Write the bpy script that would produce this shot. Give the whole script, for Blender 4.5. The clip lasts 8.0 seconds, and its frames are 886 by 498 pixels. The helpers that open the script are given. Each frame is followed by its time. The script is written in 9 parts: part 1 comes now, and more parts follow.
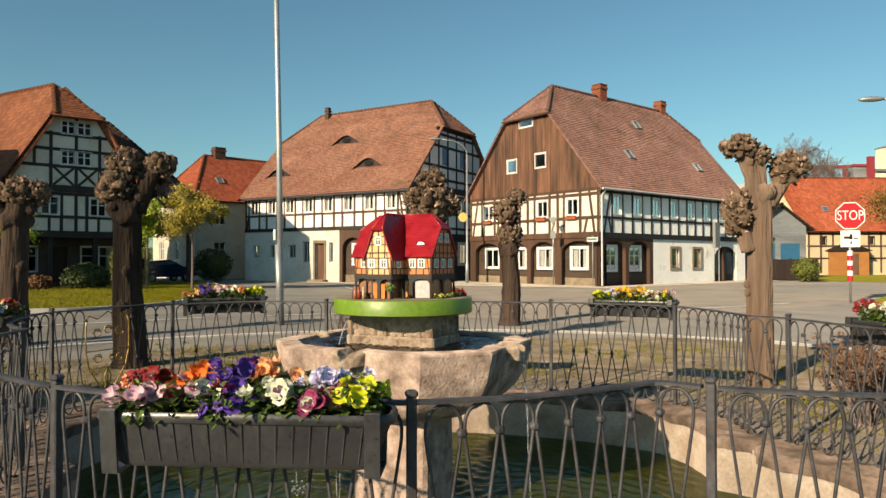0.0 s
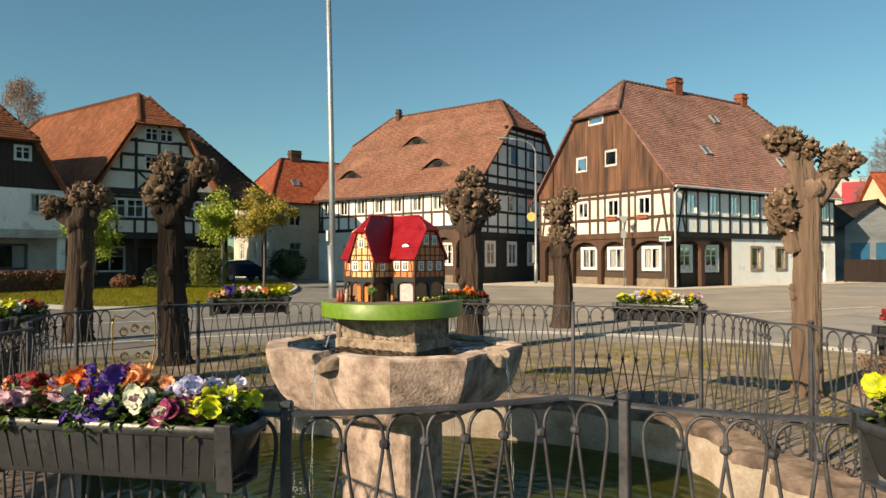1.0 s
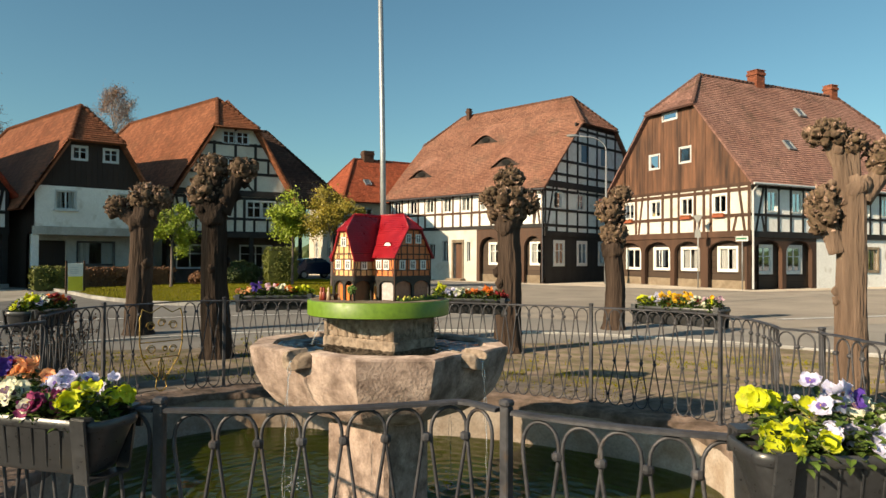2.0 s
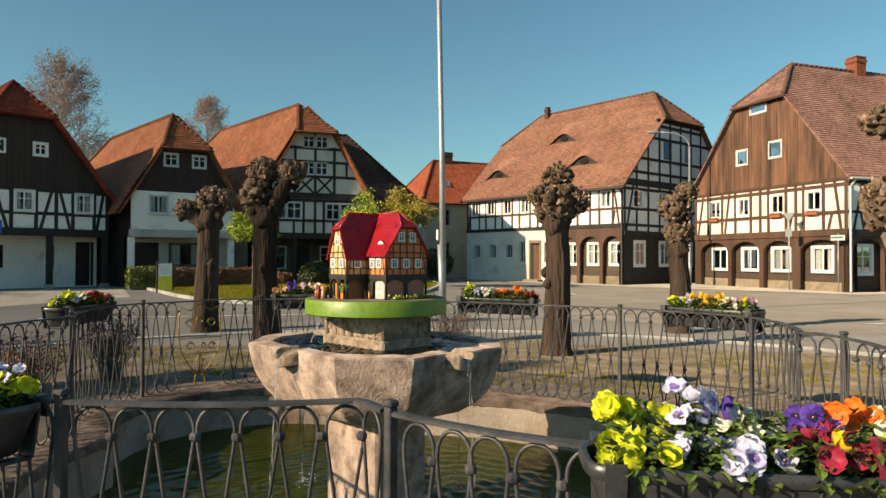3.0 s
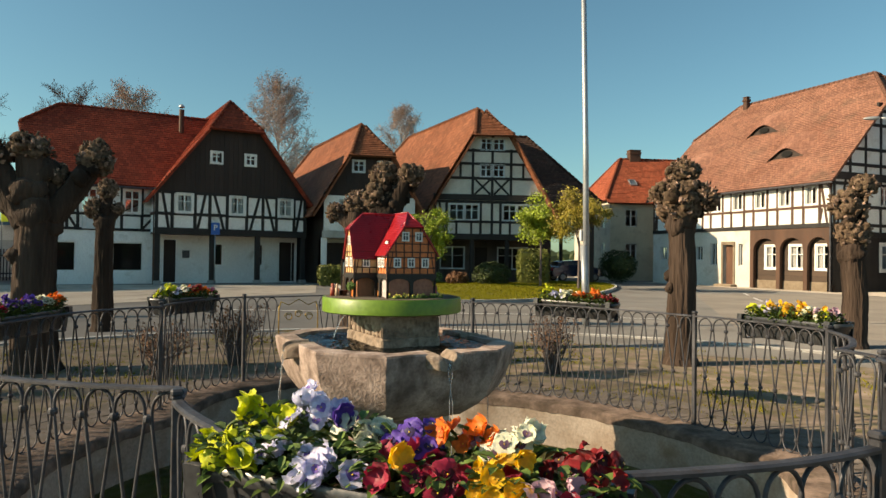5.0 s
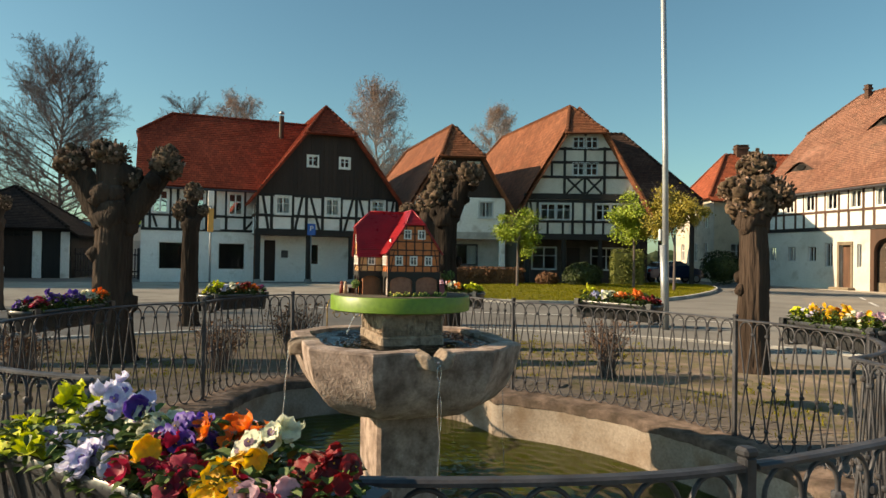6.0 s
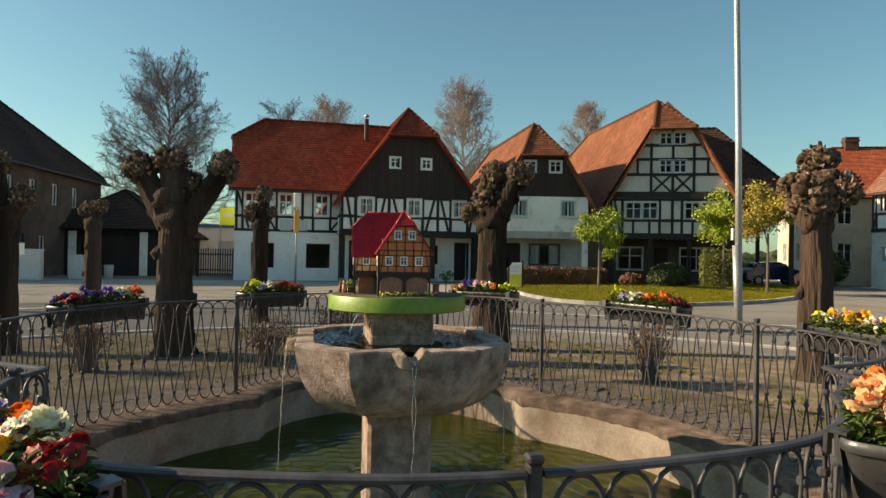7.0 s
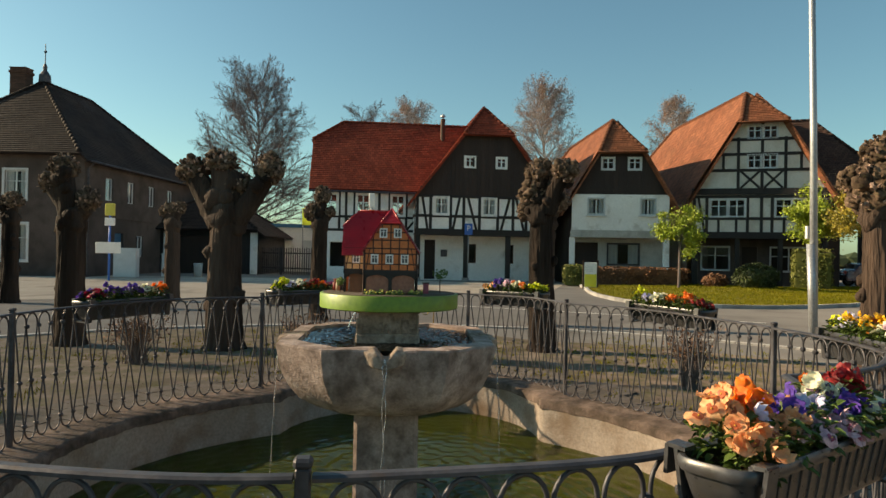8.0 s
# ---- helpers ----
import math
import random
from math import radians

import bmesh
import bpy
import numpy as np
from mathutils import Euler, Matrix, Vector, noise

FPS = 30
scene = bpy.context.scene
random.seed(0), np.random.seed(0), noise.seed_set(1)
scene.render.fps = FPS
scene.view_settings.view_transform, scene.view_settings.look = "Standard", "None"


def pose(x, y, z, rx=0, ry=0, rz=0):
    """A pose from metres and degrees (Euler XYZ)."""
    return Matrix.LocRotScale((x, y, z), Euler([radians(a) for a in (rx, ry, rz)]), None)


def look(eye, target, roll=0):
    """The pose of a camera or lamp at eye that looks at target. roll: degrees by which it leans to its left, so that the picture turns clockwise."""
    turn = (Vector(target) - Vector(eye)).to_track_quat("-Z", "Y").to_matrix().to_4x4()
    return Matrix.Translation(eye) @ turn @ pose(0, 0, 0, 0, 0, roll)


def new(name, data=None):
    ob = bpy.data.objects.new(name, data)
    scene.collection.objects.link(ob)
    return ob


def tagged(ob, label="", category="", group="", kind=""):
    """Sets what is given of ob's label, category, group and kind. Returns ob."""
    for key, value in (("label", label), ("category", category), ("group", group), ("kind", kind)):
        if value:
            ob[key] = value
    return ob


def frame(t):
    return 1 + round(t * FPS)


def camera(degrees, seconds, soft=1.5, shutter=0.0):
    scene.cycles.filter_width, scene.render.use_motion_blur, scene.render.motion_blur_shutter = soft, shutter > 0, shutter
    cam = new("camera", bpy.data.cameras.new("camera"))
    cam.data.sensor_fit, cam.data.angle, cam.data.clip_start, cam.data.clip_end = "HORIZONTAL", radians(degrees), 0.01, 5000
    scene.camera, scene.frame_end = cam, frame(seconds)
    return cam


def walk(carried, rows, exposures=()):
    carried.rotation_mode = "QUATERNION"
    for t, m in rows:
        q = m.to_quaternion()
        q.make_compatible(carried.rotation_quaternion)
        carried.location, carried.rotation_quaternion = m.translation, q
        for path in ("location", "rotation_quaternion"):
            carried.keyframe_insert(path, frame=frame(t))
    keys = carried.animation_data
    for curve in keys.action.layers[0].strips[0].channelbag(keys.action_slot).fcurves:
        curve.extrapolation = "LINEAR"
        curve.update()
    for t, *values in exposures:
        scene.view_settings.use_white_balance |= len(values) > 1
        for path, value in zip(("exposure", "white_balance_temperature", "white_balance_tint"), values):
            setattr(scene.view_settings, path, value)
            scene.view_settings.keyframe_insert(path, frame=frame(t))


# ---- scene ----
cam = camera(66.2, 8.0)
PATH = [
    (0, (0.893, 1.703, 1.514), (0.692, 3.693, 1.543), -0.1),
    (0.5, (1.202, 1.812, 1.528), (0.883, 3.786, 1.557), -0.1),
    (1, (1.517, 1.924, 1.531), (1.088, 3.878, 1.56), -0.1),
    (2.5, (2.429, 2.302, 1.532), (1.664, 4.15, 1.558), 0.3),
    (3, (2.702, 2.468, 1.517), (1.818, 4.262, 1.545), 0.2),
    (3.5, (2.982, 2.63, 1.526), (1.974, 4.357, 1.553), 0.4),
    (4, (3.279, 2.809, 1.521), (2.147, 4.458, 1.549), 0.4),
    (5.5, (3.999, 3.508, 1.517), (2.532, 4.867, 1.542), 0.9),
    (6, (4.208, 3.793, 1.512), (2.643, 5.038, 1.536), 0.9),
    (6.5, (4.427, 4.076, 1.52), (2.779, 5.209, 1.541), 1.0),
    (7, (4.634, 4.375, 1.527), (2.913, 5.393, 1.546), 1.0),
    (7.5, (4.792, 4.705, 1.527), (3.008, 5.61, 1.544), 0.9),
    (8, (4.893, 5.038, 1.53), (3.055, 5.827, 1.543), 1.1),
]
walk(cam, [(t, look(eye, target, roll)) for t, eye, target, roll in PATH], exposures=[(0.0, 0.68, 6750, 2), (4.0, 0.84, 6850, 2), (8.0, 0.98, 7400, 4)])

# ---- daylight ----
SUN_TO = Vector((math.cos(radians(-125)), math.sin(radians(-125)), 0.0))
SUN_UP = radians(24)
world = bpy.data.worlds.new("world")
scene.world = world
world.use_nodes = True
sky = world.node_tree.nodes.new("ShaderNodeTexSky")
sky.sky_type = "NISHITA"
sky.sun_disc = False
sky.sun_elevation = SUN_UP
sky.sun_rotation = math.atan2(SUN_TO.x, SUN_TO.y)
sky.air_density, sky.dust_density, sky.ozone_density = 1.0, 0.8, 2.0
tint = world.node_tree.nodes.new("ShaderNodeMix")
tint.data_type, tint.blend_type = "RGBA", "MULTIPLY"
tint.inputs[0].default_value = 1.0
tint.inputs[7].default_value = (0.76, 1.0, 0.97, 1)
world.node_tree.links.new(sky.outputs[0], tint.inputs[6])
world.node_tree.links.new(tint.outputs[2], world.node_tree.nodes["Background"].inputs[0])
world.node_tree.nodes["Background"].inputs[1].default_value = 0.073
sun = new("sun", bpy.data.lights.new("sun", "SUN"))
sun.data.energy, sun.data.angle, sun.data.color = 5.0, radians(0.5), (1.0, 0.77, 0.56)
sun.matrix_world = look((0, 0, 30), Vector((0, 0, 30)) - (SUN_TO * math.cos(SUN_UP) + Vector((0, 0, math.sin(SUN_UP)))))



# ---- mesh helpers ----
def part(name, bm, material, parent=None, label="", smooth=False):
    """Links a bmesh as one mesh object under a thing or a part."""
    me = bpy.data.meshes.new(name)
    bm.to_mesh(me)
    bm.free()
    return shared(name, me, material, parent, label, smooth)


def shared(name, me, material, parent=None, label="", smooth=False):
    if material and not me.materials:
        for m in material if isinstance(material, (list, tuple)) else [material]:
            me.materials.append(m)
    if smooth:
        me.polygons.foreach_set("use_smooth", [True] * len(me.polygons))
    ob = new(name, me)
    if parent:
        ob.parent = parent
    if label:
        ob["label"] = label
    return ob


def thing(name, m, label, category, group="", kind=""):
    """An Empty at a thing's base."""
    ob = new(name)
    ob.empty_display_size = 0.1
    ob.matrix_basis = m
    return tagged(ob, label, category, group, kind)


def ground_pose(x, y, z=0.0, degrees=0.0):
    return pose(x, y, z, 0, 0, degrees)


def block(bm, x0, x1, y0, y1, z0, z1, m=None, bevel=0.0):
    vs = [Vector((x, y, z)) for z in (z0, z1) for y in (y0, y1) for x in (x0, x1)]
    vs = [bm.verts.new(m @ v if m else v) for v in vs]
    fs = [bm.faces.new([vs[i] for i in q]) for q in ((0, 2, 3, 1), (4, 5, 7, 6), (0, 1, 5, 4), (2, 6, 7, 3), (0, 4, 6, 2), (1, 3, 7, 5))]
    if bevel:
        bmesh.ops.bevel(bm, geom=list({e for f in fs for e in f.edges}), offset=bevel, segments=1, affect="EDGES")
    return bm


def made_block(*args, **kw):
    return block(bmesh.new(), *args, **kw)


def ring_frame(way):
    side = way.cross(Vector((0, 0, 1)))
    if side.length < 1e-3:
        side = Vector((1, 0, 0))
    side.normalize()
    return side, side.cross(way).normalized()


def tube(bm, points, radii, sides=8, caps=True, wobble=0.0):
    """A tube through the points; radii: one, or one a point."""
    points = [Vector(p) for p in points]
    if not isinstance(radii, (list, tuple)):
        radii = [radii] * len(points)
    rings, side = [], None
    for i, p in enumerate(points):
        way = (points[min(i + 1, len(points) - 1)] - points[max(i - 1, 0)]).normalized()
        if side is None:
            side, up = ring_frame(way)
        else:
            side = (side - way * side.dot(way)).normalized()
            up = side.cross(way).normalized()
        ring = []
        for k in range(sides):
            a = 2 * math.pi * k / sides
            r = radii[i] * (1 + (random.uniform(-wobble, wobble) if wobble else 0))
            ring.append(bm.verts.new(p + (side * math.cos(a) + up * math.sin(a)) * r))
        rings.append(ring)
    for a, b in zip(rings, rings[1:]):
        for k in range(sides):
            bm.faces.new((a[k], a[(k + 1) % sides], b[(k + 1) % sides], b[k]))
    if caps and sides > 2:
        bm.faces.new(rings[0][::-1])
        bm.faces.new(rings[-1])
    return bm


def made_tube(*args, **kw):
    return tube(bmesh.new(), *args, **kw)


def lathe(bm, profile, sides=24, m=None, turn=0.0):
    """A turned body from (radius, height) pairs, closed at both ends where the radius is not 0."""
    rings = []
    for r, z in profile:
        ring = []
        for k in range(sides):
            a = turn + 2 * math.pi * k / sides
            v = Vector((r * math.cos(a), r * math.sin(a), z))
            ring.append(bm.verts.new(m @ v if m else v))
        rings.append(ring)
    for a, b in zip(rings, rings[1:]):
        for k in range(sides):
            bm.faces.new((a[k], a[(k + 1) % sides], b[(k + 1) % sides], b[k]))
    bm.faces.new(rings[0][::-1])
    bm.faces.new(rings[-1])
    return bm


def prism(bm, outline, z0, z1, m=None):
    """An upright prism over a flat outline, given counter-clockwise."""
    low = [bm.verts.new((m @ Vector((x, y, z0))) if m else (x, y, z0)) for x, y in outline]
    top = [bm.verts.new((m @ Vector((x, y, z1))) if m else (x, y, z1)) for x, y in outline]
    bm.faces.new(low[::-1])
    bm.faces.new(top)
    for k in range(len(outline)):
        j = (k + 1) % len(outline)
        bm.faces.new((low[k], low[j], top[j], top[k]))
    return bm


def clipped(poly, a, b, c):
    """The part of a convex polygon where a*x + b*y <= c."""
    out = []
    for p, q in zip(poly, poly[1:] + poly[:1]):
        dp, dq = a * p[0] + b * p[1] - c, a * q[0] + b * q[1] - c
        if dp <= 0:
            out.append(p)
        if dp * dq < 0:
            k = dp / (dp - dq)
            out.append((p[0] + k * (q[0] - p[0]), p[1] + k * (q[1] - p[1])))
    return out


# ---- materials ----
def material(name, low, high, size=1.0, fine=30.0, rough=0.8, bump=0.3, metal=0.0, stain=None, stain_amount=0.3, spread=0.0, per_island=0.0, spec=0.5):
    """A surface that varies at two scales, in metres: large patches between two colours, fine grain, and stains of a third colour.
    spread: how far objects that share it differ in brightness; per_island: the same for joined pieces."""
    m = bpy.data.materials.new(name)
    m.use_nodes = True
    t = m.node_tree
    n, l = t.nodes, t.links
    b = n["Principled BSDF"]
    geo = n.new("ShaderNodeNewGeometry")

    def noise_at(scale, detail=4.0):
        x = n.new("ShaderNodeTexNoise")
        x.inputs["Scale"].default_value, x.inputs["Detail"].default_value = scale, detail
        l.new(geo.outputs["Position"], x.inputs["Vector"])
        return x.outputs["Fac"]

    def ramp(source, a, c):
        x = n.new("ShaderNodeMapRange")
        x.inputs["From Min"].default_value, x.inputs["From Max"].default_value = a, c
        l.new(source, x.inputs["Value"])
        return x.outputs["Result"]

    def mixed(fac, one, two, kind="MIX"):
        x = n.new("ShaderNodeMix")
        x.data_type, x.blend_type = "RGBA", kind
        for slot, v in (("Factor", fac), ("A", one), ("B", two)):
            socket = [s for s in x.inputs if s.name == slot and (slot == "Factor") == (s.type == "VALUE") and s.type in ("VALUE", "RGBA")][0]
            if isinstance(v, (int, float)):
                socket.default_value = v
            elif isinstance(v, tuple):
                socket.default_value = (*v, 1)
            else:
                l.new(v, socket)
        return [s for s in x.outputs if s.type == "RGBA"][0]

    big, small = noise_at(1.0 / size), noise_at(fine)
    colour = mixed(ramp(big, 0.3, 0.7), tuple(low), tuple(high))
    grain = ramp(small, 0.25, 0.75)
    g = n.new("ShaderNodeMapRange")
    g.inputs["To Min"].default_value, g.inputs["To Max"].default_value = 0.78, 1.18
    l.new(grain, g.inputs["Value"])
    colour = mixed(1.0, colour, g.outputs["Result"], "MULTIPLY")
    if stain:
        colour = mixed(ramp(noise_at(2.3 / size, 6.0), 0.62 - 0.3 * stain_amount, 0.8), colour, tuple(stain))
    for amount, source in ((spread, "info"), (per_island, "island")):
        if amount:
            if source == "info":
                o = n.new("ShaderNodeObjectInfo").outputs["Random"]
            else:
                o = geo.outputs["Random Per Island"]
            v = n.new("ShaderNodeMapRange")
            v.inputs["To Min"].default_value, v.inputs["To Max"].default_value = 1 - amount, 1 + amount
            l.new(o, v.inputs["Value"])
            colour = mixed(1.0, colour, v.outputs["Result"], "MULTIPLY")
    l.new(colour, b.inputs["Base Color"])
    b.inputs["Roughness"].default_value, b.inputs["Metallic"].default_value = rough, metal
    b.inputs["Specular IOR Level"].default_value = spec if rough < 0.8 else 0.15
    b.inputs["Diffuse Roughness"].default_value = 0.9 if rough >= 0.8 else 0.0
    r = n.new("ShaderNodeMapRange")
    r.inputs["To Min"].default_value, r.inputs["To Max"].default_value = max(0.05, rough - 0.12), min(1.0, rough + 0.12)
    l.new(grain, r.inputs["Value"])
    l.new(r.outputs["Result"], b.inputs["Roughness"])
    if bump:
        bp = n.new("ShaderNodeBump")
        bp.inputs["Strength"].default_value, bp.inputs["Distance"].default_value = bump, 0.3 / fine
        l.new(small, bp.inputs["Height"])
        l.new(bp.outputs["Normal"], b.inputs["Normal"])
    return m


def tiled(name, low, high, across, up, rough=0.8, dark=0.5, moss=None):
    """Roof tiles by the roof's own map in metres: each tile its own shade, joints dark, large weathered patches."""
    m = material(name, low, high, size=2.5, fine=14, rough=rough, bump=0.25, stain=moss, stain_amount=0.25)
    n, l = m.node_tree.nodes, m.node_tree.links
    b = n["Principled BSDF"]
    uv = n.new("ShaderNodeUVMap")
    brick = n.new("ShaderNodeTexBrick")
    brick.offset = 0.5
    for slot, v in (("Scale", 1.0), ("Mortar Size", 0.012), ("Mortar Smooth", 0.3), ("Brick Width", across), ("Row Height", up), ("Bias", 0.0)):
        brick.inputs[slot].default_value = v
    brick.inputs["Color1"].default_value, brick.inputs["Color2"].default_value = (0.72, 0.72, 0.72, 1), (1.2, 1.16, 1.12, 1)
    brick.inputs["Mortar"].default_value = (dark, dark, dark, 1)
    l.new(uv.outputs["UV"], brick.inputs["Vector"])
    old = b.inputs["Base Color"].links[0].from_socket
    x = n.new("ShaderNodeMix")
    x.data_type, x.blend_type = "RGBA", "MULTIPLY"
    x.inputs[0].default_value = 1.0
    l.new(old, x.inputs[6])
    l.new(brick.outputs["Color"], x.inputs[7])
    l.new(x.outputs[2], b.inputs["Base Color"])
    return m


def grained(name, low, high, along="Z", rough=0.75, plank=0.0, stain=None):
    """Wood: grain drawn out along one axis of the world, planks as shades side by side."""
    m = material(name, low, high, size=0.6, fine=25, rough=rough, bump=0.25, stain=stain, spread=0.12)
    n, l = m.node_tree.nodes, m.node_tree.links
    for x in [x for x in n if x.type == "TEX_NOISE"]:
        mapping = n.new("ShaderNodeMapping")
        mapping.inputs["Scale"].default_value = {"Z": (1, 1, 0.12), "X": (0.12, 0.12, 1)}[along]
        source = x.inputs["Vector"].links[0].from_socket
        l.new(source, mapping.inputs["Vector"])
        l.new(mapping.outputs["Vector"], x.inputs["Vector"])
    return m


def plain(name, colour, rough=0.5, metal=0.0, coat=0.0):
    m = material(name, [c * 0.92 for c in colour], [min(1, c * 1.06) for c in colour], size=0.4, fine=40, rough=rough, bump=0.05, metal=metal)
    m.node_tree.nodes["Principled BSDF"].inputs["Coat Weight"].default_value = coat
    return m


def glass(name, tint, clear):
    """A window pane: gloss by Fresnel over a tinted clear sheet."""
    m = bpy.data.materials.new(name)
    m.use_nodes = True
    n, l = m.node_tree.nodes, m.node_tree.links
    n.remove(n["Principled BSDF"])
    t, g, f, x = (n.new("ShaderNode" + k) for k in ("BsdfTransparent", "BsdfGlossy", "Fresnel", "MixShader"))
    t.inputs["Color"].default_value = (*[c * clear for c in tint], 1)
    g.inputs["Color"].default_value = (0.62, 0.66, 0.72, 1)
    g.inputs["Roughness"].default_value = 0.03
    f.inputs["IOR"].default_value = 1.4
    l.new(f.outputs[0], x.inputs[0])
    l.new(t.outputs[0], x.inputs[1])
    l.new(g.outputs[0], x.inputs[2])
    l.new(x.outputs[0], n["Material Output"].inputs["Surface"])
    return m


PLASTER_WHITE = material("white_plaster", (0.80, 0.795, 0.78), (0.88, 0.88, 0.865), 1.5, 25, 0.9, 0.25, stain=(0.5, 0.47, 0.42), stain_amount=0.15)
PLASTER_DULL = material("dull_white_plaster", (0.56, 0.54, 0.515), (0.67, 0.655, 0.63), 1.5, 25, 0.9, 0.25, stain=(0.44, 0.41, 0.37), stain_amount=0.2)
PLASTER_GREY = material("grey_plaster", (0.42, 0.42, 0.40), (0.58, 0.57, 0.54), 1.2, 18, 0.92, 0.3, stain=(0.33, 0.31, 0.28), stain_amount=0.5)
PLASTER_CREAM = material("cream_plaster", (0.56, 0.50, 0.38), (0.66, 0.60, 0.47), 1.5, 25, 0.9, 0.25, stain=(0.42, 0.37, 0.28), stain_amount=0.2)
PLASTER_WARM = material("off_white_plaster", (0.60, 0.58, 0.53), (0.72, 0.70, 0.66), 1.5, 25, 0.9, 0.25, stain=(0.48, 0.44, 0.38), stain_amount=0.2)
PLASTER_YELLOW = material("yellow_plaster", (0.48, 0.41, 0.27), (0.56, 0.48, 0.34), 1.5, 25, 0.9, 0.25, stain=(0.45, 0.38, 0.25))
# render of the grey-brown house; also paints the shade inside a deep porch
PLASTER_BROWN = material("brown_render_and_porch_shade", (0.075, 0.062, 0.058), (0.12, 0.10, 0.093), 1.4, 20, 0.95, 0.35, stain=(0.06, 0.05, 0.045), stain_amount=0.5)
TIMBER_BLACK = grained("black_timber", (0.009, 0.008, 0.008), (0.022, 0.019, 0.018))
TIMBER_BROWN = grained("brown_timber", (0.045, 0.022, 0.013), (0.09, 0.045, 0.027))
BOARD_BROWN = grained("weathered_brown_boards", (0.035, 0.018, 0.012), (0.215, 0.10, 0.055), stain=(0.02, 0.012, 0.009))
BOARD_DARK = grained("dark_brown_boards", (0.018, 0.010, 0.008), (0.036, 0.021, 0.016))
LOG_BROWN = grained("dark_log_wall", (0.03, 0.02, 0.014), (0.075, 0.048, 0.032), along="X")
TILE_BROWN = tiled("weathered_brown_roof_tiles", (0.25, 0.122, 0.088), (0.33, 0.175, 0.13), 0.18, 0.16, moss=(0.19, 0.12, 0.09))
TILE_DUSK = tiled("brown_grey_roof_tiles", (0.225, 0.125, 0.107), (0.30, 0.18, 0.158), 0.18, 0.16, moss=(0.14, 0.095, 0.075))
TILE_ORANGE = tiled("orange_red_roof_tiles", (0.22, 0.082, 0.044), (0.32, 0.13, 0.072), 0.22, 0.25, moss=(0.2, 0.09, 0.05))
TILE_RED = tiled("bright_red_roof_tiles", (0.30, 0.078, 0.042), (0.37, 0.11, 0.06), 0.24, 0.3)
# brown tiles with the shade of a slope turned from the sun in their colour
TILE_SHADE = tiled("shade_brown_roof_tiles", (0.075, 0.046, 0.038), (0.12, 0.075, 0.06), 0.18, 0.16)
TILE_DARK = tiled("dark_brown_roof_tiles", (0.03, 0.025, 0.025), (0.06, 0.046, 0.042), 0.2, 0.2)
BRICK_RED = tiled("red_chimney_brick", (0.25, 0.085, 0.05), (0.34, 0.13, 0.08), 0.25, 0.075)
BRICK_SOOT = tiled("sooty_chimney_brick", (0.10, 0.06, 0.045), (0.17, 0.10, 0.075), 0.25, 0.075)
PAINT_WHITE = plain("white_window_paint", (0.78, 0.77, 0.74), 0.5)
# grey-blue boards, darkened in colour for the shadow missing on the shed
SHED_BOARDS = grained("shade_toned_grey_blue_boards", (0.13, 0.145, 0.16), (0.24, 0.26, 0.28), along="X")
PAINT_GREY = plain("light_grey_paint", (0.55, 0.57, 0.58), 0.45)
IRON = material("forged_iron_paint", (0.042, 0.043, 0.050), (0.10, 0.10, 0.112), 0.15, 60, 0.5, 0.2, metal=0.35, spec=0.2, stain=(0.09, 0.065, 0.05), stain_amount=0.12)
GOLD = material("worn_gold_paint", (0.26, 0.165, 0.045), (0.42, 0.29, 0.09), 0.08, 60, 0.4, 0.2, metal=0.6, stain=(0.12, 0.08, 0.04))
GALVANISED = material("galvanised_steel", (0.28, 0.30, 0.32), (0.38, 0.40, 0.42), 0.5, 30, 0.45, 0.1, metal=0.5)
SANDSTONE_DARK = material("weathered_sandstone", (0.30, 0.23, 0.175), (0.50, 0.405, 0.325), 0.13, 45, 0.92, 1.2, stain=(0.10, 0.072, 0.052), stain_amount=0.62)
SANDSTONE_BOWL = material("stained_pink_sandstone", (0.27, 0.20, 0.168), (0.58, 0.46, 0.40), 0.22, 55, 0.92, 1.6, stain=(0.12, 0.083, 0.066), stain_amount=0.58)
for x in [x for x in SANDSTONE_BOWL.node_tree.nodes if x.type == "TEX_NOISE" and 4 < x.inputs["Scale"].default_value < 10]:
    # the stains run down as streaks
    streak = SANDSTONE_BOWL.node_tree.nodes.new("ShaderNodeMapping")
    streak.inputs["Scale"].default_value = (1.3, 1.3, 0.35)
    SANDSTONE_BOWL.node_tree.links.new(x.inputs["Vector"].links[0].from_socket, streak.inputs["Vector"])
    SANDSTONE_BOWL.node_tree.links.new(streak.outputs["Vector"], x.inputs["Vector"])
CONCRETE = material("pool_render", (0.29, 0.245, 0.205), (0.43, 0.375, 0.325), 0.7, 40, 0.92, 0.8, stain=(0.20, 0.135, 0.085), stain_amount=0.5)
KERB_STONE = material("pool_kerb_stone", (0.075, 0.055, 0.045), (0.24, 0.18, 0.15), 0.25, 30, 0.92, 1.0, stain=(0.05, 0.04, 0.028), stain_amount=0.6)
ASPHALT = material("worn_asphalt", (0.135, 0.13, 0.126), (0.195, 0.187, 0.178), 3.5, 60, 0.85, 0.35, stain=(0.10, 0.095, 0.09), stain_amount=0.4)
ROAD_PALE = material("pale_forecourt_asphalt", (0.33, 0.29, 0.245), (0.42, 0.37, 0.315), 3.0, 60, 0.88, 0.35, stain=(0.14, 0.125, 0.11), stain_amount=0.35)
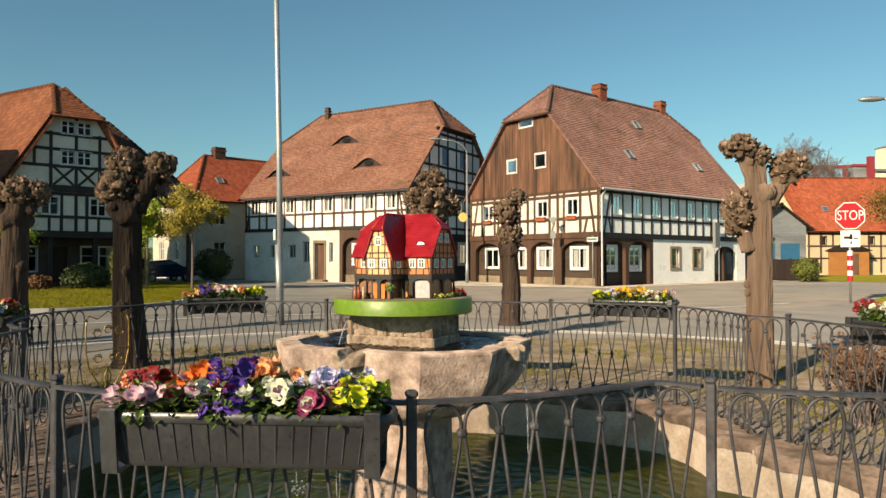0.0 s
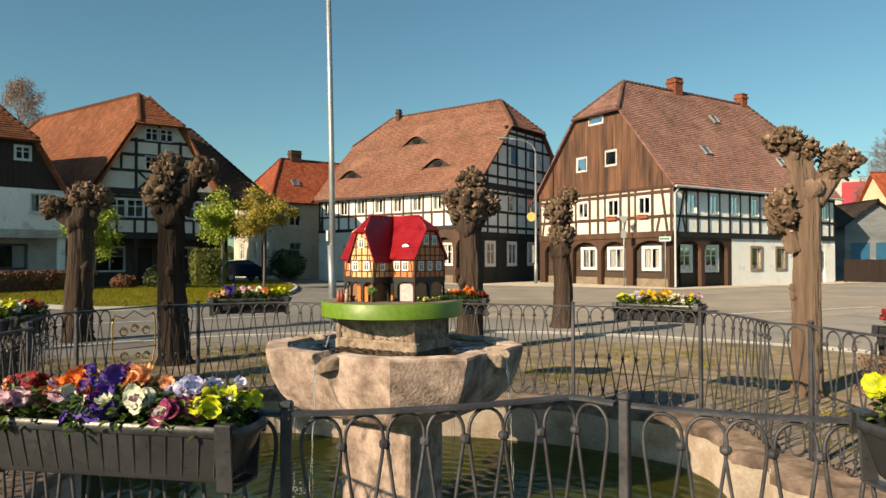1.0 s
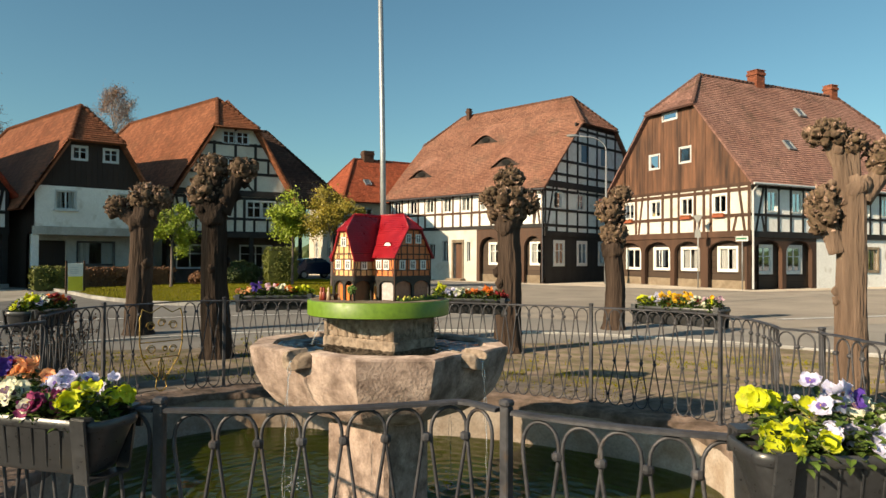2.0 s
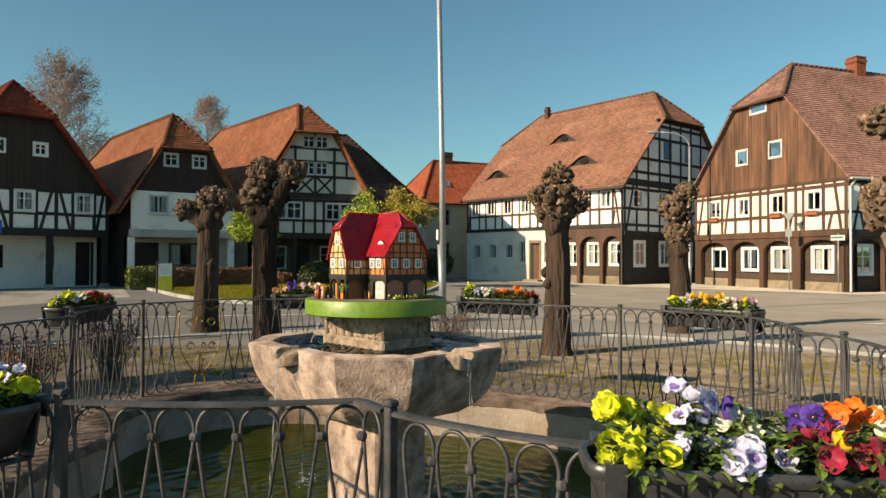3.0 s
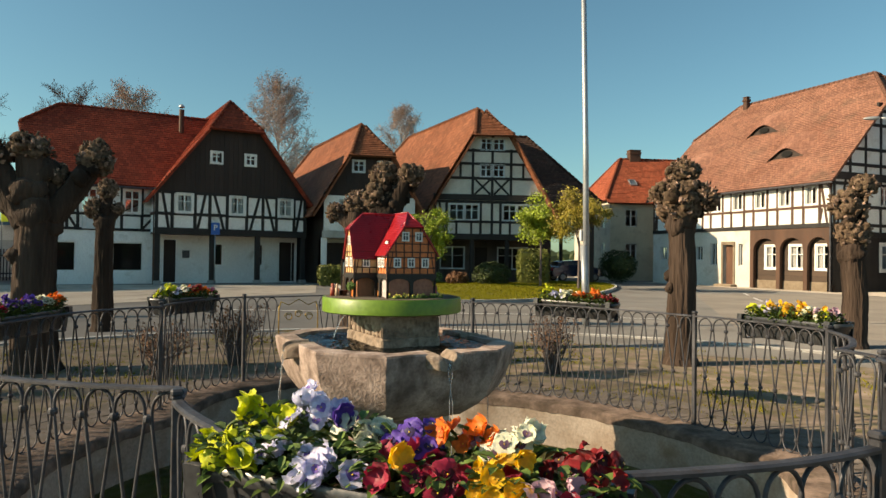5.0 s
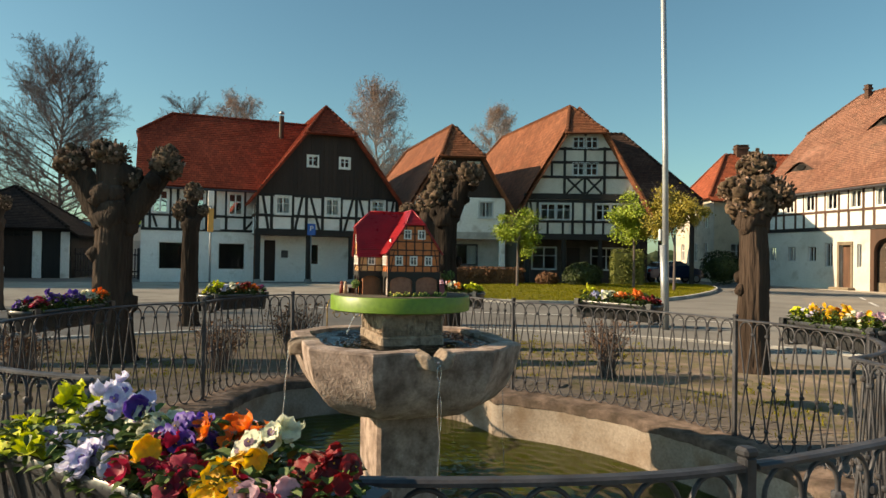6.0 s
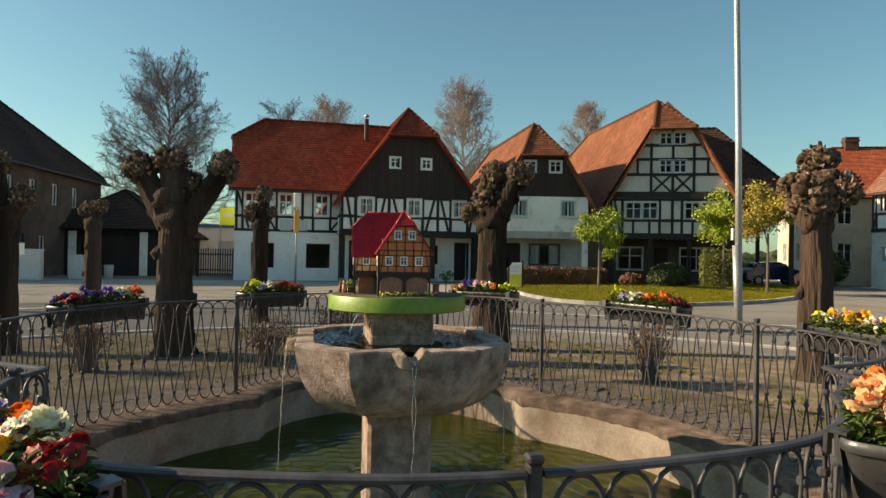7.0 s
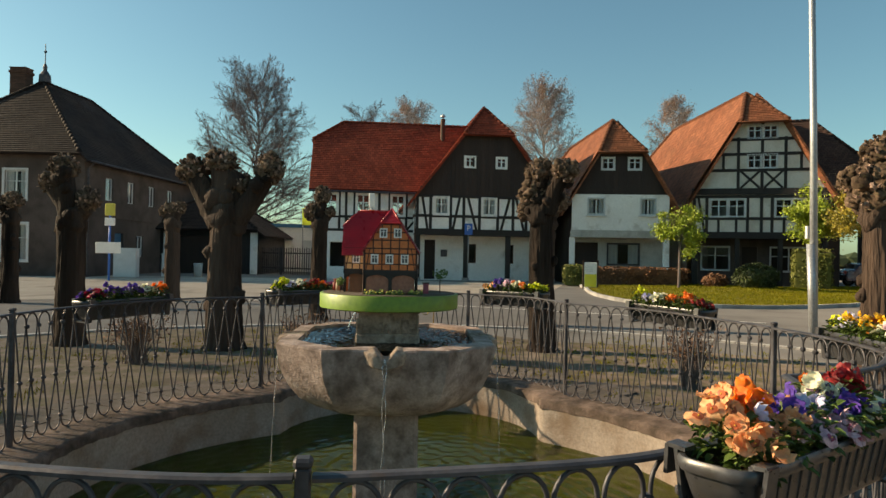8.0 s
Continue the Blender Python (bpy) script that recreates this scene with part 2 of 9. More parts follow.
ROAD_WORN = material("worn_crossing_asphalt", (0.155, 0.14, 0.126), (0.22, 0.198, 0.176), 3.0, 60, 0.88, 0.35, stain=(0.12, 0.11, 0.10), stain_amount=0.35)
GRAVEL = material("dirt_and_gravel", (0.10, 0.078, 0.064), (0.25, 0.198, 0.163), 0.6, 60, 0.95, 1.0, stain=(0.07, 0.075, 0.02), stain_amount=0.75)
SOIL_GRASS = material("lawn_soil", (0.11, 0.112, 0.005), (0.175, 0.158, 0.009), 1.2, 60, 0.95, 0.7, stain=(0.14, 0.11, 0.05), stain_amount=0.4)
LINE_WHITE = material("worn_road_paint", (0.55, 0.54, 0.52), (0.7, 0.69, 0.67), 0.5, 40, 0.7, 0.2, stain=(0.2, 0.19, 0.18), stain_amount=0.35)
PAVING = material("grey_pink_paving", (0.10, 0.086, 0.077), (0.175, 0.152, 0.137), 0.35, 55, 0.9, 0.6, stain=(0.10, 0.085, 0.06), stain_amount=0.5)
GRANITE = material("grey_granite_kerb", (0.30, 0.29, 0.28), (0.45, 0.44, 0.42), 0.5, 70, 0.8, 0.3, spread=0.15)
# one bark in two tones: dark for shaded trunks, pale for the trunk in sun
BARK = grained("rough_linden_bark", (0.007, 0.005, 0.004), (0.115, 0.08, 0.062), rough=0.95, stain=(0.02, 0.013, 0.009))
BARK_SUNLIT = grained("sunlit_linden_bark", (0.07, 0.046, 0.034), (0.31, 0.22, 0.165), rough=0.95, stain=(0.07, 0.046, 0.032))
for x in [*BARK.node_tree.nodes, *BARK_SUNLIT.node_tree.nodes]:
    if x.type == "BUMP":
        x.inputs["Strength"].default_value, x.inputs["Distance"].default_value = 1.0, 0.05
KNOB = material("knotted_pollard_wood", (0.012, 0.008, 0.006), (0.22, 0.15, 0.105), 0.06, 45, 0.95, 1.0, stain=(0.09, 0.085, 0.035), stain_amount=0.25, per_island=0.3)
CUT_WOOD = material("pale_cut_wood", (0.20, 0.13, 0.10), (0.42, 0.29, 0.225), 0.05, 60, 0.9, 0.6, per_island=0.5)
PANE = glass("window_glass", (0.88, 0.90, 0.92), 0.8)
CURTAIN = plain("net_curtain", (0.62, 0.62, 0.60), 0.9)
# near-black paint in place of the darkness of unlit rooms
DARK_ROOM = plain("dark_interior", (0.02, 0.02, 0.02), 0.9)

# ---- the pool's plan: a circle with a round bay at either end ----
CX, CY, TURN_POOL = 0.22, 6.64, radians(-25)
SWELL = [(30, 0), (36, 0.19), (38.6, 0.21), (43.5, 0.03), (50, 0.15), (58, 0.27), (66.5, 0.33), (73, 0.27), (80, 0.18), (92, 0.06), (105, 0), (302, 0), (311.5, -0.10), (318, -0.14), (324.2, -0.17), (325.8, -0.11), (332, -0.05), (340, 0)]


def plan(angle, out=0.0):
    """A point of the fence line, moved outwards by some metres, in the world."""
    c, s = math.cos(angle), math.sin(angle)
    r = 2.72 + out
    for bay in (2.0, -2.0):
        root = (1.63 + out) ** 2 - (bay * s) ** 2
        if root > 0:
            r = max(r, bay * c + math.sqrt(root))
    near = (math.degrees(angle) - 3 + 180) % 360 - 180
    r -= 0.19 * math.exp(-(near / 16) ** 2)  # the near bay is flatter
    # hand-laid: the line swells beside one bay and is drawn in at the two corners
    here = math.degrees(angle) % 360
    for (a0, d0), (a1, d1) in zip(SWELL, SWELL[1:]):
        if a0 <= here < a1:
            r += d0 + (d1 - d0) * (here - a0) / (a1 - a0)
    a = angle + TURN_POOL
    return Vector((CX + r * math.cos(a), CY + r * math.sin(a), 0.0))


def ring(out, count=240):
    return [plan(2 * math.pi * k / count, out) for k in range(count)]


def sheet_ring(bm, inner, outer, z0, z1):
    """A ring of quads between two outlines."""
    a = [bm.verts.new((p.x, p.y, z0)) for p in inner]
    b = [bm.verts.new((p.x, p.y, z1)) for p in outer]
    for k in range(len(a)):
        j = (k + 1) % len(a)
        bm.faces.new((a[k], b[k], b[j], a[j]))
    return bm


def flat(name, outline, z, mat, label, category="ground"):
    bm = bmesh.new()
    bm.faces.new([bm.verts.new((x, y, z)) for x, y in outline])
    bmesh.ops.recalc_face_normals(bm, faces=bm.faces)
    for f in bm.faces:
        if f.normal.z < 0:
            f.normal_flip()
    return tagged(part(name, bm, mat), label, category, kind="structure")


def round_line(points, steps=8):
    """A closed smooth line through the points."""
    out = []
    for k in range(len(points)):
        p = [Vector(points[(k + d) % len(points)]) for d in (-1, 0, 1, 2)]
        for s in range(steps):
            t = s / steps
            q = 0.5 * (2 * p[1] + (p[2] - p[0]) * t + (2 * p[0] - 5 * p[1] + 4 * p[2] - p[3]) * t * t + (3 * p[1] - p[0] - 3 * p[2] + p[3]) * t ** 3)
            out.append((q.x, q.y))
    return out


# ground: one sheet from the pool's kerb to the horizon
bm = bmesh.new()
rings = [ring(0.1), ring(3), ring(9), ring(25), ring(60), ring(150), ring(600), ring(3000)]
for a, b in zip(rings, rings[1:]):
    sheet_ring(bm, a, b, 0.0, 0.0)
bmesh.ops.remove_doubles(bm, verts=bm.verts, dist=1e-4)
tagged(part("ground", bm, ASPHALT), "worn grey asphalt of the village square", "ground", kind="structure")

# dirt and gravel round the pool, under the trees
bm = bmesh.new()
outer = []
for k in range(240):
    a = 2 * math.pi * k / 240 + TURN_POOL
    far = 8.6 + 1.0 * math.sin(2 * a + 0.6) + 0.25 * math.sin(7 * a) + 0.12 * math.sin(17 * a + 1)
    outer.append(Vector((CX + far * math.cos(a), CY + far * math.sin(a), 0)))
sheet_ring(bm, ring(0.1), outer, 0.006, 0.006)
tagged(part("gravel_bed", bm, GRAVEL), "brown dirt and gravel with thin grass round the pool", "ground", kind="structure")

# pool: walls, kerb, floor, water
bm = bmesh.new()
sheet_ring(bm, ring(-0.3), ring(-0.3), -1.1, 0.015)
tagged(part("pool_wall", bm, CONCRETE, smooth=True), "pale rendered pool wall with damp stains", "pool wall", kind="structure")
bm = bmesh.new()
bm.faces.new([bm.verts.new((p.x, p.y, -0.62)) for p in ring(-0.29)])
tagged(part("pool_floor", bm, material("pool_algae", (0.11, 0.16, 0.012), (0.24, 0.31, 0.035), 0.6, 12, 0.9, 0.4)), "green algae on the pool floor", "pool floor", kind="structure")


# ---- houses ----
class Side:
    """One outer wall of a house: u runs to the right as one looks at it, z up, d inwards."""

    def __init__(self, root, ox, oy, ux, uy):
        self.root = root
        self.m = Matrix(((ux, 0, -uy, ox), (uy, 0, ux, oy), (0, 1, 0, 0), (0, 0, 0, 1)))

    def at(self, u, z, d=0.0):
        return self.m @ Vector((u, z, d))


CUBE = None


def cube_mesh():
    global CUBE
    if CUBE is None:
        bm = made_block(-0.5, 0.5, -0.5, 0.5, -0.5, 0.5)
        CUBE = bpy.data.meshes.new("timber")
        bm.to_mesh(CUBE)
        bm.free()
    return CUBE


TIMBERS = {}


def timber(side, u0, z0, u1, z1, width, mat, proud=0.035, name="beam"):
    """A straight timber on a wall from one point to the other."""
    key = mat.name
    if key not in TIMBERS:
        TIMBERS[key] = cube_mesh().copy()
        TIMBERS[key].materials.append(mat)
    ob = new(name, TIMBERS[key])
    ob.parent = side.root
    run = Vector((u1 - u0, z1 - z0))
    tilt = math.atan2(run.y, run.x)
    local = Matrix.Translation(((u0 + u1) / 2, (z0 + z1) / 2, 0.06 - proud)) @ Matrix.Rotation(tilt, 4, "Z") @ Matrix.Diagonal((run.length, width, 0.12, 1))
    ob.matrix_basis = side.m @ local
    return ob


def wall(side, name, outline, holes, mat, thick=0.3, label=""):
    """A wall over a convex outline with rectangular openings (u0, z0, u1, z1) through its thickness."""
    us = sorted({p[0] for p in outline} | {h[k] for h in holes for k in (0, 2)})
    zs = sorted({p[1] for p in outline} | {h[k] for h in holes for k in (1, 3)})
    edges = []
    for p, q in zip(outline, outline[1:] + outline[:1]):
        a, b = q[1] - p[1], p[0] - q[0]
        edges.append((a, b, a * p[0] + b * p[1]))
    bm = bmesh.new()

    def face(points):
        if len(points) > 2:
            bm.faces.new([bm.verts.new(side.at(*p)) for p in points])

    for u0, u1 in zip(us, us[1:]):
        for z0, z1 in zip(zs, zs[1:]):
            mid = ((u0 + u1) / 2, (z0 + z1) / 2)
            if any(h[0] < mid[0] < h[2] and h[1] < mid[1] < h[3] for h in holes):
                continue
            cell = [(u0, z0), (u1, z0), (u1, z1), (u0, z1)]
            for e in edges:
                cell = clipped(cell, *e) if cell else cell
            if len(cell) > 2:
                face([(u, z, 0.0) for u, z in cell])
                face([(u, z, thick) for u, z in cell[::-1]])
    for u0, z0, u1, z1 in holes:
        c = [(u0, z0), (u1, z0), (u1, z1), (u0, z1)]
        for p, q in zip(c, c[1:] + c[:1]):
            face([(*p, 0.0), (*p, thick), (*q, thick), (*q, 0.0)])
    bmesh.ops.remove_doubles(bm, verts=bm.verts, dist=1e-4)
    return part(name, bm, mat, side.root, label)


def hoop(bm, x0, x1, y0, y1, e, z0, z1):
    """A rectangular frame in one piece, e wide."""
    o = [(x0, y0), (x1, y0), (x1, y1), (x0, y1)]
    i = [(x0 + e, y0 + e), (x1 - e, y0 + e), (x1 - e, y1 - e), (x0 + e, y1 - e)]
    a, b, c, d = ([bm.verts.new((x, y, z)) for x, y in line] for line, z in ((o, z0), (i, z0), (o, z1), (i, z1)))
    for k in range(4):
        j = (k + 1) % 4
        for q in ((a[k], b[k], b[j], a[j]), (c[k], c[j], d[j], d[k]), (a[k], a[j], c[j], c[k]), (b[k], d[k], d[j], b[j])):
            bm.faces.new(q)
    return bm


WINDOWS = {}


def window(side, u, z, w, h, frame_mat, depth=0.05, bars=(1, 1), trim=0.0, curtain=False, sill=False, name="window"):
    """A window whose lower left corner is at (u, z): frame with bars, panes, and on request a wide trim, a sill and a curtain."""
    key = (round(w, 2), round(h, 2), frame_mat.name, depth, bars, trim, curtain, sill)
    if key not in WINDOWS:
        bm = bmesh.new()
        e = 0.048
        hoop(bm, 0, w, 0, h, e, depth, depth + 0.06)
        frame_me = bpy.data.meshes.new("frame")
        bm.to_mesh(frame_me)
        bm.free()
        frame_me.materials.append(frame_mat)
        extra = []
        for k in range(bars[0]):
            x = w * (k + 1) / (bars[0] + 1)
            extra.append(("mullion", made_block(x - 0.035, x + 0.035, e, h - e, depth + 0.005, depth + 0.05)))
        for k in range(bars[1]):
            y = h * ((k + 1) / (bars[1] + 1) if bars[1] > 1 else 0.62)
            extra.append(("glazing_bar", made_block(e, w - e, y - 0.022, y + 0.022, depth + 0.01, depth + 0.048)))
        if trim:
            extra.append(("trim", hoop(bmesh.new(), -trim, w + trim, -trim, h + trim, trim, -0.04, 0.05)))
        meshes = []
        for nm, b in extra:
            me = bpy.data.meshes.new(nm)
            b.to_mesh(me)
            b.free()
            me.materials.append(frame_mat)
            meshes.append((nm, me))
        bm = bmesh.new()
        bm.faces.new([bm.verts.new(p) for p in ((0.02, 0.02, depth + 0.03), (w - 0.02, 0.02, depth + 0.03), (w - 0.02, h - 0.02, depth + 0.03), (0.02, h - 0.02, depth + 0.03))])
        pane_me = bpy.data.meshes.new("pane")
        bm.to_mesh(pane_me)
        bm.free()
        pane_me.materials.append(PANE)
        curtain_me = None
        if curtain:
            bm = bmesh.new()
            n = 24
            for k in range(n):
                x0, x1 = w * k / n, w * (k + 1) / n
                if abs((k + 0.5) / n - 0.5) < 0.16:
                    continue
                d0, d1 = depth + 0.12 + 0.02 * math.sin(k * 1.9), depth + 0.12 + 0.02 * math.sin((k + 1) * 1.9)
                bm.faces.new([bm.verts.new(p) for p in ((x0, 0.03, d0), (x1, 0.03, d1), (x1, h, d1), (x0, h, d0))])
            curtain_me = bpy.data.meshes.new("curtain")
            bm.to_mesh(curtain_me)
            bm.free()
            curtain_me.materials.append(CURTAIN)
        sill_me = None
        if sill:
            bm = made_block(-0.08 - trim, w + 0.08 + trim, -0.06 - trim, -trim, -0.12, 0.05)
            sill_me = bpy.data.meshes.new("sill")
            bm.to_mesh(sill_me)
            bm.free()
            sill_me.materials.append(frame_mat)
        WINDOWS[key] = (frame_me, pane_me, curtain_me, sill_me, meshes)
    frame_me, pane_me, curtain_me, sill_me, meshes = WINDOWS[key]
    top = new(name, frame_me)
    top.parent = side.root
    top.matrix_basis = side.m @ Matrix.Translation((u, z, 0))
    for nm, me in (("pane", pane_me), ("curtain", curtain_me), ("sill", sill_me), *meshes):
        if me:
            ob = new(nm, me)
            ob.parent = top
            if nm == "pane":
                ob.visible_shadow = False
    return top


def roof_face(bm, uv, slab, origin, along, up, outline, course):
    """One slope laid in courses: outline is convex, in metres along the eave and up the slope."""
    n = along.cross(up).normalized()
    k = course / 0.17
    lift, thick = 0.03 * k, 0.1 * k
    lo, hi = min(p[1] for p in outline), max(p[1] for p in outline)
    rows = max(1, math.ceil((hi - lo) / course))
    sag = lambda x, s: (0.018 * math.sin(x * 0.9 + s * 0.7) + 0.012 * math.sin(x * 2.3 - s)) * k ** 2

    def put(points):
        vs = [bm.verts.new(origin + along * x + up * s + n * (d + sag(x, s))) for x, s, d in points]
        f = bm.faces.new(vs)
        for loop, (x, s, d) in zip(f.loops, points):
            loop[uv].uv = (x, s - lo)

    for r in range(rows):
        s0, s1 = lo + r * course, lo + (r + 1) * course
        strip = clipped(clipped(list(outline), 0, 1, s1), 0, -1, -s0)
        if len(strip) < 3:
            continue
        xs = [p[0] for p in strip]
        x0, x1 = min(xs), max(xs)
        cuts = max(1, round((x1 - x0) / (1.2 * k)))
        for c in range(cuts):
            a, b = x0 + (x1 - x0) * c / cuts, x0 + (x1 - x0) * (c + 1) / cuts
            cell = clipped(clipped(strip, 1, 0, b), -1, 0, -a)
            if len(cell) > 2:
                put([(x, s, lift * (1 - (s - s0) / course)) for x, s in cell])
                low = [p for p in cell if abs(p[1] - s0) < 1e-6]
                if len(low) == 2:
                    l0, l1 = sorted(low)
                    put([(l0[0], s0, -0.01 * k), (l1[0], s0, -0.01 * k), (l1[0], s0, lift), (l0[0], s0, lift)])
    bm, uv = slab
    for p, q in zip(outline, outline[1:] + outline[:1]):
        put([(*q, -0.012 * k), (*p, -0.012 * k), (*p, -thick), (*q, -thick)])
    put([(*p, -thick) for p in outline[::-1]])
    put([(*p, -0.012 * k) for p in outline])


def gable_roof(root, W, L, eave, ridge, mat, hip_front=(0, 0), hip_back=(0, 0), over=0.45, gable_over=0.3, course=0.17, label="", y0=0.0):
    """A steep roof over W x L with its ridge along y. hip_...: height of the half hip's foot (0: plain gable) and how far its top lies back."""
    half = W / 2
    rise = (ridge - eave) / half
    up = Vector((half, 0, ridge - eave)).normalized()
    long = math.hypot(half, ridge - eave) / half
    bm = bmesh.new()
    uv = bm.loops.layers.uv.new("UVMap")
    deck = bmesh.new()
    slab = (deck, deck.loops.layers.uv.new("UVMap"))
    f0, b0 = y0 - gable_over, L + gable_over
    s = lambda z: (z - eave) / rise * long
    low, top = -over * long, half * long
    left = [(f0, low), (b0, low)]
    left += [(b0, s(hip_back[0])), (L - hip_back[1], top)] if hip_back[0] else [(b0, top)]
    left += [(y0 + hip_front[1], top), (f0, s(hip_front[0]))] if hip_front[0] else [(f0, top)]
    # the slope at x = 0 looks to -x, that at x = W to +x
    roof_face(bm, uv, slab, Vector((0, 0, eave)), Vector((0, -1, 0)), up, [(-y, v) for y, v in left][::-1], course)
    roof_face(bm, uv, slab, Vector((W, 0, eave)), Vector((0, 1, 0)), Vector((-up.x, 0, up.z)), left, course)
    caps = [((half, y0 + hip_front[1] if hip_front[0] else f0, ridge), (half, L - hip_back[1] if hip_back[0] else b0, ridge))]
    for (foot, back), y_edge, y_top, sign in ((hip_front, f0, y0 + hip_front[1], 1), (hip_back, b0, L - hip_back[1], -1)):
        if not foot:
            continue
        w = half - (foot - eave) / rise
        run = Vector((0, y_top - y_edge, ridge - foot))
        o = Vector((half, y_edge, foot))
        roof_face(bm, uv, slab, o, Vector((sign, 0, 0)), run.normalized(), [(-w - 0.7 * course, -0.7 * course), (w + 0.7 * course, -0.7 * course), (0, run.length)], course)
        for k in (-1, 1):
            caps.append(((half + k * w, y_edge, foot + 0.1 * course), (half, y_top, ridge + 0.1 * course)))
    bmesh.ops.remove_doubles(deck, verts=deck.verts, dist=1e-4)
    top_part = part("roof", deck, mat, root, label)
    tiles = part("tiles", bm, mat, top_part)
    tiles["kind"] = "stuff"
    bm = bmesh.new()
    uv = bm.loops.layers.uv.new("UVMap")
    for p, q in caps:
        p, q = Vector(p), Vector(q)
        n = max(2, round((q - p).length / (2.1 * course)))
        for k in range(n):
            a, b = p.lerp(q, k / n), p.lerp(q, (k + 1) / n)
            tube(bm, [a + Vector((0, 0, 0.0)), b + Vector((0, 0, 0.0))], [0.7 * course, 0.55 * course], 7)
    part("ridge_tiles", bm, mat, top_part, "", True)["kind"] = "stuff"
    return top_part


def chimney(root, x, y, z0, z1, w=0.55, d=0.55, mat=None):
    bm = made_block(x - w / 2, x + w / 2, y - d / 2, y + d / 2, z0, z1)
    block(bm, x - w / 2 - 0.05, x + w / 2 + 0.05, y - d / 2 - 0.05, y + d / 2 + 0.05, z1 - 0.28, z1 - 0.14)
    block(bm, x - w / 2 - 0.03, x + w / 2 + 0.03, y - d / 2 - 0.03, y + d / 2 + 0.03, z1, z1 + 0.05)
    uv = bm.loops.layers.uv.new("UVMap")
    for f in bm.faces:
        for l in f.loops:
            l[uv].uv = (l.vert.co.x + l.vert.co.y, l.vert.co.z)
    return part("chimney", bm, mat or BRICK_RED, root)


def start_house(name, A, B, label):
    """Root at A, x along the front gable from A to B, y to the back. Returns the root and the gable's width."""
    run = Vector((B[0] - A[0], B[1] - A[1]))
    root = thing(name, ground_pose(A[0], A[1], 0, math.degrees(math.atan2(run.y, run.x))), label, "house")
    return root, run.length


def sides(root, W, L):
    return Side(root, 0, 0, 1, 0), Side(root, W, 0, 0, 1), Side(root, W, L, -1, 0), Side(root, 0, L, 0, -1)


def gable_outline(W, z0, eave, ridge, hip=0.0):
    half = W / 2
    if hip:
        k = half - (hip - eave) / (ridge - eave) * half
        return [(0, z0), (W, z0), (W, eave), (half + k, hip), (half - k, hip), (0, eave)]
    return [(0, z0), (W, z0), (W, eave), (half, ridge), (0, eave)]


def rect(u0, u1, z0, z1):
    return [(u0, z0), (u1, z0), (u1, z1), (u0, z1)]


def frame_wall(side, u0, u1, rails, posts, braces, mat, width=0.17):
    """Half-timbering: rails at heights over the whole run, posts (u, z0, z1), braces (u0, z0, u1, z1)."""
    for z in rails:
        timber(side, u0, z, u1, z, width, mat, 0.04, "rail")
    for u, z0, z1 in posts:
        timber(side, u, z0, u, z1, width, mat, 0.035, "post")
    for a, b, c, d in braces:
        timber(side, a, b, c, d, width * 0.85, mat, 0.03, "brace")


def arcade(side, u0, u1, z1, arches, mat, thick=0.22, name="arcade"):
    """A timber front with round-headed openings (u0, u1, spring, crown) down to the ground."""
    bm = bmesh.new()

    def slab(pts):
        f = [bm.verts.new(side.at(u, z, 0.0)) for u, z in pts]
        b = [bm.verts.new(side.at(u, z, thick)) for u, z in pts]
        bm.faces.new(f)
        bm.faces.new(b[::-1])
        for k in range(len(pts)):
            j = (k + 1) % len(pts)
            bm.faces.new((f[k], b[k], b[j], f[j]))

    at = u0
    for a, b, spring, crown in arches:
        slab([(at, 0.0), (a, 0.0), (a, z1), (at, z1)])
        n = 10
        for k in range(n):
            t0, t1 = math.pi * (1 - k / n), math.pi * (1 - (k + 1) / n)
            p = [((a + b) / 2 + (b - a) / 2 * math.cos(t), spring + (crown - spring) * math.sin(t)) for t in (t0, t1)]
            slab([p[0], p[1], (p[1][0], z1), (p[0][0], z1)])
        at = b
    slab([(at, 0.0), (u1, 0.0), (u1, z1), (at, z1)])
    bmesh.ops.remove_doubles(bm, verts=bm.verts, dist=1e-4)
    return part(name, bm, mat, side.root)


def spans(u0, u1, z0, z1, holes):
    out = [(u0, u1)]
    for h in holes:
        if h[1] < z1 and h[3] > z0:
            out = [s for a, b in out for s in ((a, min(b, h[0])), (max(a, h[2]), b)) if s[1] - s[0] > 0.02]
    return out


def logs(side, u0, u1, z0, z1, holes, inward, mat, pitch=0.3):
    """Stacked squared logs, broken by the openings."""
    n = round((z1 - z0) / pitch)
    h = (z1 - z0) / n
    for k in range(n):
        for a, b in spans(u0, u1, z0 + k * h, z0 + (k + 1) * h, holes):
            timber(side, a, z0 + (k + 0.5) * h, b, z0 + (k + 0.5) * h, h - 0.025, mat, -inward + random.uniform(0.0, 0.015), "log")


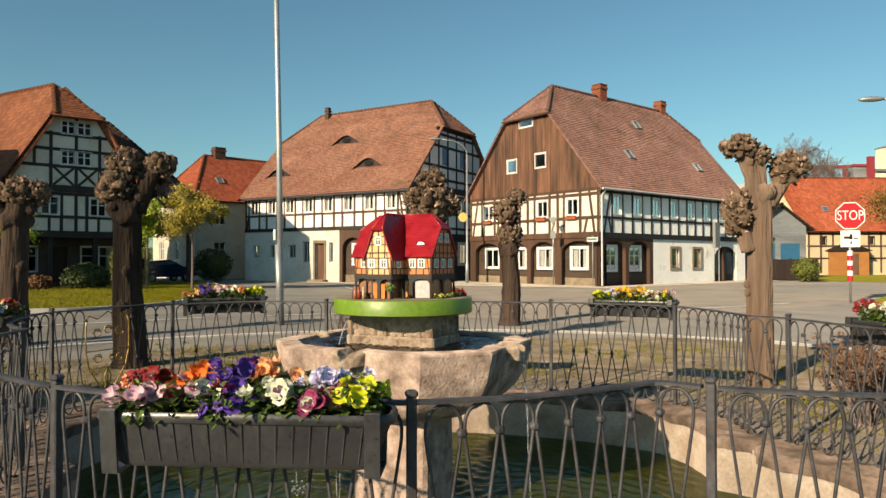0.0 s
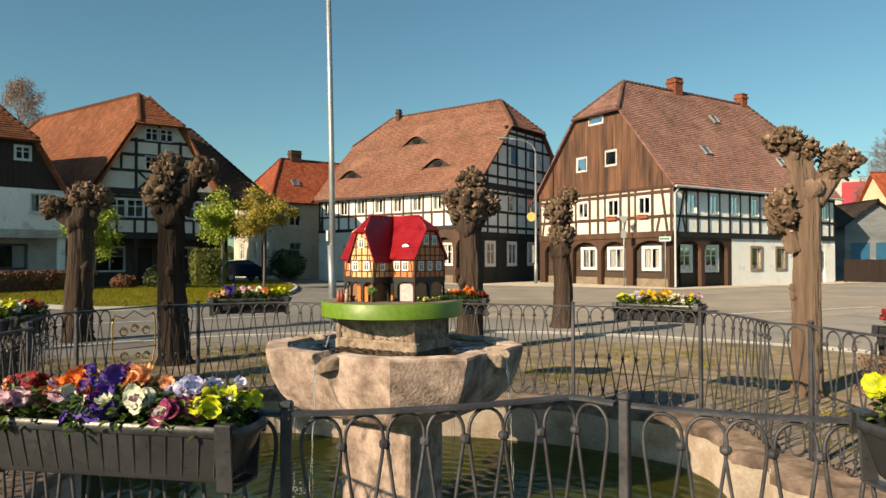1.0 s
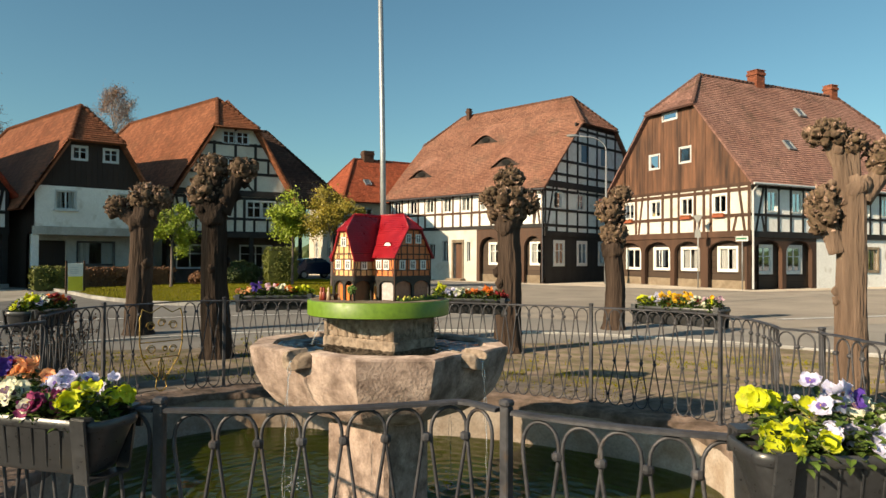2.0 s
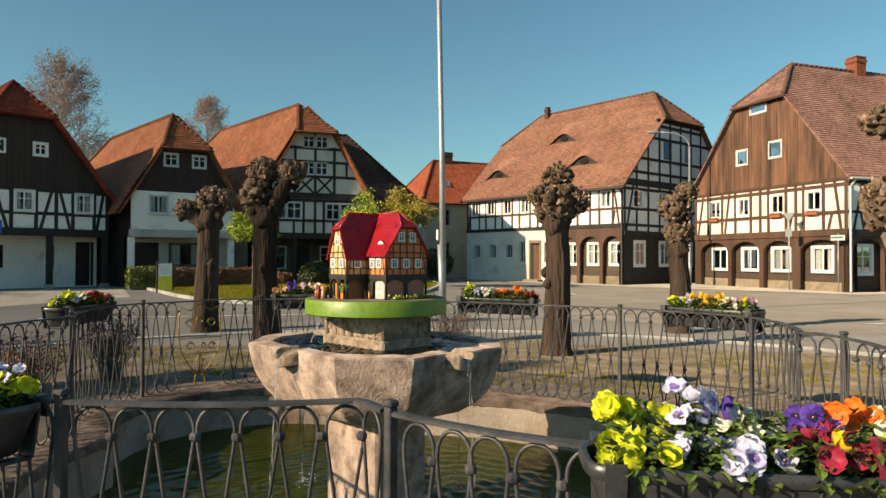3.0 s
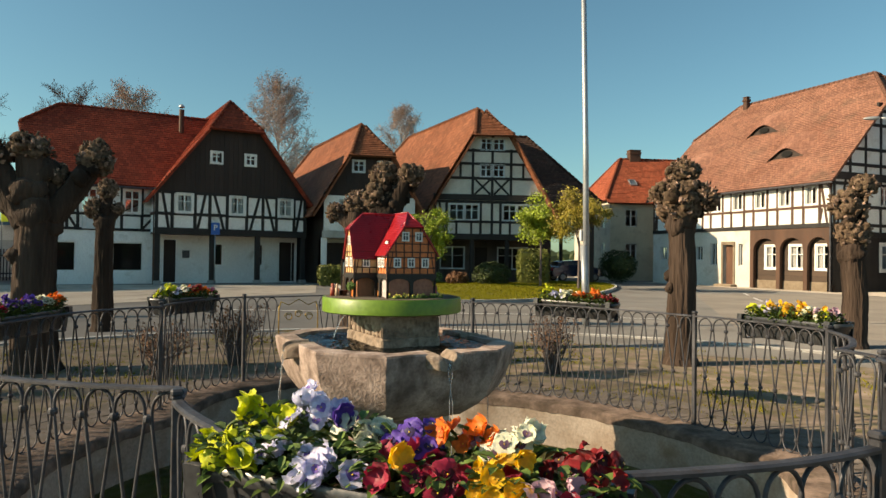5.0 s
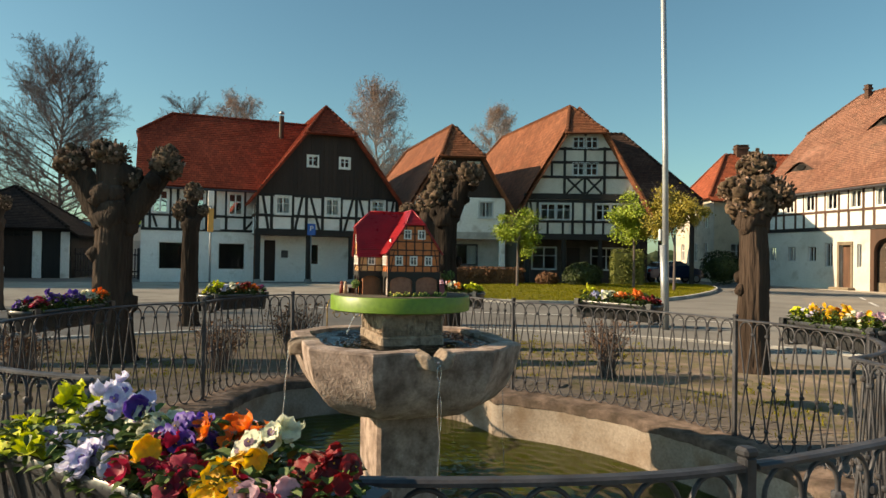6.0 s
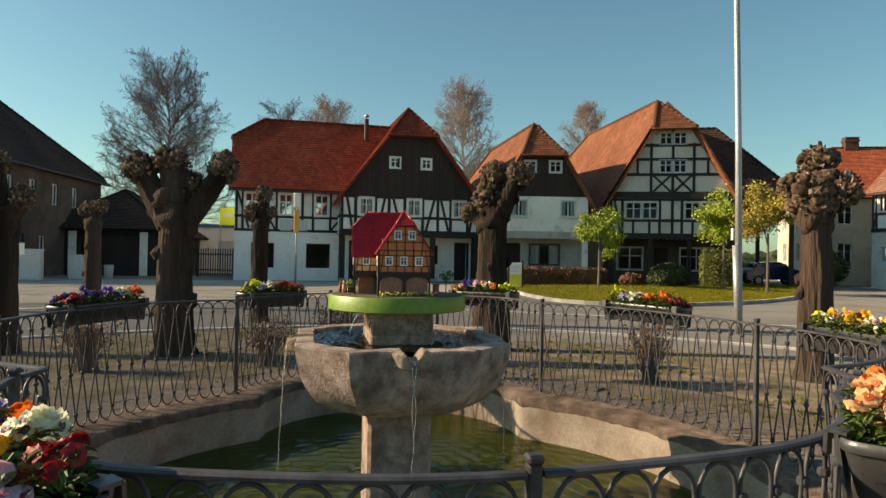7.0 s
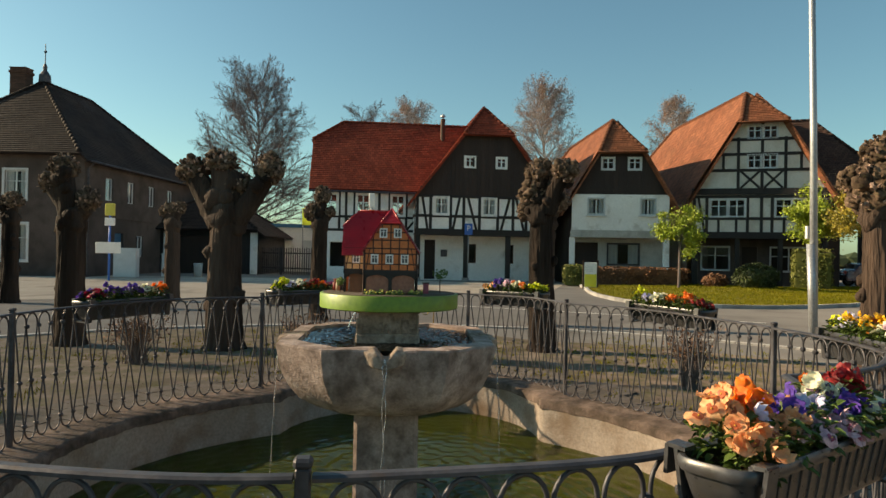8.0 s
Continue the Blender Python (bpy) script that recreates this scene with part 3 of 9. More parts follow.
def boards(side, outline, holes, mat, width=0.22, name="board"):
    """Upright boards over a wall, each cut to the outline and round the openings."""
    u0, u1 = min(p[0] for p in outline), max(p[0] for p in outline)
    n = round((u1 - u0) / width)
    w = (u1 - u0) / n
    for k in range(n):
        a, b = u0 + k * w, u0 + (k + 1) * w
        mid = (a + b) / 2
        zs = []
        for p, q in zip(outline, outline[1:] + outline[:1]):
            if (p[0] - mid) * (q[0] - mid) < 0:
                zs.append(p[1] + (q[1] - p[1]) * (mid - p[0]) / (q[0] - p[0]))
        lo, hi = min(zs), max(zs)
        cuts = [(lo, hi)]
        for h in holes:
            if h[0] < mid < h[2]:
                cuts = [s for c, d in cuts for s in ((c, min(d, h[1])), (max(c, h[3]), d)) if s[1] - s[0] > 0.02]
        for c, d in cuts:
            timber(side, mid, c, mid, d, w - 0.012, mat, random.uniform(0.015, 0.03), name)


def skew(root, k):
    """Leans the plan of a house on an oblique plot: its depth runs aside by k a metre."""
    for ob in root.children_recursive:
        if ob.type == "MESH" and ob.name.split(".")[0] in ("roof", "ridge_tiles", "side_wall", "back_wall", "chimney"):
            for v in ob.data.vertices:
                v.co.x += k * v.co.y


def gutter(root, x, y0, y1, z, mat, drop_y=None):
    part("gutter", made_tube([(x, y0, z), (x, y1, z)], 0.06, 8), mat, root)
    if drop_y is not None:
        inx = 0.32 if x < 0 else -0.32
        part("downpipe", made_tube([(x, drop_y, z), (x + inx, drop_y, z - 0.35), (x + inx, drop_y, 0.05)], 0.05, 8), mat, root)


def skylight(root, W, eave, ridge, y, z):
    """A small window in the slope at x = W."""
    half = W / 2
    tilt = math.atan2(ridge - eave, half)
    x = W - (z - eave) / (ridge - eave) * half
    m = Matrix.Translation((x, y, z)) @ Matrix.Rotation(tilt, 4, "Y")
    bm = bmesh.new()
    for a in ((-0.35, 0.35, -0.28, -0.22), (-0.35, 0.35, 0.22, 0.28), (-0.35, -0.29, -0.22, 0.22), (0.29, 0.35, -0.22, 0.22)):
        block(bm, *a, 0.0, 0.12, m)
    top = part("skylight", bm, GALVANISED, root)
    part("pane", made_block(-0.29, 0.29, -0.22, 0.22, 0.05, 0.08, m), PANE_SKY, top)


PLASTER_CREAM_PALE = material("pale_old_plaster", (0.55, 0.50, 0.42), (0.68, 0.63, 0.54), 1.2, 20, 0.92, 0.3, stain=(0.40, 0.36, 0.30), stain_amount=0.35)
PANE_SKY = plain("roof_window_glass", (0.10, 0.12, 0.14), 0.08)
PANE_BLUE = plain("blue_board", (0.035, 0.13, 0.24), 0.4)
STONE_FRAME = material("brown_stone_frame", (0.22, 0.17, 0.12), (0.32, 0.26, 0.19), 0.3, 40, 0.9, 0.4)


# ---- the brown-boarded house ----
def boarded_house():
    root, W = start_house("timber_framed_house", (-1.8, 46.3), (5.63, 38.85), "two-storey timber-framed house with brown-boarded gable and arcaded log room")
    L, eave, ridge, hip = 15.7, 5.75, 12.2, 10.0
    front, right, back, left = sides(root, W, L)
    gable_roof(root, W, L, eave, ridge, TILE_DUSK, (hip, 2.1), (hip, 1.5), 0.4, 0.3, label="weathered grey-brown plain-tile roof")
    holes = [(3.5, 6.78, 4.27, 7.55), (5.85, 6.88, 6.62, 7.68), (4.55, 9.44, 5.6, 9.8)]
    attic = [(0, 5.35), (W, 5.35), (W, eave - 0.15), *gable_outline(W, 5.35, eave - 0.15, ridge - 0.15, hip - 0.1)[3:5], (0, eave - 0.15)]
    wall(front, "gable_wall", attic, holes, BOARD_DARK, 0.2)
    boards(front, attic, holes, BOARD_BROWN)
    for a, b, c, d in holes:
        window(front, a, b, c - a, d - b, PAINT_GREY, -0.02, (1, 0) if d - b > 0.8 else (0, 0), 0.07)
    up = [(u, 3.95, u + 0.8, 4.85) for u in (1.35, 3.55, 5.95, 8.2)]
    wall(front, "upper_wall", rect(0, W, 2.7, 5.35), up, PLASTER_WARM)
    for a, b, c, d in up:
        window(front, a, b, c - a, d - b, PAINT_WHITE, 0.02, (1, 0), 0.09)
    for u in (1.35, 5.95, 8.2):
        box = part("window_box", made_block(u + 0.05, u + 0.75, 3.7, 3.84, -0.2, -0.05, front.m), material("terracotta", (0.3, 0.09, 0.05), (0.4, 0.13, 0.07), 0.2, 40), root)
        bm = bmesh.new()
        for k in range(14):
            bmesh.ops.create_icosphere(bm, subdivisions=1, radius=random.uniform(0.04, 0.075), matrix=Matrix.Translation(front.at(u + 0.08 + 0.05 * k, 3.87 + random.uniform(-0.02, 0.03), -0.12)))
        part("blossom", bm, material("red_geranium", (0.35, 0.03, 0.03), (0.08, 0.12, 0.03), 0.05, 60), box)
    frame_wall(front, 0, W, (3.76, 5.05, 5.3), [(u, 2.9, 5.3) for u in (0.1, 1.17, 2.33, 3.37, 4.53, 5.2, 5.77, 6.93, 7.55, 8.02, 9.18, 10.42)],
               [(0.3, 2.95, 0.75, 5.2), (9.45, 2.95, 9.65, 3.7), (10.15, 2.95, 9.8, 5.2), (2.55, 2.95, 2.9, 5.2), (7.1, 2.95, 7.3, 3.7)], TIMBER_BROWN)
    timber(front, 0, 2.82, W, 2.82, 0.32, TIMBER_BROWN, 0.07, "sill_beam")
    low = [(1.25, 0.98, 2.35, 2.1), (3.6, 0.98, 4.7, 2.1), (5.75, 0.98, 6.85, 2.1), (8.3, 0.98, 9.4, 2.1)]
    wall(Side(root, 0, 0.34, 1, 0), "log_wall", rect(0, W, 0, 2.7), low, BOARD_DARK, 0.2)
    logs(front, 0.1, W - 0.1, 0.45, 2.68, low, 0.33, LOG_BROWN)
    timber(front, 0.05, 0.22, W - 0.05, 0.22, 0.44, STONE_FRAME, -0.3, "plinth")
    inner = Side(root, 0, 0.3, 1, 0)
    for a, b, c, d in low:
        window(inner, a, b, c - a, d - b, PAINT_WHITE, 0.0, (1, 0), 0.11, True)
    arcade(front, 0, W, 2.68, [(0.5, 2.75, 1.9, 2.5), (3.05, 5.1, 1.9, 2.5), (5.4, 7.3, 1.9, 2.5), (7.8, 10.15, 1.9, 2.5)], TIMBER_BROWN)
    # long side
    up = [(1.14 + 1.86 * k, 3.95, 1.84 + 1.86 * k, 4.95) for k in range(8)]
    wall(right, "upper_wall", rect(0, L, 2.7, eave - 0.1), up, PLASTER_WHITE)
    for a, b, c, d in up:
        window(right, a, b, c - a, d - b, PAINT_WHITE, 0.02, (1, 0), 0.05)
    # sheet behind the panes, its black colour replacing the rooms' darkness
    part("interior", made_block(0.5, L - 0.5, 2.9, 5.2, 0.7, 0.75, right.m), DARK_ROOM, root, "near-black sheet standing in for dim upper rooms")
    posts = [(0.1, 2.8, 5.5), (L - 0.1, 2.8, 5.5)] + [(u + d, 2.8, 5.5) for u, *_ in up for d in (-0.12, 0.82)]
    frame_wall(right, 0, L, (3.75, 5.15, 5.5), posts, [(0.3, 2.85, 0.85, 5.1), (0.95, 2.85, 0.75, 3.7)], TIMBER_BLACK, 0.135)
    timber(right, 0, 2.78, L, 2.78, 0.3, TIMBER_BLACK, 0.07, "sill_beam")
    low = [(0.75, 0.9, 1.75, 2.15), (3.0, 0.9, 4.0, 2.15)]
    wall(Side(root, W - 0.34, 0, 0, 1), "log_wall", rect(0.2, 4.9, 0, 2.7), low, BOARD_DARK, 0.2)
    logs(right, 0.1, 4.85, 0.1, 2.68, low, 0.33, LOG_BROWN)
    inner = Side(root, W - 0.3, 0, 0, 1)
    for a, b, c, d in low:
        window(inner, a, b, c - a, d - b, PAINT_WHITE, 0.0, (1, 1), 0.13, True)
    arcade(right, 0, 4.9, 2.68, [(0.25, 2.25, 1.9, 2.5), (2.55, 4.55, 1.9, 2.5)], TIMBER_BROWN)
    low = [(6.75, 0.95, 7.6, 2.1), (9.2, 0.95, 10.05, 2.1), (11.7, 0.02, 14.5, 2.3)]
    wall(right, "ground_wall", rect(4.9, L, 0, 2.7), low, PLASTER_WHITE)
    for a, b, c, d in low[:2]:
        window(right, a, b, c - a, d - b, STONE_FRAME, 0.06, (1, 0), 0.14, True)
    door = part("double_door", made_block(11.72, 14.48, 0.03, 2.28, 0.2, 0.26, right.m), BOARD_DARK, root, "dark brown arched double door")
    part("door_post", made_block(12.95, 13.25, 0.03, 2.28, 0.05, 0.2, right.m), TIMBER_BROWN, door)
    for k, u in enumerate((12.0, 13.5)):
        part("door_pane", made_block(u, u + 0.7, 0.5, 1.9, 0.16, 0.2, right.m), PANE_SKY, door)
    bm = bmesh.new()
    for k in range(10):
        for s in (-1, 1):
            t0, t1 = k / 10 * math.pi / 2, (k + 1) / 10 * math.pi / 2
            p = [(13.1 + s * 1.4 * math.cos(t), 1.5 + 0.8 * math.sin(t)) for t in (t0, t1)]
            vs = [right.at(*p[0], -0.01), right.at(*p[1], -0.01), right.at(p[1][0], 2.32, -0.01), right.at(13.1 + s * 1.41, p[1][1], -0.01)]
            bm.faces.new([bm.verts.new(v) for v in (right.at(*p[0], 0.01), right.at(*p[1], 0.01), right.at(p[1][0], 2.31, 0.01), right.at(p[0][0], 2.31, 0.01))])
    part("arch_infill", bm, PLASTER_WHITE, root)
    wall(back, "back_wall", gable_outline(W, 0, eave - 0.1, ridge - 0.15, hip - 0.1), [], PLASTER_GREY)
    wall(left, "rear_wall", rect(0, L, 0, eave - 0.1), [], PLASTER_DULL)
    gutter(root, W + 0.42, -0.3, L + 0.3, eave - 0.5, PAINT_GREY, 0.02)
    chimney(root, W / 2 - 0.1, 6.9, 11.2, 13.0, 0.7, 0.7)
    chimney(root, W / 2 - 0.1, 13.9, 11.2, 12.9, 0.6, 0.6)
    for y, z in ((8.6, 10.3), (4.9, 7.75), (12.2, 7.55)):
        skylight(root, W, eave, ridge, y, z)


# ---- the long house with eyebrow dormers ----
def eyebrow(root, eave, ridge, W, y, z, mat):
    """An eyebrow dormer in the slope at x = 0: a tiled hump over a small lens-shaped light."""
    half = W / 2
    slope = (ridge - eave) / half
    bm = bmesh.new()
    uv = bm.loops.layers.uv.new("UVMap")
    n, depth = 20, 1.7
    grid = []
    for j in range(6):
        row = []
        for k in range(n + 1):
            s = -1 + 2 * k / n
            hump = 0.58 * (math.cos(s * math.pi) * 0.5 + 0.5) * (1 - j / 5)
            x = (z - eave) / slope + depth * j / 5 - (0.12 if j == 0 else 0)
            row.append(bm.verts.new((x, y + 1.5 * s, eave + slope * x + 0.07 * (1 - s ** 4) * (1 - (j / 5) ** 4) - 0.03 + hump + (0.12 * slope if j == 0 else 0) * (hump > 0.02))))
        grid.append(row)
    for a, b in zip(grid, grid[1:]):
        for k in range(n):
            f = bm.faces.new((a[k], b[k], b[k + 1], a[k + 1]))
            for l in f.loops:
                l[uv].uv = (l.vert.co.y, l.vert.co.z * 1.3)
    top = part("eyebrow_dormer", bm, mat, root, "", True)
    bm = bmesh.new()
    x0 = (z - eave) / slope + 0.06
    base = eave + slope * x0
    up = [bm.verts.new((x0, y + 1.5 * s, base + 0.6 * (math.cos(s * math.pi) * 0.5 + 0.5))) for s in [-0.9 + 1.8 * k / 16 for k in range(17)]]
    dn = [bm.verts.new((x0, v.co.y, base - 0.05)) for v in up]
    for k in range(16):
        bm.faces.new((up[k], dn[k], dn[k + 1], up[k + 1]))
    part("cheek", bm, BOARD_DARK, top)
    bm = lathe(bmesh.new(), [(0.16, 0.0), (0.19, 0.03), (0.15, 0.05)], 16, Matrix.Translation((x0 - 0.03, y, base + 0.24)) @ Matrix.Rotation(radians(-90), 4, "Y") @ Matrix.Diagonal((1, 2.0, 1, 1)))
    part("dormer_light", bm, DARK_ROOM, top)


def long_house():
    A, w = (-5.38, 42.7), 12.0
    root, W = start_house("timber_framed_house", A, (A[0] + w * 0.418, A[1] + w * 0.908), "long timber-framed house with brown tiled roof, eyebrow dormers and black framing")
    L, eave, ridge, hip = 13.9, 6.2, 12.6, 10.3
    front, right, back, left = sides(root, W, L)
    gable_roof(root, W, L, eave, ridge, TILE_BROWN, (hip, 2.0), (hip, 2.0), 0.4, 0.3, label="brown plain-tile roof")
    for y, z in ((3.9, 7.5), (11.6, 7.3), (7.3, 9.6)):
        eyebrow(root, eave, ridge, W, y, z, TILE_BROWN)
    up = [(0.55 + 1.68 * k, 4.65, 1.25 + 1.68 * k, 5.6) for k in range(8)]
    wall(left, "upper_wall", rect(0, L, 3.4, eave - 0.1), up, PLASTER_WHITE)
    for a, b, c, d in up:
        window(left, a, b, c - a, d - b, PAINT_WHITE, 0.02, (1, 0), 0.08, True)
    posts = [(0.1, 3.5, 5.95), (L - 0.1, 3.5, 5.95)] + [(a + d, 3.5, 5.95) for a, *_ in up for d in (-0.14, 0.84)]
    frame_wall(left, 0, L, (4.52, 5.72, 5.95), posts, [(L - 0.3, 3.6, L - 0.65, 5.7), (L - 0.75, 3.6, L - 0.6, 4.4), (0.2, 3.6, 0.4, 5.0)], TIMBER_BROWN, 0.15)
    timber(left, 0, 3.52, L, 3.52, 0.22, TIMBER_BLACK, 0.06, "sill_beam")
    low = [(0.75, 1.6, 1.4, 2.5), (2.45, 1.6, 3.1, 2.5), (4.1, 1.6, 4.75, 2.5), (5.4, 1.3, 6.0, 2.7), (6.5, 0.05, 7.3, 2.55), (7.7, 1.3, 8.0, 2.6)]
    wall(left, "ground_wall", rect(0, 8.55, 0, 3.42), low, PLASTER_WARM)
    for a, b, c, d in low[:4] + low[5:]:
        window(left, a, b, c - a, d - b, PAINT_GREY, 0.12, (1, 0) if c - a > 0.5 else (0, 0), 0.0)
    door = part("door", made_block(6.52, 7.28, 0.05, 2.53, 0.2, 0.26, left.m), BOARD_BROWN, root, "arched brown wooden door")
    for a in ((6.36, 6.5, 0.0, 2.6), (7.3, 7.44, 0.0, 2.6), (6.36, 7.44, 2.56, 2.75)):
        part("door_surround", made_block(*a, -0.05, 0.1, left.m), STONE_FRAME, door)
    part("doorstep", made_block(6.2, 7.6, 0.0, 0.16, -0.5, 0.0, left.m, 0.02), STONE_FRAME, root)
    low = [(9.45, 1.2, 10.3, 2.45), (11.1, 1.2, 11.95, 2.45), (12.75, 1.2, 13.6, 2.45)]
    wall(Side(root, 0.34, L, 0, -1), "log_wall", rect(8.5, L, 0, 3.42), low, BOARD_DARK, 0.2)
    logs(left, 8.6, L - 0.1, 0.5, 3.38, low, 0.33, LOG_BROWN)
    timber(left, 8.6, 0.25, L - 0.05, 0.25, 0.5, STONE_FRAME, -0.28, "plinth")
    inner = Side(root, 0.3, L, 0, -1)
    for a, b, c, d in low:
        window(inner, a, b, c - a, d - b, PAINT_WHITE, 0.0, (1, 1), 0.1, True)
    arcade(left, 8.55, L, 3.4, [(8.8, 10.4, 2.2, 2.9), (10.65, 12.15, 2.2, 2.9), (12.4, 13.7, 2.2, 2.9)], TIMBER_BROWN)
    # black and white gable
    holes = [(1.0, 4.65, 1.8, 5.6), (3.6, 4.65, 4.4, 5.6), (6.2, 4.65, 7.0, 5.6), (8.8, 4.65, 9.6, 5.6), (4.1, 7.75, 5.0, 8.85), (6.5, 7.75, 7.4, 8.85)]
    low = [(1.1, 1.2, 2.0, 2.5), (3.7, 1.2, 4.6, 2.5), (6.3, 1.2, 7.2, 2.5), (9.0, 1.2, 9.9, 2.5)]
    wall(front, "gable_wall", gable_outline(W, 3.0, eave - 0.15, ridge - 0.15, hip - 0.1), holes, PLASTER_WHITE)
    wall(front, "ground_wall", rect(0, W, 0, 3.0), low, TIMBER_BLACK)
    logs(front, 0, W, 0.4, 3.0, low, 0.0, TIMBER_BLACK, 0.33)
    for a, b, c, d in holes[:4]:
        window(front, a, b, c - a, d - b, PAINT_WHITE, 0.02, (1, 1), 0.08)
    for a, b, c, d in holes[4:]:
        part("blue_shutter", made_block(a, c, b, d, 0.0, 0.08, front.m), PANE_BLUE, root)
    for a, b, c, d in low:
        window(front, a, b, c - a, d - b, PAINT_WHITE, -0.05, (1, 1), 0.16, True)
    span = lambda z: 0.0 if z < eave else (z - eave) / (ridge - eave) * W / 2 + 0.1
    for z in (3.55, 4.52, 5.7, 6.75, 7.6, 8.95, 9.75):
        timber(front, span(z), z, W - span(z), z, 0.17, TIMBER_BLACK, 0.04, "rail")
    for z, h in ((3.05, 0.3), (6.1, 0.4), (10.1, 0.2)):
        timber(front, span(z) * 0.9, z, W - span(z) * 0.9, z, h, TIMBER_BLACK, 0.08, "sill_beam")
    for k in range(11):
        u = 0.1 + (W - 0.2) * k / 10
        top = eave + (ridge - eave) * min(u, W - u) / (W / 2) - 0.1
        timber(front, u, 3.1, u, 5.95, 0.16, TIMBER_BLACK, 0.035, "post")
        if min(top, 10.1) > 6.4:
            timber(front, u, 6.2, u, min(top, 10.1), 0.16, TIMBER_BLACK, 0.035, "post")
    for a, b in ((0.25, 0.95), (W - 0.25, W - 0.95)):
        timber(front, a, 3.2, b, 5.9, 0.14, TIMBER_BLACK, 0.03, "brace")
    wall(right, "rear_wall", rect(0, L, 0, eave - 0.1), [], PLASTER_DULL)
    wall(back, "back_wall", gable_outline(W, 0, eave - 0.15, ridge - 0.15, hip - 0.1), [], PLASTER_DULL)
    gutter(root, -0.42, -0.3, L + 0.3, eave - 0.52, IRON, 0.05)
    chimney(root, W / 2 - 0.3, L - 2.8, 12.0, 13.05, 0.3, 0.3, BRICK_SOOT)


def red_house():
    root, W = start_house("village_house", (-28.6, 55.2), (-22.0, 49.6), "cream rendered house with bright red tiled roof")
    L, eave, ridge = 14, 6.2, 9.9
    front, right, back, left = sides(root, W, L)
    gable_roof(root, W, L, eave, ridge, TILE_RED, (eave + 0.02, 2.4), (eave + 0.02, 4.0), 0.4, 0.3)
    low = [(1.3, 1.5, 2.2, 2.9), (4.3, 1.5, 5.2, 2.9), (6.6, 1.5, 7.5, 2.9), (1.3, 4.0, 2.2, 5.3), (4.3, 4.0, 5.2, 5.3), (6.6, 4.0, 7.5, 5.3)]
    wall(front, "front_wall", rect(0, W, 0, eave - 0.1), low, PLASTER_CREAM_PALE)
    for a, b, c, d in low:
        window(front, a, b, c - a, d - b, PAINT_WHITE, 0.08, (1, 1), 0.0, True)
    low = [(1.2, 1.4, 2.1, 2.8), (1.2, 4.1, 2.1, 5.4), (4.2, 1.4, 5.1, 2.8), (4.2, 4.1, 5.1, 5.4)]
    wall(right, "side_wall", rect(0, L, 0, eave - 0.1), low, PLASTER_CREAM)
    for a, b, c, d in low:
        window(right, a, b, c - a, d - b, PAINT_WHITE, 0.08, (1, 1), 0.0)
    wall(back, "back_wall", rect(0, W, 0, eave - 0.1), [], PLASTER_CREAM)
    wall(left, "rear_wall", rect(0, L, 0, eave - 0.1), [], PLASTER_CREAM)
    skylight(root, W, eave, ridge, 2.4, 7.6)
    chimney(root, W / 2, 3.6, 9.3, 10.6, 0.7, 0.9, BRICK_SOOT)


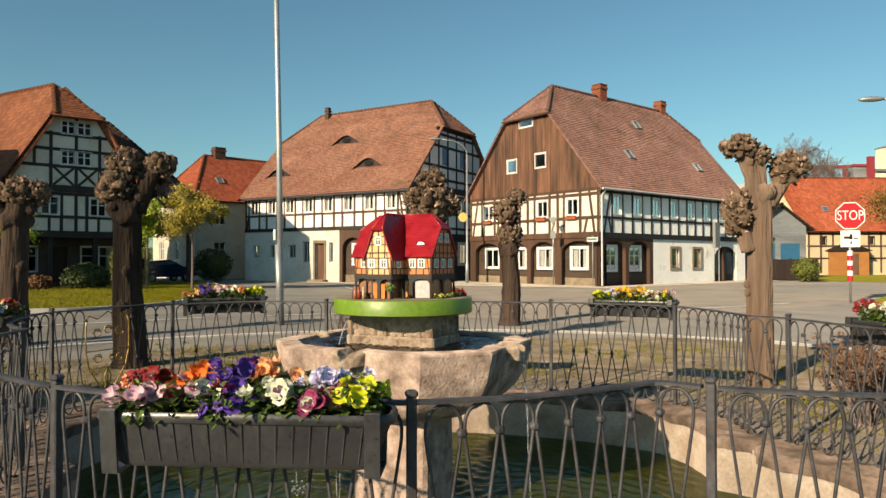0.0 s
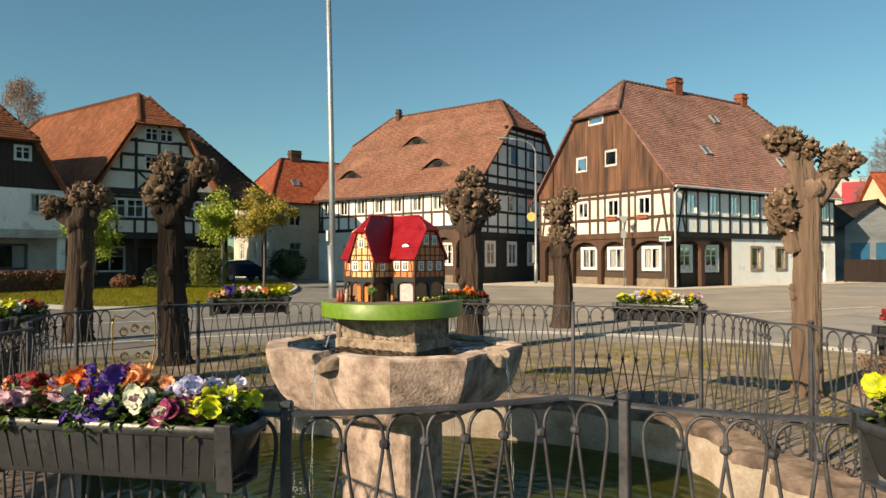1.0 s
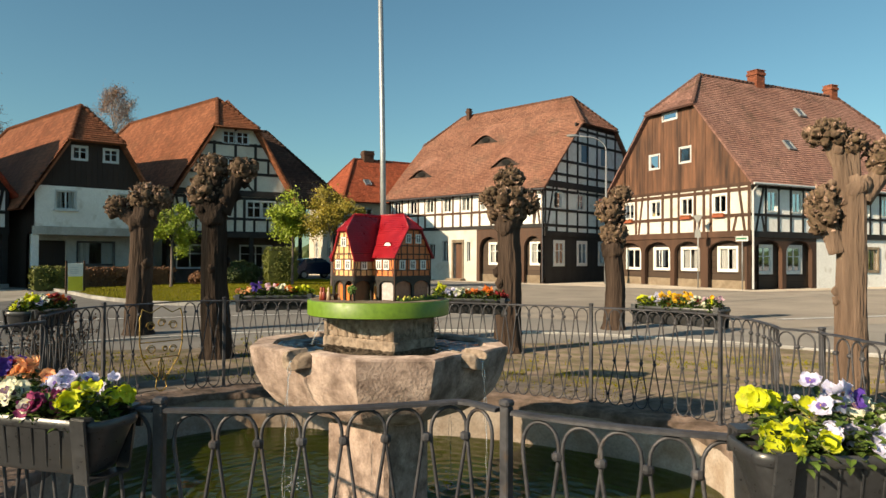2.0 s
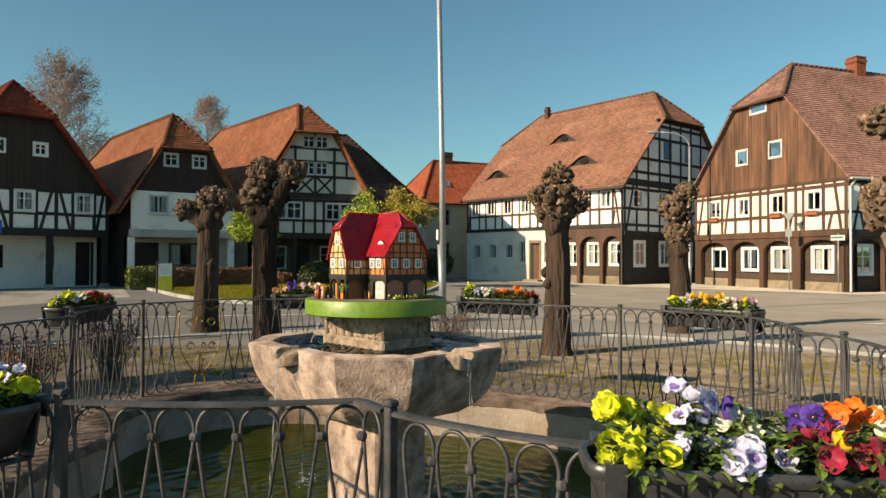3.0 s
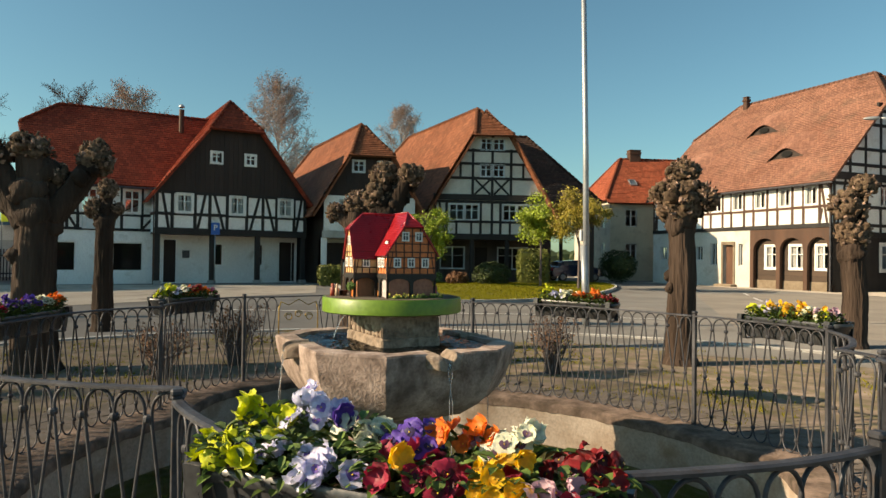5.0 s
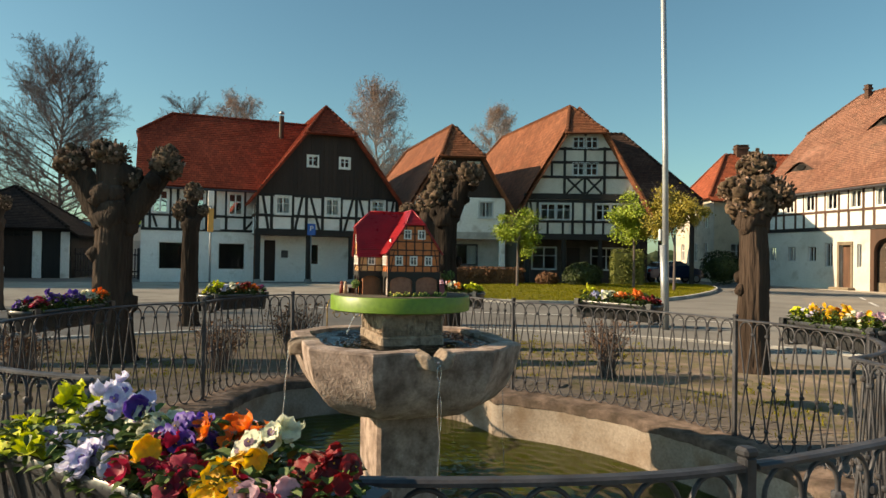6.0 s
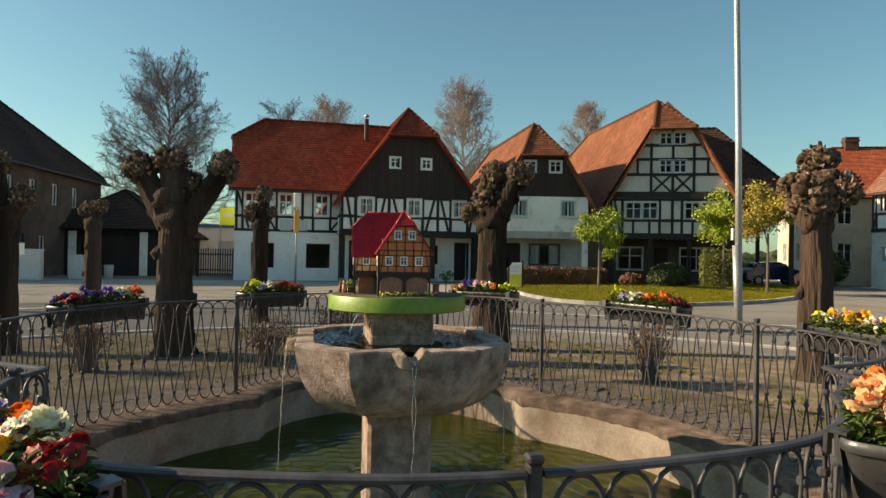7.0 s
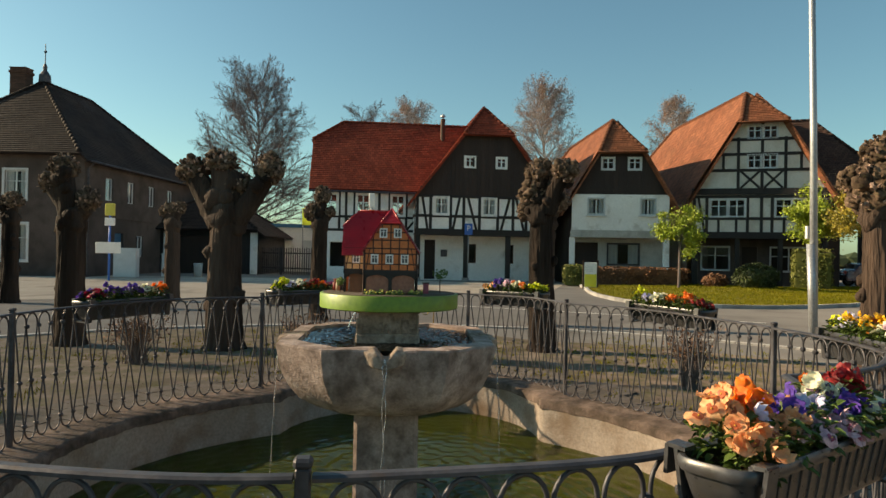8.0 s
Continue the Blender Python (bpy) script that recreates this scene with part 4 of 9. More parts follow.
# ---- houses beside the green ----
def cross_gable_house():
    root, W = start_house("timber_framed_house", (-30.05, 18.35), (-27.9, 26.0), "timber-framed house with dark boarded gable and black-and-white upper floor")
    L, eave, ridge, hip = 13, 4.75, 9.95, 8.2
    front, right, back, left = sides(root, W, L)
    gable_roof(root, W, L, eave, ridge, TILE_RED_OLD, (hip, 1.3), (hip, 1.6), 0.45, 0.4)
    s = W
    holes = [(2.74, 6.38, 3.24, 6.9), (4.52, 6.38, 5.02, 6.9)]
    attic = [(0, 4.75), (W, 4.75), *gable_outline(W, 0, eave - 0.12, ridge - 0.12, hip - 0.1)[3:5]]
    wall(front, "gable_wall", attic, holes, BOARD_DARK, 0.2)
    boards(front, attic, holes, BOARD_DARK, 0.24)
    for a, b, c, d in holes:
        window(front, a, b, c - a, d - b, PAINT_WHITE, -0.02, (1, 1), 0.09)
    up = [(0.135 * s, 3.72, 0.225 * s, 4.6), (0.473 * s, 3.72, 0.563 * s, 4.6), (0.803 * s, 3.72, 0.893 * s, 4.6)]
    wall(front, "upper_wall", rect(0, W, 2.7, 4.75), up, PLASTER_WHITE)
    for a, b, c, d in up:
        window(front, a, b, c - a, d - b, PAINT_WHITE, 0.0, (1, 1), 0.1, True)
    posts = [(u * s, 2.85, 4.7) for u in (0.012, 0.105, 0.245, 0.338, 0.45, 0.58, 0.69, 0.785, 0.91, 0.988)]
    braces = [(a * s, 4.7, b * s, 2.85) for a, b in ((0.045, 0.085), (0.31, 0.262), (0.365, 0.43), (0.665, 0.604), (0.71, 0.77), (0.965, 0.925))]
    frame_wall(front, 0, W, (3.6, 4.7), posts, braces, TIMBER_BLACK, 0.16)
    timber(front, 0, 2.72, W, 2.72, 0.34, TIMBER_BLACK, 0.08, "sill_beam")
    # the open ground floor behind posts
    inner = Side(root, 0, 1.5, 1, 0)
    doors = [(0.05 * s, 0.05, 0.165 * s, 2.3), (0.41 * s, 1.0, 0.465 * s, 2.1), (0.70 * s, 1.0, 0.745 * s, 2.1), (0.87 * s, 0.05, 0.985 * s, 2.3)]
    wall(inner, "ground_wall", rect(0, W, 0, 2.7), doors, PLASTER_WHITE)
    for a, b, c, d in doors:
        if b < 0.5:
            part("door", made_block(a, c, b, d, 0.1, 0.16, inner.m), BOARD_DARK, root, "dark wooden door")
        else:
            window(inner, a, b, c - a, d - b, TIMBER_BROWN, 0.06, (0, 0))
            # black sheet close behind the pane paints the room's darkness
            part("interior", made_block(a - 0.1, c + 0.1, b - 0.1, d + 0.1, 0.35, 0.4, inner.m), DARK_ROOM, root, "near-black sheet standing in for the dark room behind the small window")
    for u in (0.02, 0.36, 0.66, 0.98):
        part("porch_post", made_block(u * s - 0.13, u * s + 0.13, 0.2, 2.6, -0.02, 0.24, front.m, 0.02), TIMBER_BLACK, root)
        part("post_foot", made_block(u * s - 0.18, u * s + 0.18, 0.0, 0.2, -0.07, 0.29, front.m, 0.02), GRANITE, root)
    part("notice_box", made_block(0.205 * s, 0.25 * s, 1.35, 1.75, -0.1, 0.0, inner.m), IRON, root, "small black notice box")
    wall(right, "side_wall", rect(1.5, L, 0, eave - 0.1), [], PLASTER_WHITE)
    wall(right, "side_wall", rect(0, 1.5, 2.6, eave - 0.1), [], PLASTER_WHITE)
    wall(left, "side_wall", rect(0, L - 1.5, 0, eave - 0.1), [], PLASTER_WHITE)
    wall(left, "side_wall", rect(L - 1.5, L, 2.6, eave - 0.1), [], PLASTER_WHITE)
    frame_wall(left, L - 1.5, L, (3.6, 4.6), [(L - 0.1, 0, 4.6), (L - 1.4, 2.8, 4.6)], [], TIMBER_BROWN, 0.16)
    wall(back, "back_wall", gable_outline(W, 0, eave - 0.1, ridge - 0.15, hip - 0.1), [], PLASTER_WHITE)
    part("ceiling_board", made_block(0, W, 0.25, 1.5, 2.56, 2.66), BOARD_DARK, root)
    # white wing with the long roof
    wing, W2 = start_house("timber_framed_house", (-32.75 - 7.7, 13.35 + 2.2), (-32.75, 13.35), "white and black timber-framed wing with long dark red roof")
    L2, e2 = 10.0, 5.45
    front, right, back, left = sides(wing, W2, L2)
    gable_roof(wing, W2, L2, e2, 9.55, TILE_RED_OLD, (8.2, 1.5), (0, 0), 0.45, 0.3)
    wall(front, "gable_wall", gable_outline(W2, 0, e2 - 0.1, 9.4, 8.1), [], PLASTER_WHITE)
    up = [(0.55, 3.62, 1.25, 4.75), (2.35, 3.62, 3.05, 4.75), (4.3, 3.62, 5.0, 4.75)]
    low = [(0.85, 0.65, 2.15, 2.1), (3.8, 0.65, 5.2, 2.1)]
    wall(right, "front_wall", rect(0, 6.2, 0, e2 - 0.1), up + low, PLASTER_WHITE)
    for a, b, c, d in up:
        window(right, a, b, c - a, d - b, PAINT_WHITE, 0.0, (1, 1), 0.09)
    for a, b, c, d in low:
        window(right, a, b, c - a, d - b, PAINT_WHITE, 0.12, (0, 0), 0.0)
    # black sheet behind both shop windows, painted dark instead of a built room
    part("interior", made_block(0.4, 5.8, 0.1, 2.5, 0.7, 0.75, right.m), DARK_ROOM, wing, "near-black sheet standing in for the dark shop interior")
    frame_wall(right, 0, 6.2, (2.75, 3.5, 4.95), [(u, 2.8, 4.95) for u in (0.1, 0.42, 1.38, 1.75, 2.22, 3.18, 3.6, 4.18, 5.13, 5.7)], [(0.15, 4.8, 0.75, 2.85), (5.65, 3.4, 5.15, 2.8), (1.8, 3.4, 2.15, 2.8)], TIMBER_BLACK, 0.14)
    for u in (2.4, 3.25):
        part("notice_board", made_block(u, u + 0.62, 2.75, 3.35, -0.06, -0.04, right.m), PAINT_GREY, wing, "pale notice board with small grey bars")
    pipe = part("flue", made_tube([(W2 - 3.0, 7.5, 6.5), (W2 - 3.0, 7.5, 9.8)], 0.14, 8), TIMBER_BROWN, wing, "brown flue pipe")
    part("flue_cap", lathe(bmesh.new(), [(0.05, 9.88), (0.17, 9.93), (0.15, 10.02), (0.03, 10.1)], 12, Matrix.Translation((W2 - 3.0, 7.5, 0))), GALVANISED, pipe)
    gutter(wing, W2 + 0.47, -0.3, 6.0, e2 - 0.58, IRON, 5.8)


TILE_RED_OLD = tiled("old_red_roof_tiles", (0.26, 0.05, 0.028), (0.34, 0.074, 0.042), 0.22, 0.25)


def small_gable_house():
    root, W = start_house("village_house", (-26.3, 26.0), (-23.72, 30.42), "narrow gabled house with dark boards over a white jettied floor")
    L, eave, ridge, hip = 13, 4.9, 9.2, 7.2
    front, right, back, left = sides(root, W, L)
    gable_roof(root, W, L, eave, ridge, TILE_ORANGE, (hip, 1.6), (hip, 1.5), 0.7, 0.4)
    s = W
    holes = [(0.31 * s, 6.25, 0.43 * s, 6.85), (0.585 * s, 6.25, 0.705 * s, 6.85)]
    attic = [(0, 4.88), (W, 4.88), *gable_outline(W, 0, eave - 0.1, ridge - 0.12, hip - 0.1)[3:5]]
    wall(front, "gable_wall", attic, holes, BOARD_DARK, 0.2)
    boards(front, attic, holes, BOARD_DARK, 0.24)
    for a, b, c, d in holes:
        window(front, a, b, c - a, d - b, PAINT_GREY, -0.02, (1, 1), 0.07)
    up = [(0.17 * s, 3.8, 0.335 * s, 4.65), (0.71 * s, 3.8, 0.86 * s, 4.65)]
    jetty = Side(root, 0, -0.12, 1, 0)
    wall(jetty, "upper_wall", rect(0, W, 2.95, 4.88), up, PLASTER_WHITE)
    for a, b, c, d in up:
        window(jetty, a, b, c - a, d - b, PAINT_GREY, 0.05, (1, 0), 0.05, True, True)
    part("jetty_sill", made_block(-0.05, W + 0.05, 2.55, 2.94, -0.18, 0.2, front.m), PLASTER_GREY, root)
    inner = Side(root, 0, 0.9, 1, 0)
    low = [(0.04 * s, 0.05, 0.3 * s, 2.3), (0.4 * s, 1.1, 0.73 * s, 2.25)]
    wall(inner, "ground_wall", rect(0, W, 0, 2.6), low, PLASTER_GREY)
    window(inner, *low[1][:2], 0.33 * s, 1.15, IRON, 0.05, (0, 0), 0.05, True)
    part("door", made_block(low[0][0], low[0][2], 0.05, 2.3, 0.2, 0.25, inner.m), BOARD_DARK, root, "dark wooden door")
    for u in (0.0, 0.97):
        part("porch_pillar", made_block(u * s - 0.1, u * s + 0.2, 0.0, 2.55, -0.05, 0.25, front.m, 0.02), PLASTER_WHITE, root)
    wall(right, "side_wall", rect(0.9, L, 0, eave - 0.1), [], PLASTER_GREY)
    wall(left, "side_wall", rect(0, L - 0.9, 0, eave - 0.1), [], BOARD_DARK)
    wall(left, "side_wall", rect(L - 0.9, L, 2.6, eave - 0.1), [], BOARD_DARK)
    wall(back, "back_wall", gable_outline(W, 0, eave - 0.1, ridge - 0.15, hip - 0.1), [], PLASTER_GREY)
    skew(root, -0.17)


def tall_gable_house():
    root, W = start_house("timber_framed_house", (-23.6, 32.0), (-19.3, 36.9), "timber-framed house with off-white panels, crossed braces and orange tiled roof")
    L, eave, ridge, hip = 14, 5.2, 10.72, 8.8
    front, right, back, left = sides(root, W, L)
    gable_roof(root, W, L, eave, ridge, TILE_ORANGE, (hip, 1.7), (hip, 1.6), 0.75, 0.45)
    s = W
    f = lambda x: (x - 700) / 320 * s
    attic_w = [(f(831), 7.94, f(862), 8.6), (f(868), 7.94, f(900), 8.6), (f(831), 6.36, f(862), 7.05), (f(868), 6.36, f(900), 7.05)]
    wall(front, "gable_wall", [(0, 5.0), (W, 5.0), *gable_outline(W, 0, eave - 0.1, ridge - 0.12, hip - 0.05)[2:]], attic_w, PLASTER_WARM, 0.25)
    for a, b, c, d in attic_w:
        window(front, a, b, c - a, d - b, PAINT_GREY, 0.02, (1, 1), 0.05)
    up = [(f(742), 3.78, f(783), 4.7), (f(787), 3.78, f(826), 4.7), (f(898), 3.78, f(936), 4.7), (f(940), 3.78, f(976), 4.7)]
    wall(front, "upper_wall", rect(0, W, 2.75, 5.0), up, PLASTER_WARM, 0.25)
    for a, b, c, d in up:
        window(front, a, b, c - a, d - b, PAINT_GREY, 0.02, (1, 1), 0.06)
    span = lambda z: 0.0 if z < eave else (z - eave) / (ridge - eave) * W / 2 + 0.05
    for z in (3.68, 4.85, 6.25, 7.1, 7.88):
        timber(front, span(z), z, W - span(z), z, 0.16, TIMBER_BLACK, 0.04, "rail")
    timber(front, -0.1, 5.12, W + 0.1, 5.12, 0.34, TIMBER_BLACK, 0.09, "sill_beam")
    timber(front, -0.05, 2.8, W + 0.05, 2.8, 0.34, TIMBER_BLACK, 0.09, "sill_beam")
    for x in (702, 733, 832, 865, 890, 980, 1018):
        timber(front, f(x), 2.9, f(x), 4.9, 0.15, TIMBER_BLACK, 0.035, "post")
    for x in (762, 805, 918, 955):
        timber(front, f(x), 2.9, f(x), 3.65, 0.13, TIMBER_BLACK, 0.03, "post")
    for x, top in ((808, 8.0), (865, 8.9), (920, 8.0)):
        timber(front, f(x), 5.2, f(x), top, 0.15, TIMBER_BLACK, 0.035, "post")
    for x in (772, 956):
        timber(front, f(x), 6.25, f(x), 7.1, 0.13, TIMBER_BLACK, 0.035, "post")
    for a, b in ((814, 860), (870, 914)):
        timber(front, f(a), 5.3, f(b), 6.2, 0.12, TIMBER_BLACK, 0.03, "brace")
        timber(front, f(a), 6.2, f(b), 5.3, 0.12, TIMBER_BLACK, 0.025, "brace")
    for a, b in ((712, 728), (1008, 990)):
        timber(front, f(a), 4.8, f(b), 2.95, 0.12, TIMBER_BLACK, 0.03, "brace")
    inner = Side(root, 0, 1.6, 1, 0)
    low = [(0.08 * s, 0.9, 0.3 * s, 2.2), (0.4 * s, 0.05, 0.52 * s, 2.2), (0.62 * s, 0.9, 0.9 * s, 2.2)]
    # dark colour stands in for the deep porch's shade on this wall
    wall(inner, "ground_wall", rect(0, W, 0, 2.75), low, PLASTER_BROWN)
    for a, b, c, d in (low[0], low[2]):
        window(inner, a, b, c - a, d - b, PAINT_GREY, 0.05, (1, 1), 0.05)
    part("door", made_block(low[1][0], low[1][2], 0.05, 2.2, 0.15, 0.2, inner.m), BOARD_DARK, root, "dark wooden door")
    for u in (0.02, 0.34, 0.66, 0.98):
        part("porch_post", made_block(u * s - 0.12, u * s + 0.12, 0.0, 2.64, 0.0, 0.22, front.m, 0.02), TIMBER_BLACK, root)
    part("ceiling_board", made_block(0, W, 0.25, 1.6, 2.62, 2.7), BOARD_DARK, root)
    wall(right, "side_wall", rect(1.6, L, 0, eave - 0.1), [], PLASTER_WARM)
    wall(left, "side_wall", rect(0, L - 1.6, 0, eave - 0.1), [], PLASTER_WARM)
    wall(back, "back_wall", gable_outline(W, 0, eave - 0.1, ridge - 0.15, hip - 0.1), [], PLASTER_WARM)
    skew(root, -0.34)
    # lower range to its side, the ridge across
    x, y = 0.66, 0.75
    b0 = (-19.3 + 3.9 * x - 2.2 * y, 36.9 + 3.9 * y + 2.2 * x)
    rng, W2 = start_house("village_house", b0, (b0[0] - 7.5 * y, b0[1] + 7.5 * x), "rear range with half-hipped brown tiled roof darkened as in shade")
    front, right, back, left = sides(rng, W2, 6.9)
    # roof colour carries the shade of this slope
    gable_roof(rng, W2, 6.9, 5.2, 9.85, TILE_SHADE, (5.22, 3.7), (0, 0), 0.5, 0.3)
    # dark boards stand in for the shade under the open roof
    wall(Side(rng, 0, 2.9, 1, 0), "end_wall", rect(0, W2, 0, 5.1), [], BOARD_DARK)
    wall(left, "side_wall", rect(0, 4.0, 0, 5.1), [], BOARD_DARK)
    wall(right, "rear_wall", rect(2.9, 6.9, 0, 5.1), [], BOARD_DARK)
    for x in (0.15, W2 - 0.15):
        part("porch_post", made_block(x - 0.11, x + 0.11, 0.1, 0.32, 0.0, 5.1), TIMBER_BLACK, rng)


def grey_house():
    root, W = start_house("village_house", (-37.7, -7.1), (-33.4, 1.9), "large grey-brown rendered house with dark hipped roof")
    L, eave, ridge = 13.5, 6.2, 10.8
    front, right, back, left = sides(root, W, L)
    gable_roof(root, W, L, eave, ridge, TILE_DARK, (eave + 0.02, 4.3), (eave + 0.02, 4.5), 0.45, 0.45)
    holes = [(W - 4.1, 3.9, W - 3.0, 5.3), (W - 4.2, 0.8, W - 2.9, 2.6), (W - 7.5, 3.9, W - 6.4, 5.3), (W - 7.6, 0.8, W - 6.3, 2.6)]
    wall(front, "front_wall", rect(0, W, 0, eave - 0.1), holes, PLASTER_BROWN)
    for a, b, c, d in holes:
        window(front, a, b, c - a, d - b, PAINT_GREY, 0.08, (1, 1), 0.12, True)
    holes = [(u, 4.0, u + 0.75, 5.2) for u in (2.0, 4.3, 6.8, 9.3)] + [(3.0, 0.05, 3.95, 2.3), (5.4, 1.0, 6.2, 2.2)]
    wall(right, "side_wall", rect(0, L, 0, eave - 0.1), holes, PLASTER_BROWN)
    for a, b, c, d in holes[:4] + holes[5:]:
        window(right, a, b, c - a, d - b, PAINT_GREY, 0.08, (1, 0), 0.0, True)
    part("door", made_block(3.02, 3.93, 0.05, 2.3, 0.15, 0.2, right.m), PANE_BLUE, root, "blue-grey door")
    part("string_course", made_block(0, L, 3.05, 3.25, -0.06, 0.0, right.m), PLASTER_BROWN, root)
    wall(back, "back_wall", rect(0, W, 0, eave - 0.1), [], PLASTER_BROWN)
    wall(left, "rear_wall", rect(0, L, 0, eave - 0.1), [], PLASTER_BROWN)
    chimney(root, W / 2 - 1.5, 4.6, 8.6, 11.6, 0.9, 0.7, BRICK_SOOT)
    knob = part("finial", lathe(bmesh.new(), [(0.32, 10.8), (0.3, 11.2), (0.1, 11.5), (0.12, 11.7), (0.03, 11.9), (0.02, 13.0)], 10, Matrix.Translation((W / 2, 4.4, 0))), IRON, root, "dark metal roof finial with vane")
    part("vane_ball", lathe(bmesh.new(), [(0.02, 12.45), (0.09, 12.55), (0.02, 12.65)], 10, Matrix.Translation((W / 2, 4.4, 0))), IRON, knob)
    gutter(root, W + 0.47, -0.3, L, eave - 0.42, IRON, 0.1)
    # low garage with a hipped roof behind it
    shed, W2 = start_house("garage", (-41.6, 4.2), (-38.6, 11.2), "low open garage with dark hipped roof and white piers")
    shed["category"] = "garage"
    front, right, back, left = sides(shed, W2, 7)
    gable_roof(shed, W2, 7, 2.8, 5.3, TILE_DARK, (2.82, 3.2), (2.82, 3.0), 0.6, 0.6)
    holes = [(2.4, 0.02, 5.6, 2.35)]
    wall(front, "front_wall", rect(0, W2, 0, 2.75), holes, TIMBER_BLACK, 0.2)
    part("garage_door", made_block(2.42, 5.58, 0.02, 2.33, 0.12, 0.17, front.m), BOARD_DARK, shed)
    for a in (1.7, 5.7, 7.1):
        part("pier", made_block(a, a + 0.45, 0.0, 2.6, -0.1, 0.0, front.m, 0.02), PLASTER_WHITE, shed)
    wall(right, "side_wall", rect(0, 7, 0, 2.75), [], TIMBER_BLACK, 0.2)
    wall(left, "side_wall", rect(0, 7, 0, 2.75), [], TIMBER_BLACK, 0.2)
    wall(back, "back_wall", rect(0, W2, 0, 2.75), [], TIMBER_BLACK, 0.2)


# ---- houses across the road, past the stop sign ----
def roadside_house():
    root, W = start_house("village_house", (26.0, 75.5), (27.3, 65.6), "half-timbered yellow house with long orange-red tiled roof")
    L, eave, ridge = 30.0, 4.4, 9.3
    front, right, back, left = sides(root, W, L)
    gable_roof(root, W, L, eave, ridge, TILE_RED, (0, 0), (0, 0), 0.5, 0.4)
    up = [(1.1 + 2.2 * k, 2.7, 1.8 + 2.2 * k, 3.5) for k in range(13)]
    wall(right, "front_wall", rect(0, L, 0, eave - 0.1), up, PLASTER_YELLOW)
    for a, b, c, d in up:
        window(right, a, b, c - a, d - b, TIMBER_BROWN, 0.04, (1, 0))
    frame_wall(right, 0, L, (1.5, 2.6, 3.7), [(0.1 + 1.1 * k, 0.2, 4.2) for k in range(28)], [], TIMBER_BROWN, 0.15)
    wall(front, "gable_wall", gable_outline(W, 0, eave - 0.1, ridge - 0.15), [], PLASTER_YELLOW)
    wall(back, "gable_wall", gable_outline(W, 0, eave - 0.1, ridge - 0.15), [], PLASTER_YELLOW)
    wall(left, "rear_wall", rect(0, L, 0, eave - 0.1), [], PLASTER_YELLOW)
    for y in (2.6, 5.4, 12.0):
        skylight(root, W, eave, ridge, y, 6.0)
    shed, W = start_house("shed", (18.6, 53.8), (22.6, 54.5), "grey-blue boarded shed with low dark gable roof")
    shed["category"] = "shed"
    L = 9
    front, right, back, left = sides(shed, W, L)
    gable_roof(shed, W, L, 4.0, 5.5, TILE_DARK, (0, 0), (0, 0), 0.5, 0.4)
    doors = [(0.4, 0.02, 1.7, 2.6), (2.1, 0.02, 3.6, 2.6)]
    # board colour stands in for the neighbouring house's shadow
    wall(front, "gable_wall", gable_outline(W, 0, 3.9, 5.4), doors, SHED_BOARDS, 0.12)
    for k in range(14):
        timber(front, 0, 2.85 + 0.18 * k, W, 2.85 + 0.18 * k, 0.16, SHED_BOARDS, 0.015, "board") if k < 6 else None
    for a, b, c, d in doors:
        part("shed_door", made_block(a, c, b, d, 0.04, 0.1, front.m), PANE_BLUE, shed, "faded blue door")
    for s, w in ((right, L), (left, L)):
        wall(s, "side_wall", rect(0, w, 0, 3.9), [], SHED_BOARDS, 0.12)
    wall(back, "back_wall", gable_outline(W, 0, 3.9, 5.4), [], SHED_BOARDS, 0.12)
    hut = thing("garden_hut", ground_pose(31.0, 66.5, 0, -18), "small orange garden hut beside the half-timbered house", "hut")
    orange = material("orange_hut_paint", (0.30, 0.13, 0.04), (0.38, 0.18, 0.06), 0.8, 20, 0.8, 0.2, stain=(0.3, 0.12, 0.04))
    part("body", made_block(-1.6, 1.6, -1.2, 1.2, 0.0, 2.2), orange, hut)
    part("roof", prism(bmesh.new(), [(-1.9, 2.15), (1.9, 2.15), (0, 3.0)], -1.4, 1.4, Matrix.Rotation(radians(90), 4, "X")), TILE_DARK, hut)
    part("door", made_block(-0.1, 0.8, -1.25, -1.2, 0.05, 1.9), BOARD_BROWN, hut)
    hall = thing("factory_hall", ground_pose(58, 118, 0, -8), "far grey and red factory hall behind the roofs", "building")
    part("hall_body", made_block(-22, 22, 0, 12, 0, 14), PLASTER_GREY, hall)
    part("red_stair_tower", made_block(4, 9, -1, 3, 0, 17), plain("red_cladding", (0.5, 0.03, 0.06), 0.5), hall)
    part("red_band", made_block(-18, 0, -0.6, 0, 9, 13.5), plain("red_cladding", (0.45, 0.04, 0.06), 0.5), hall)
    tower = thing("silo_block", ground_pose(52, 84, 0, -8), "tall cream rendered block beyond the red roof", "building")
    part("body", made_block(0, 9, 0, 8, 0, 16), PLASTER_CREAM, tower)


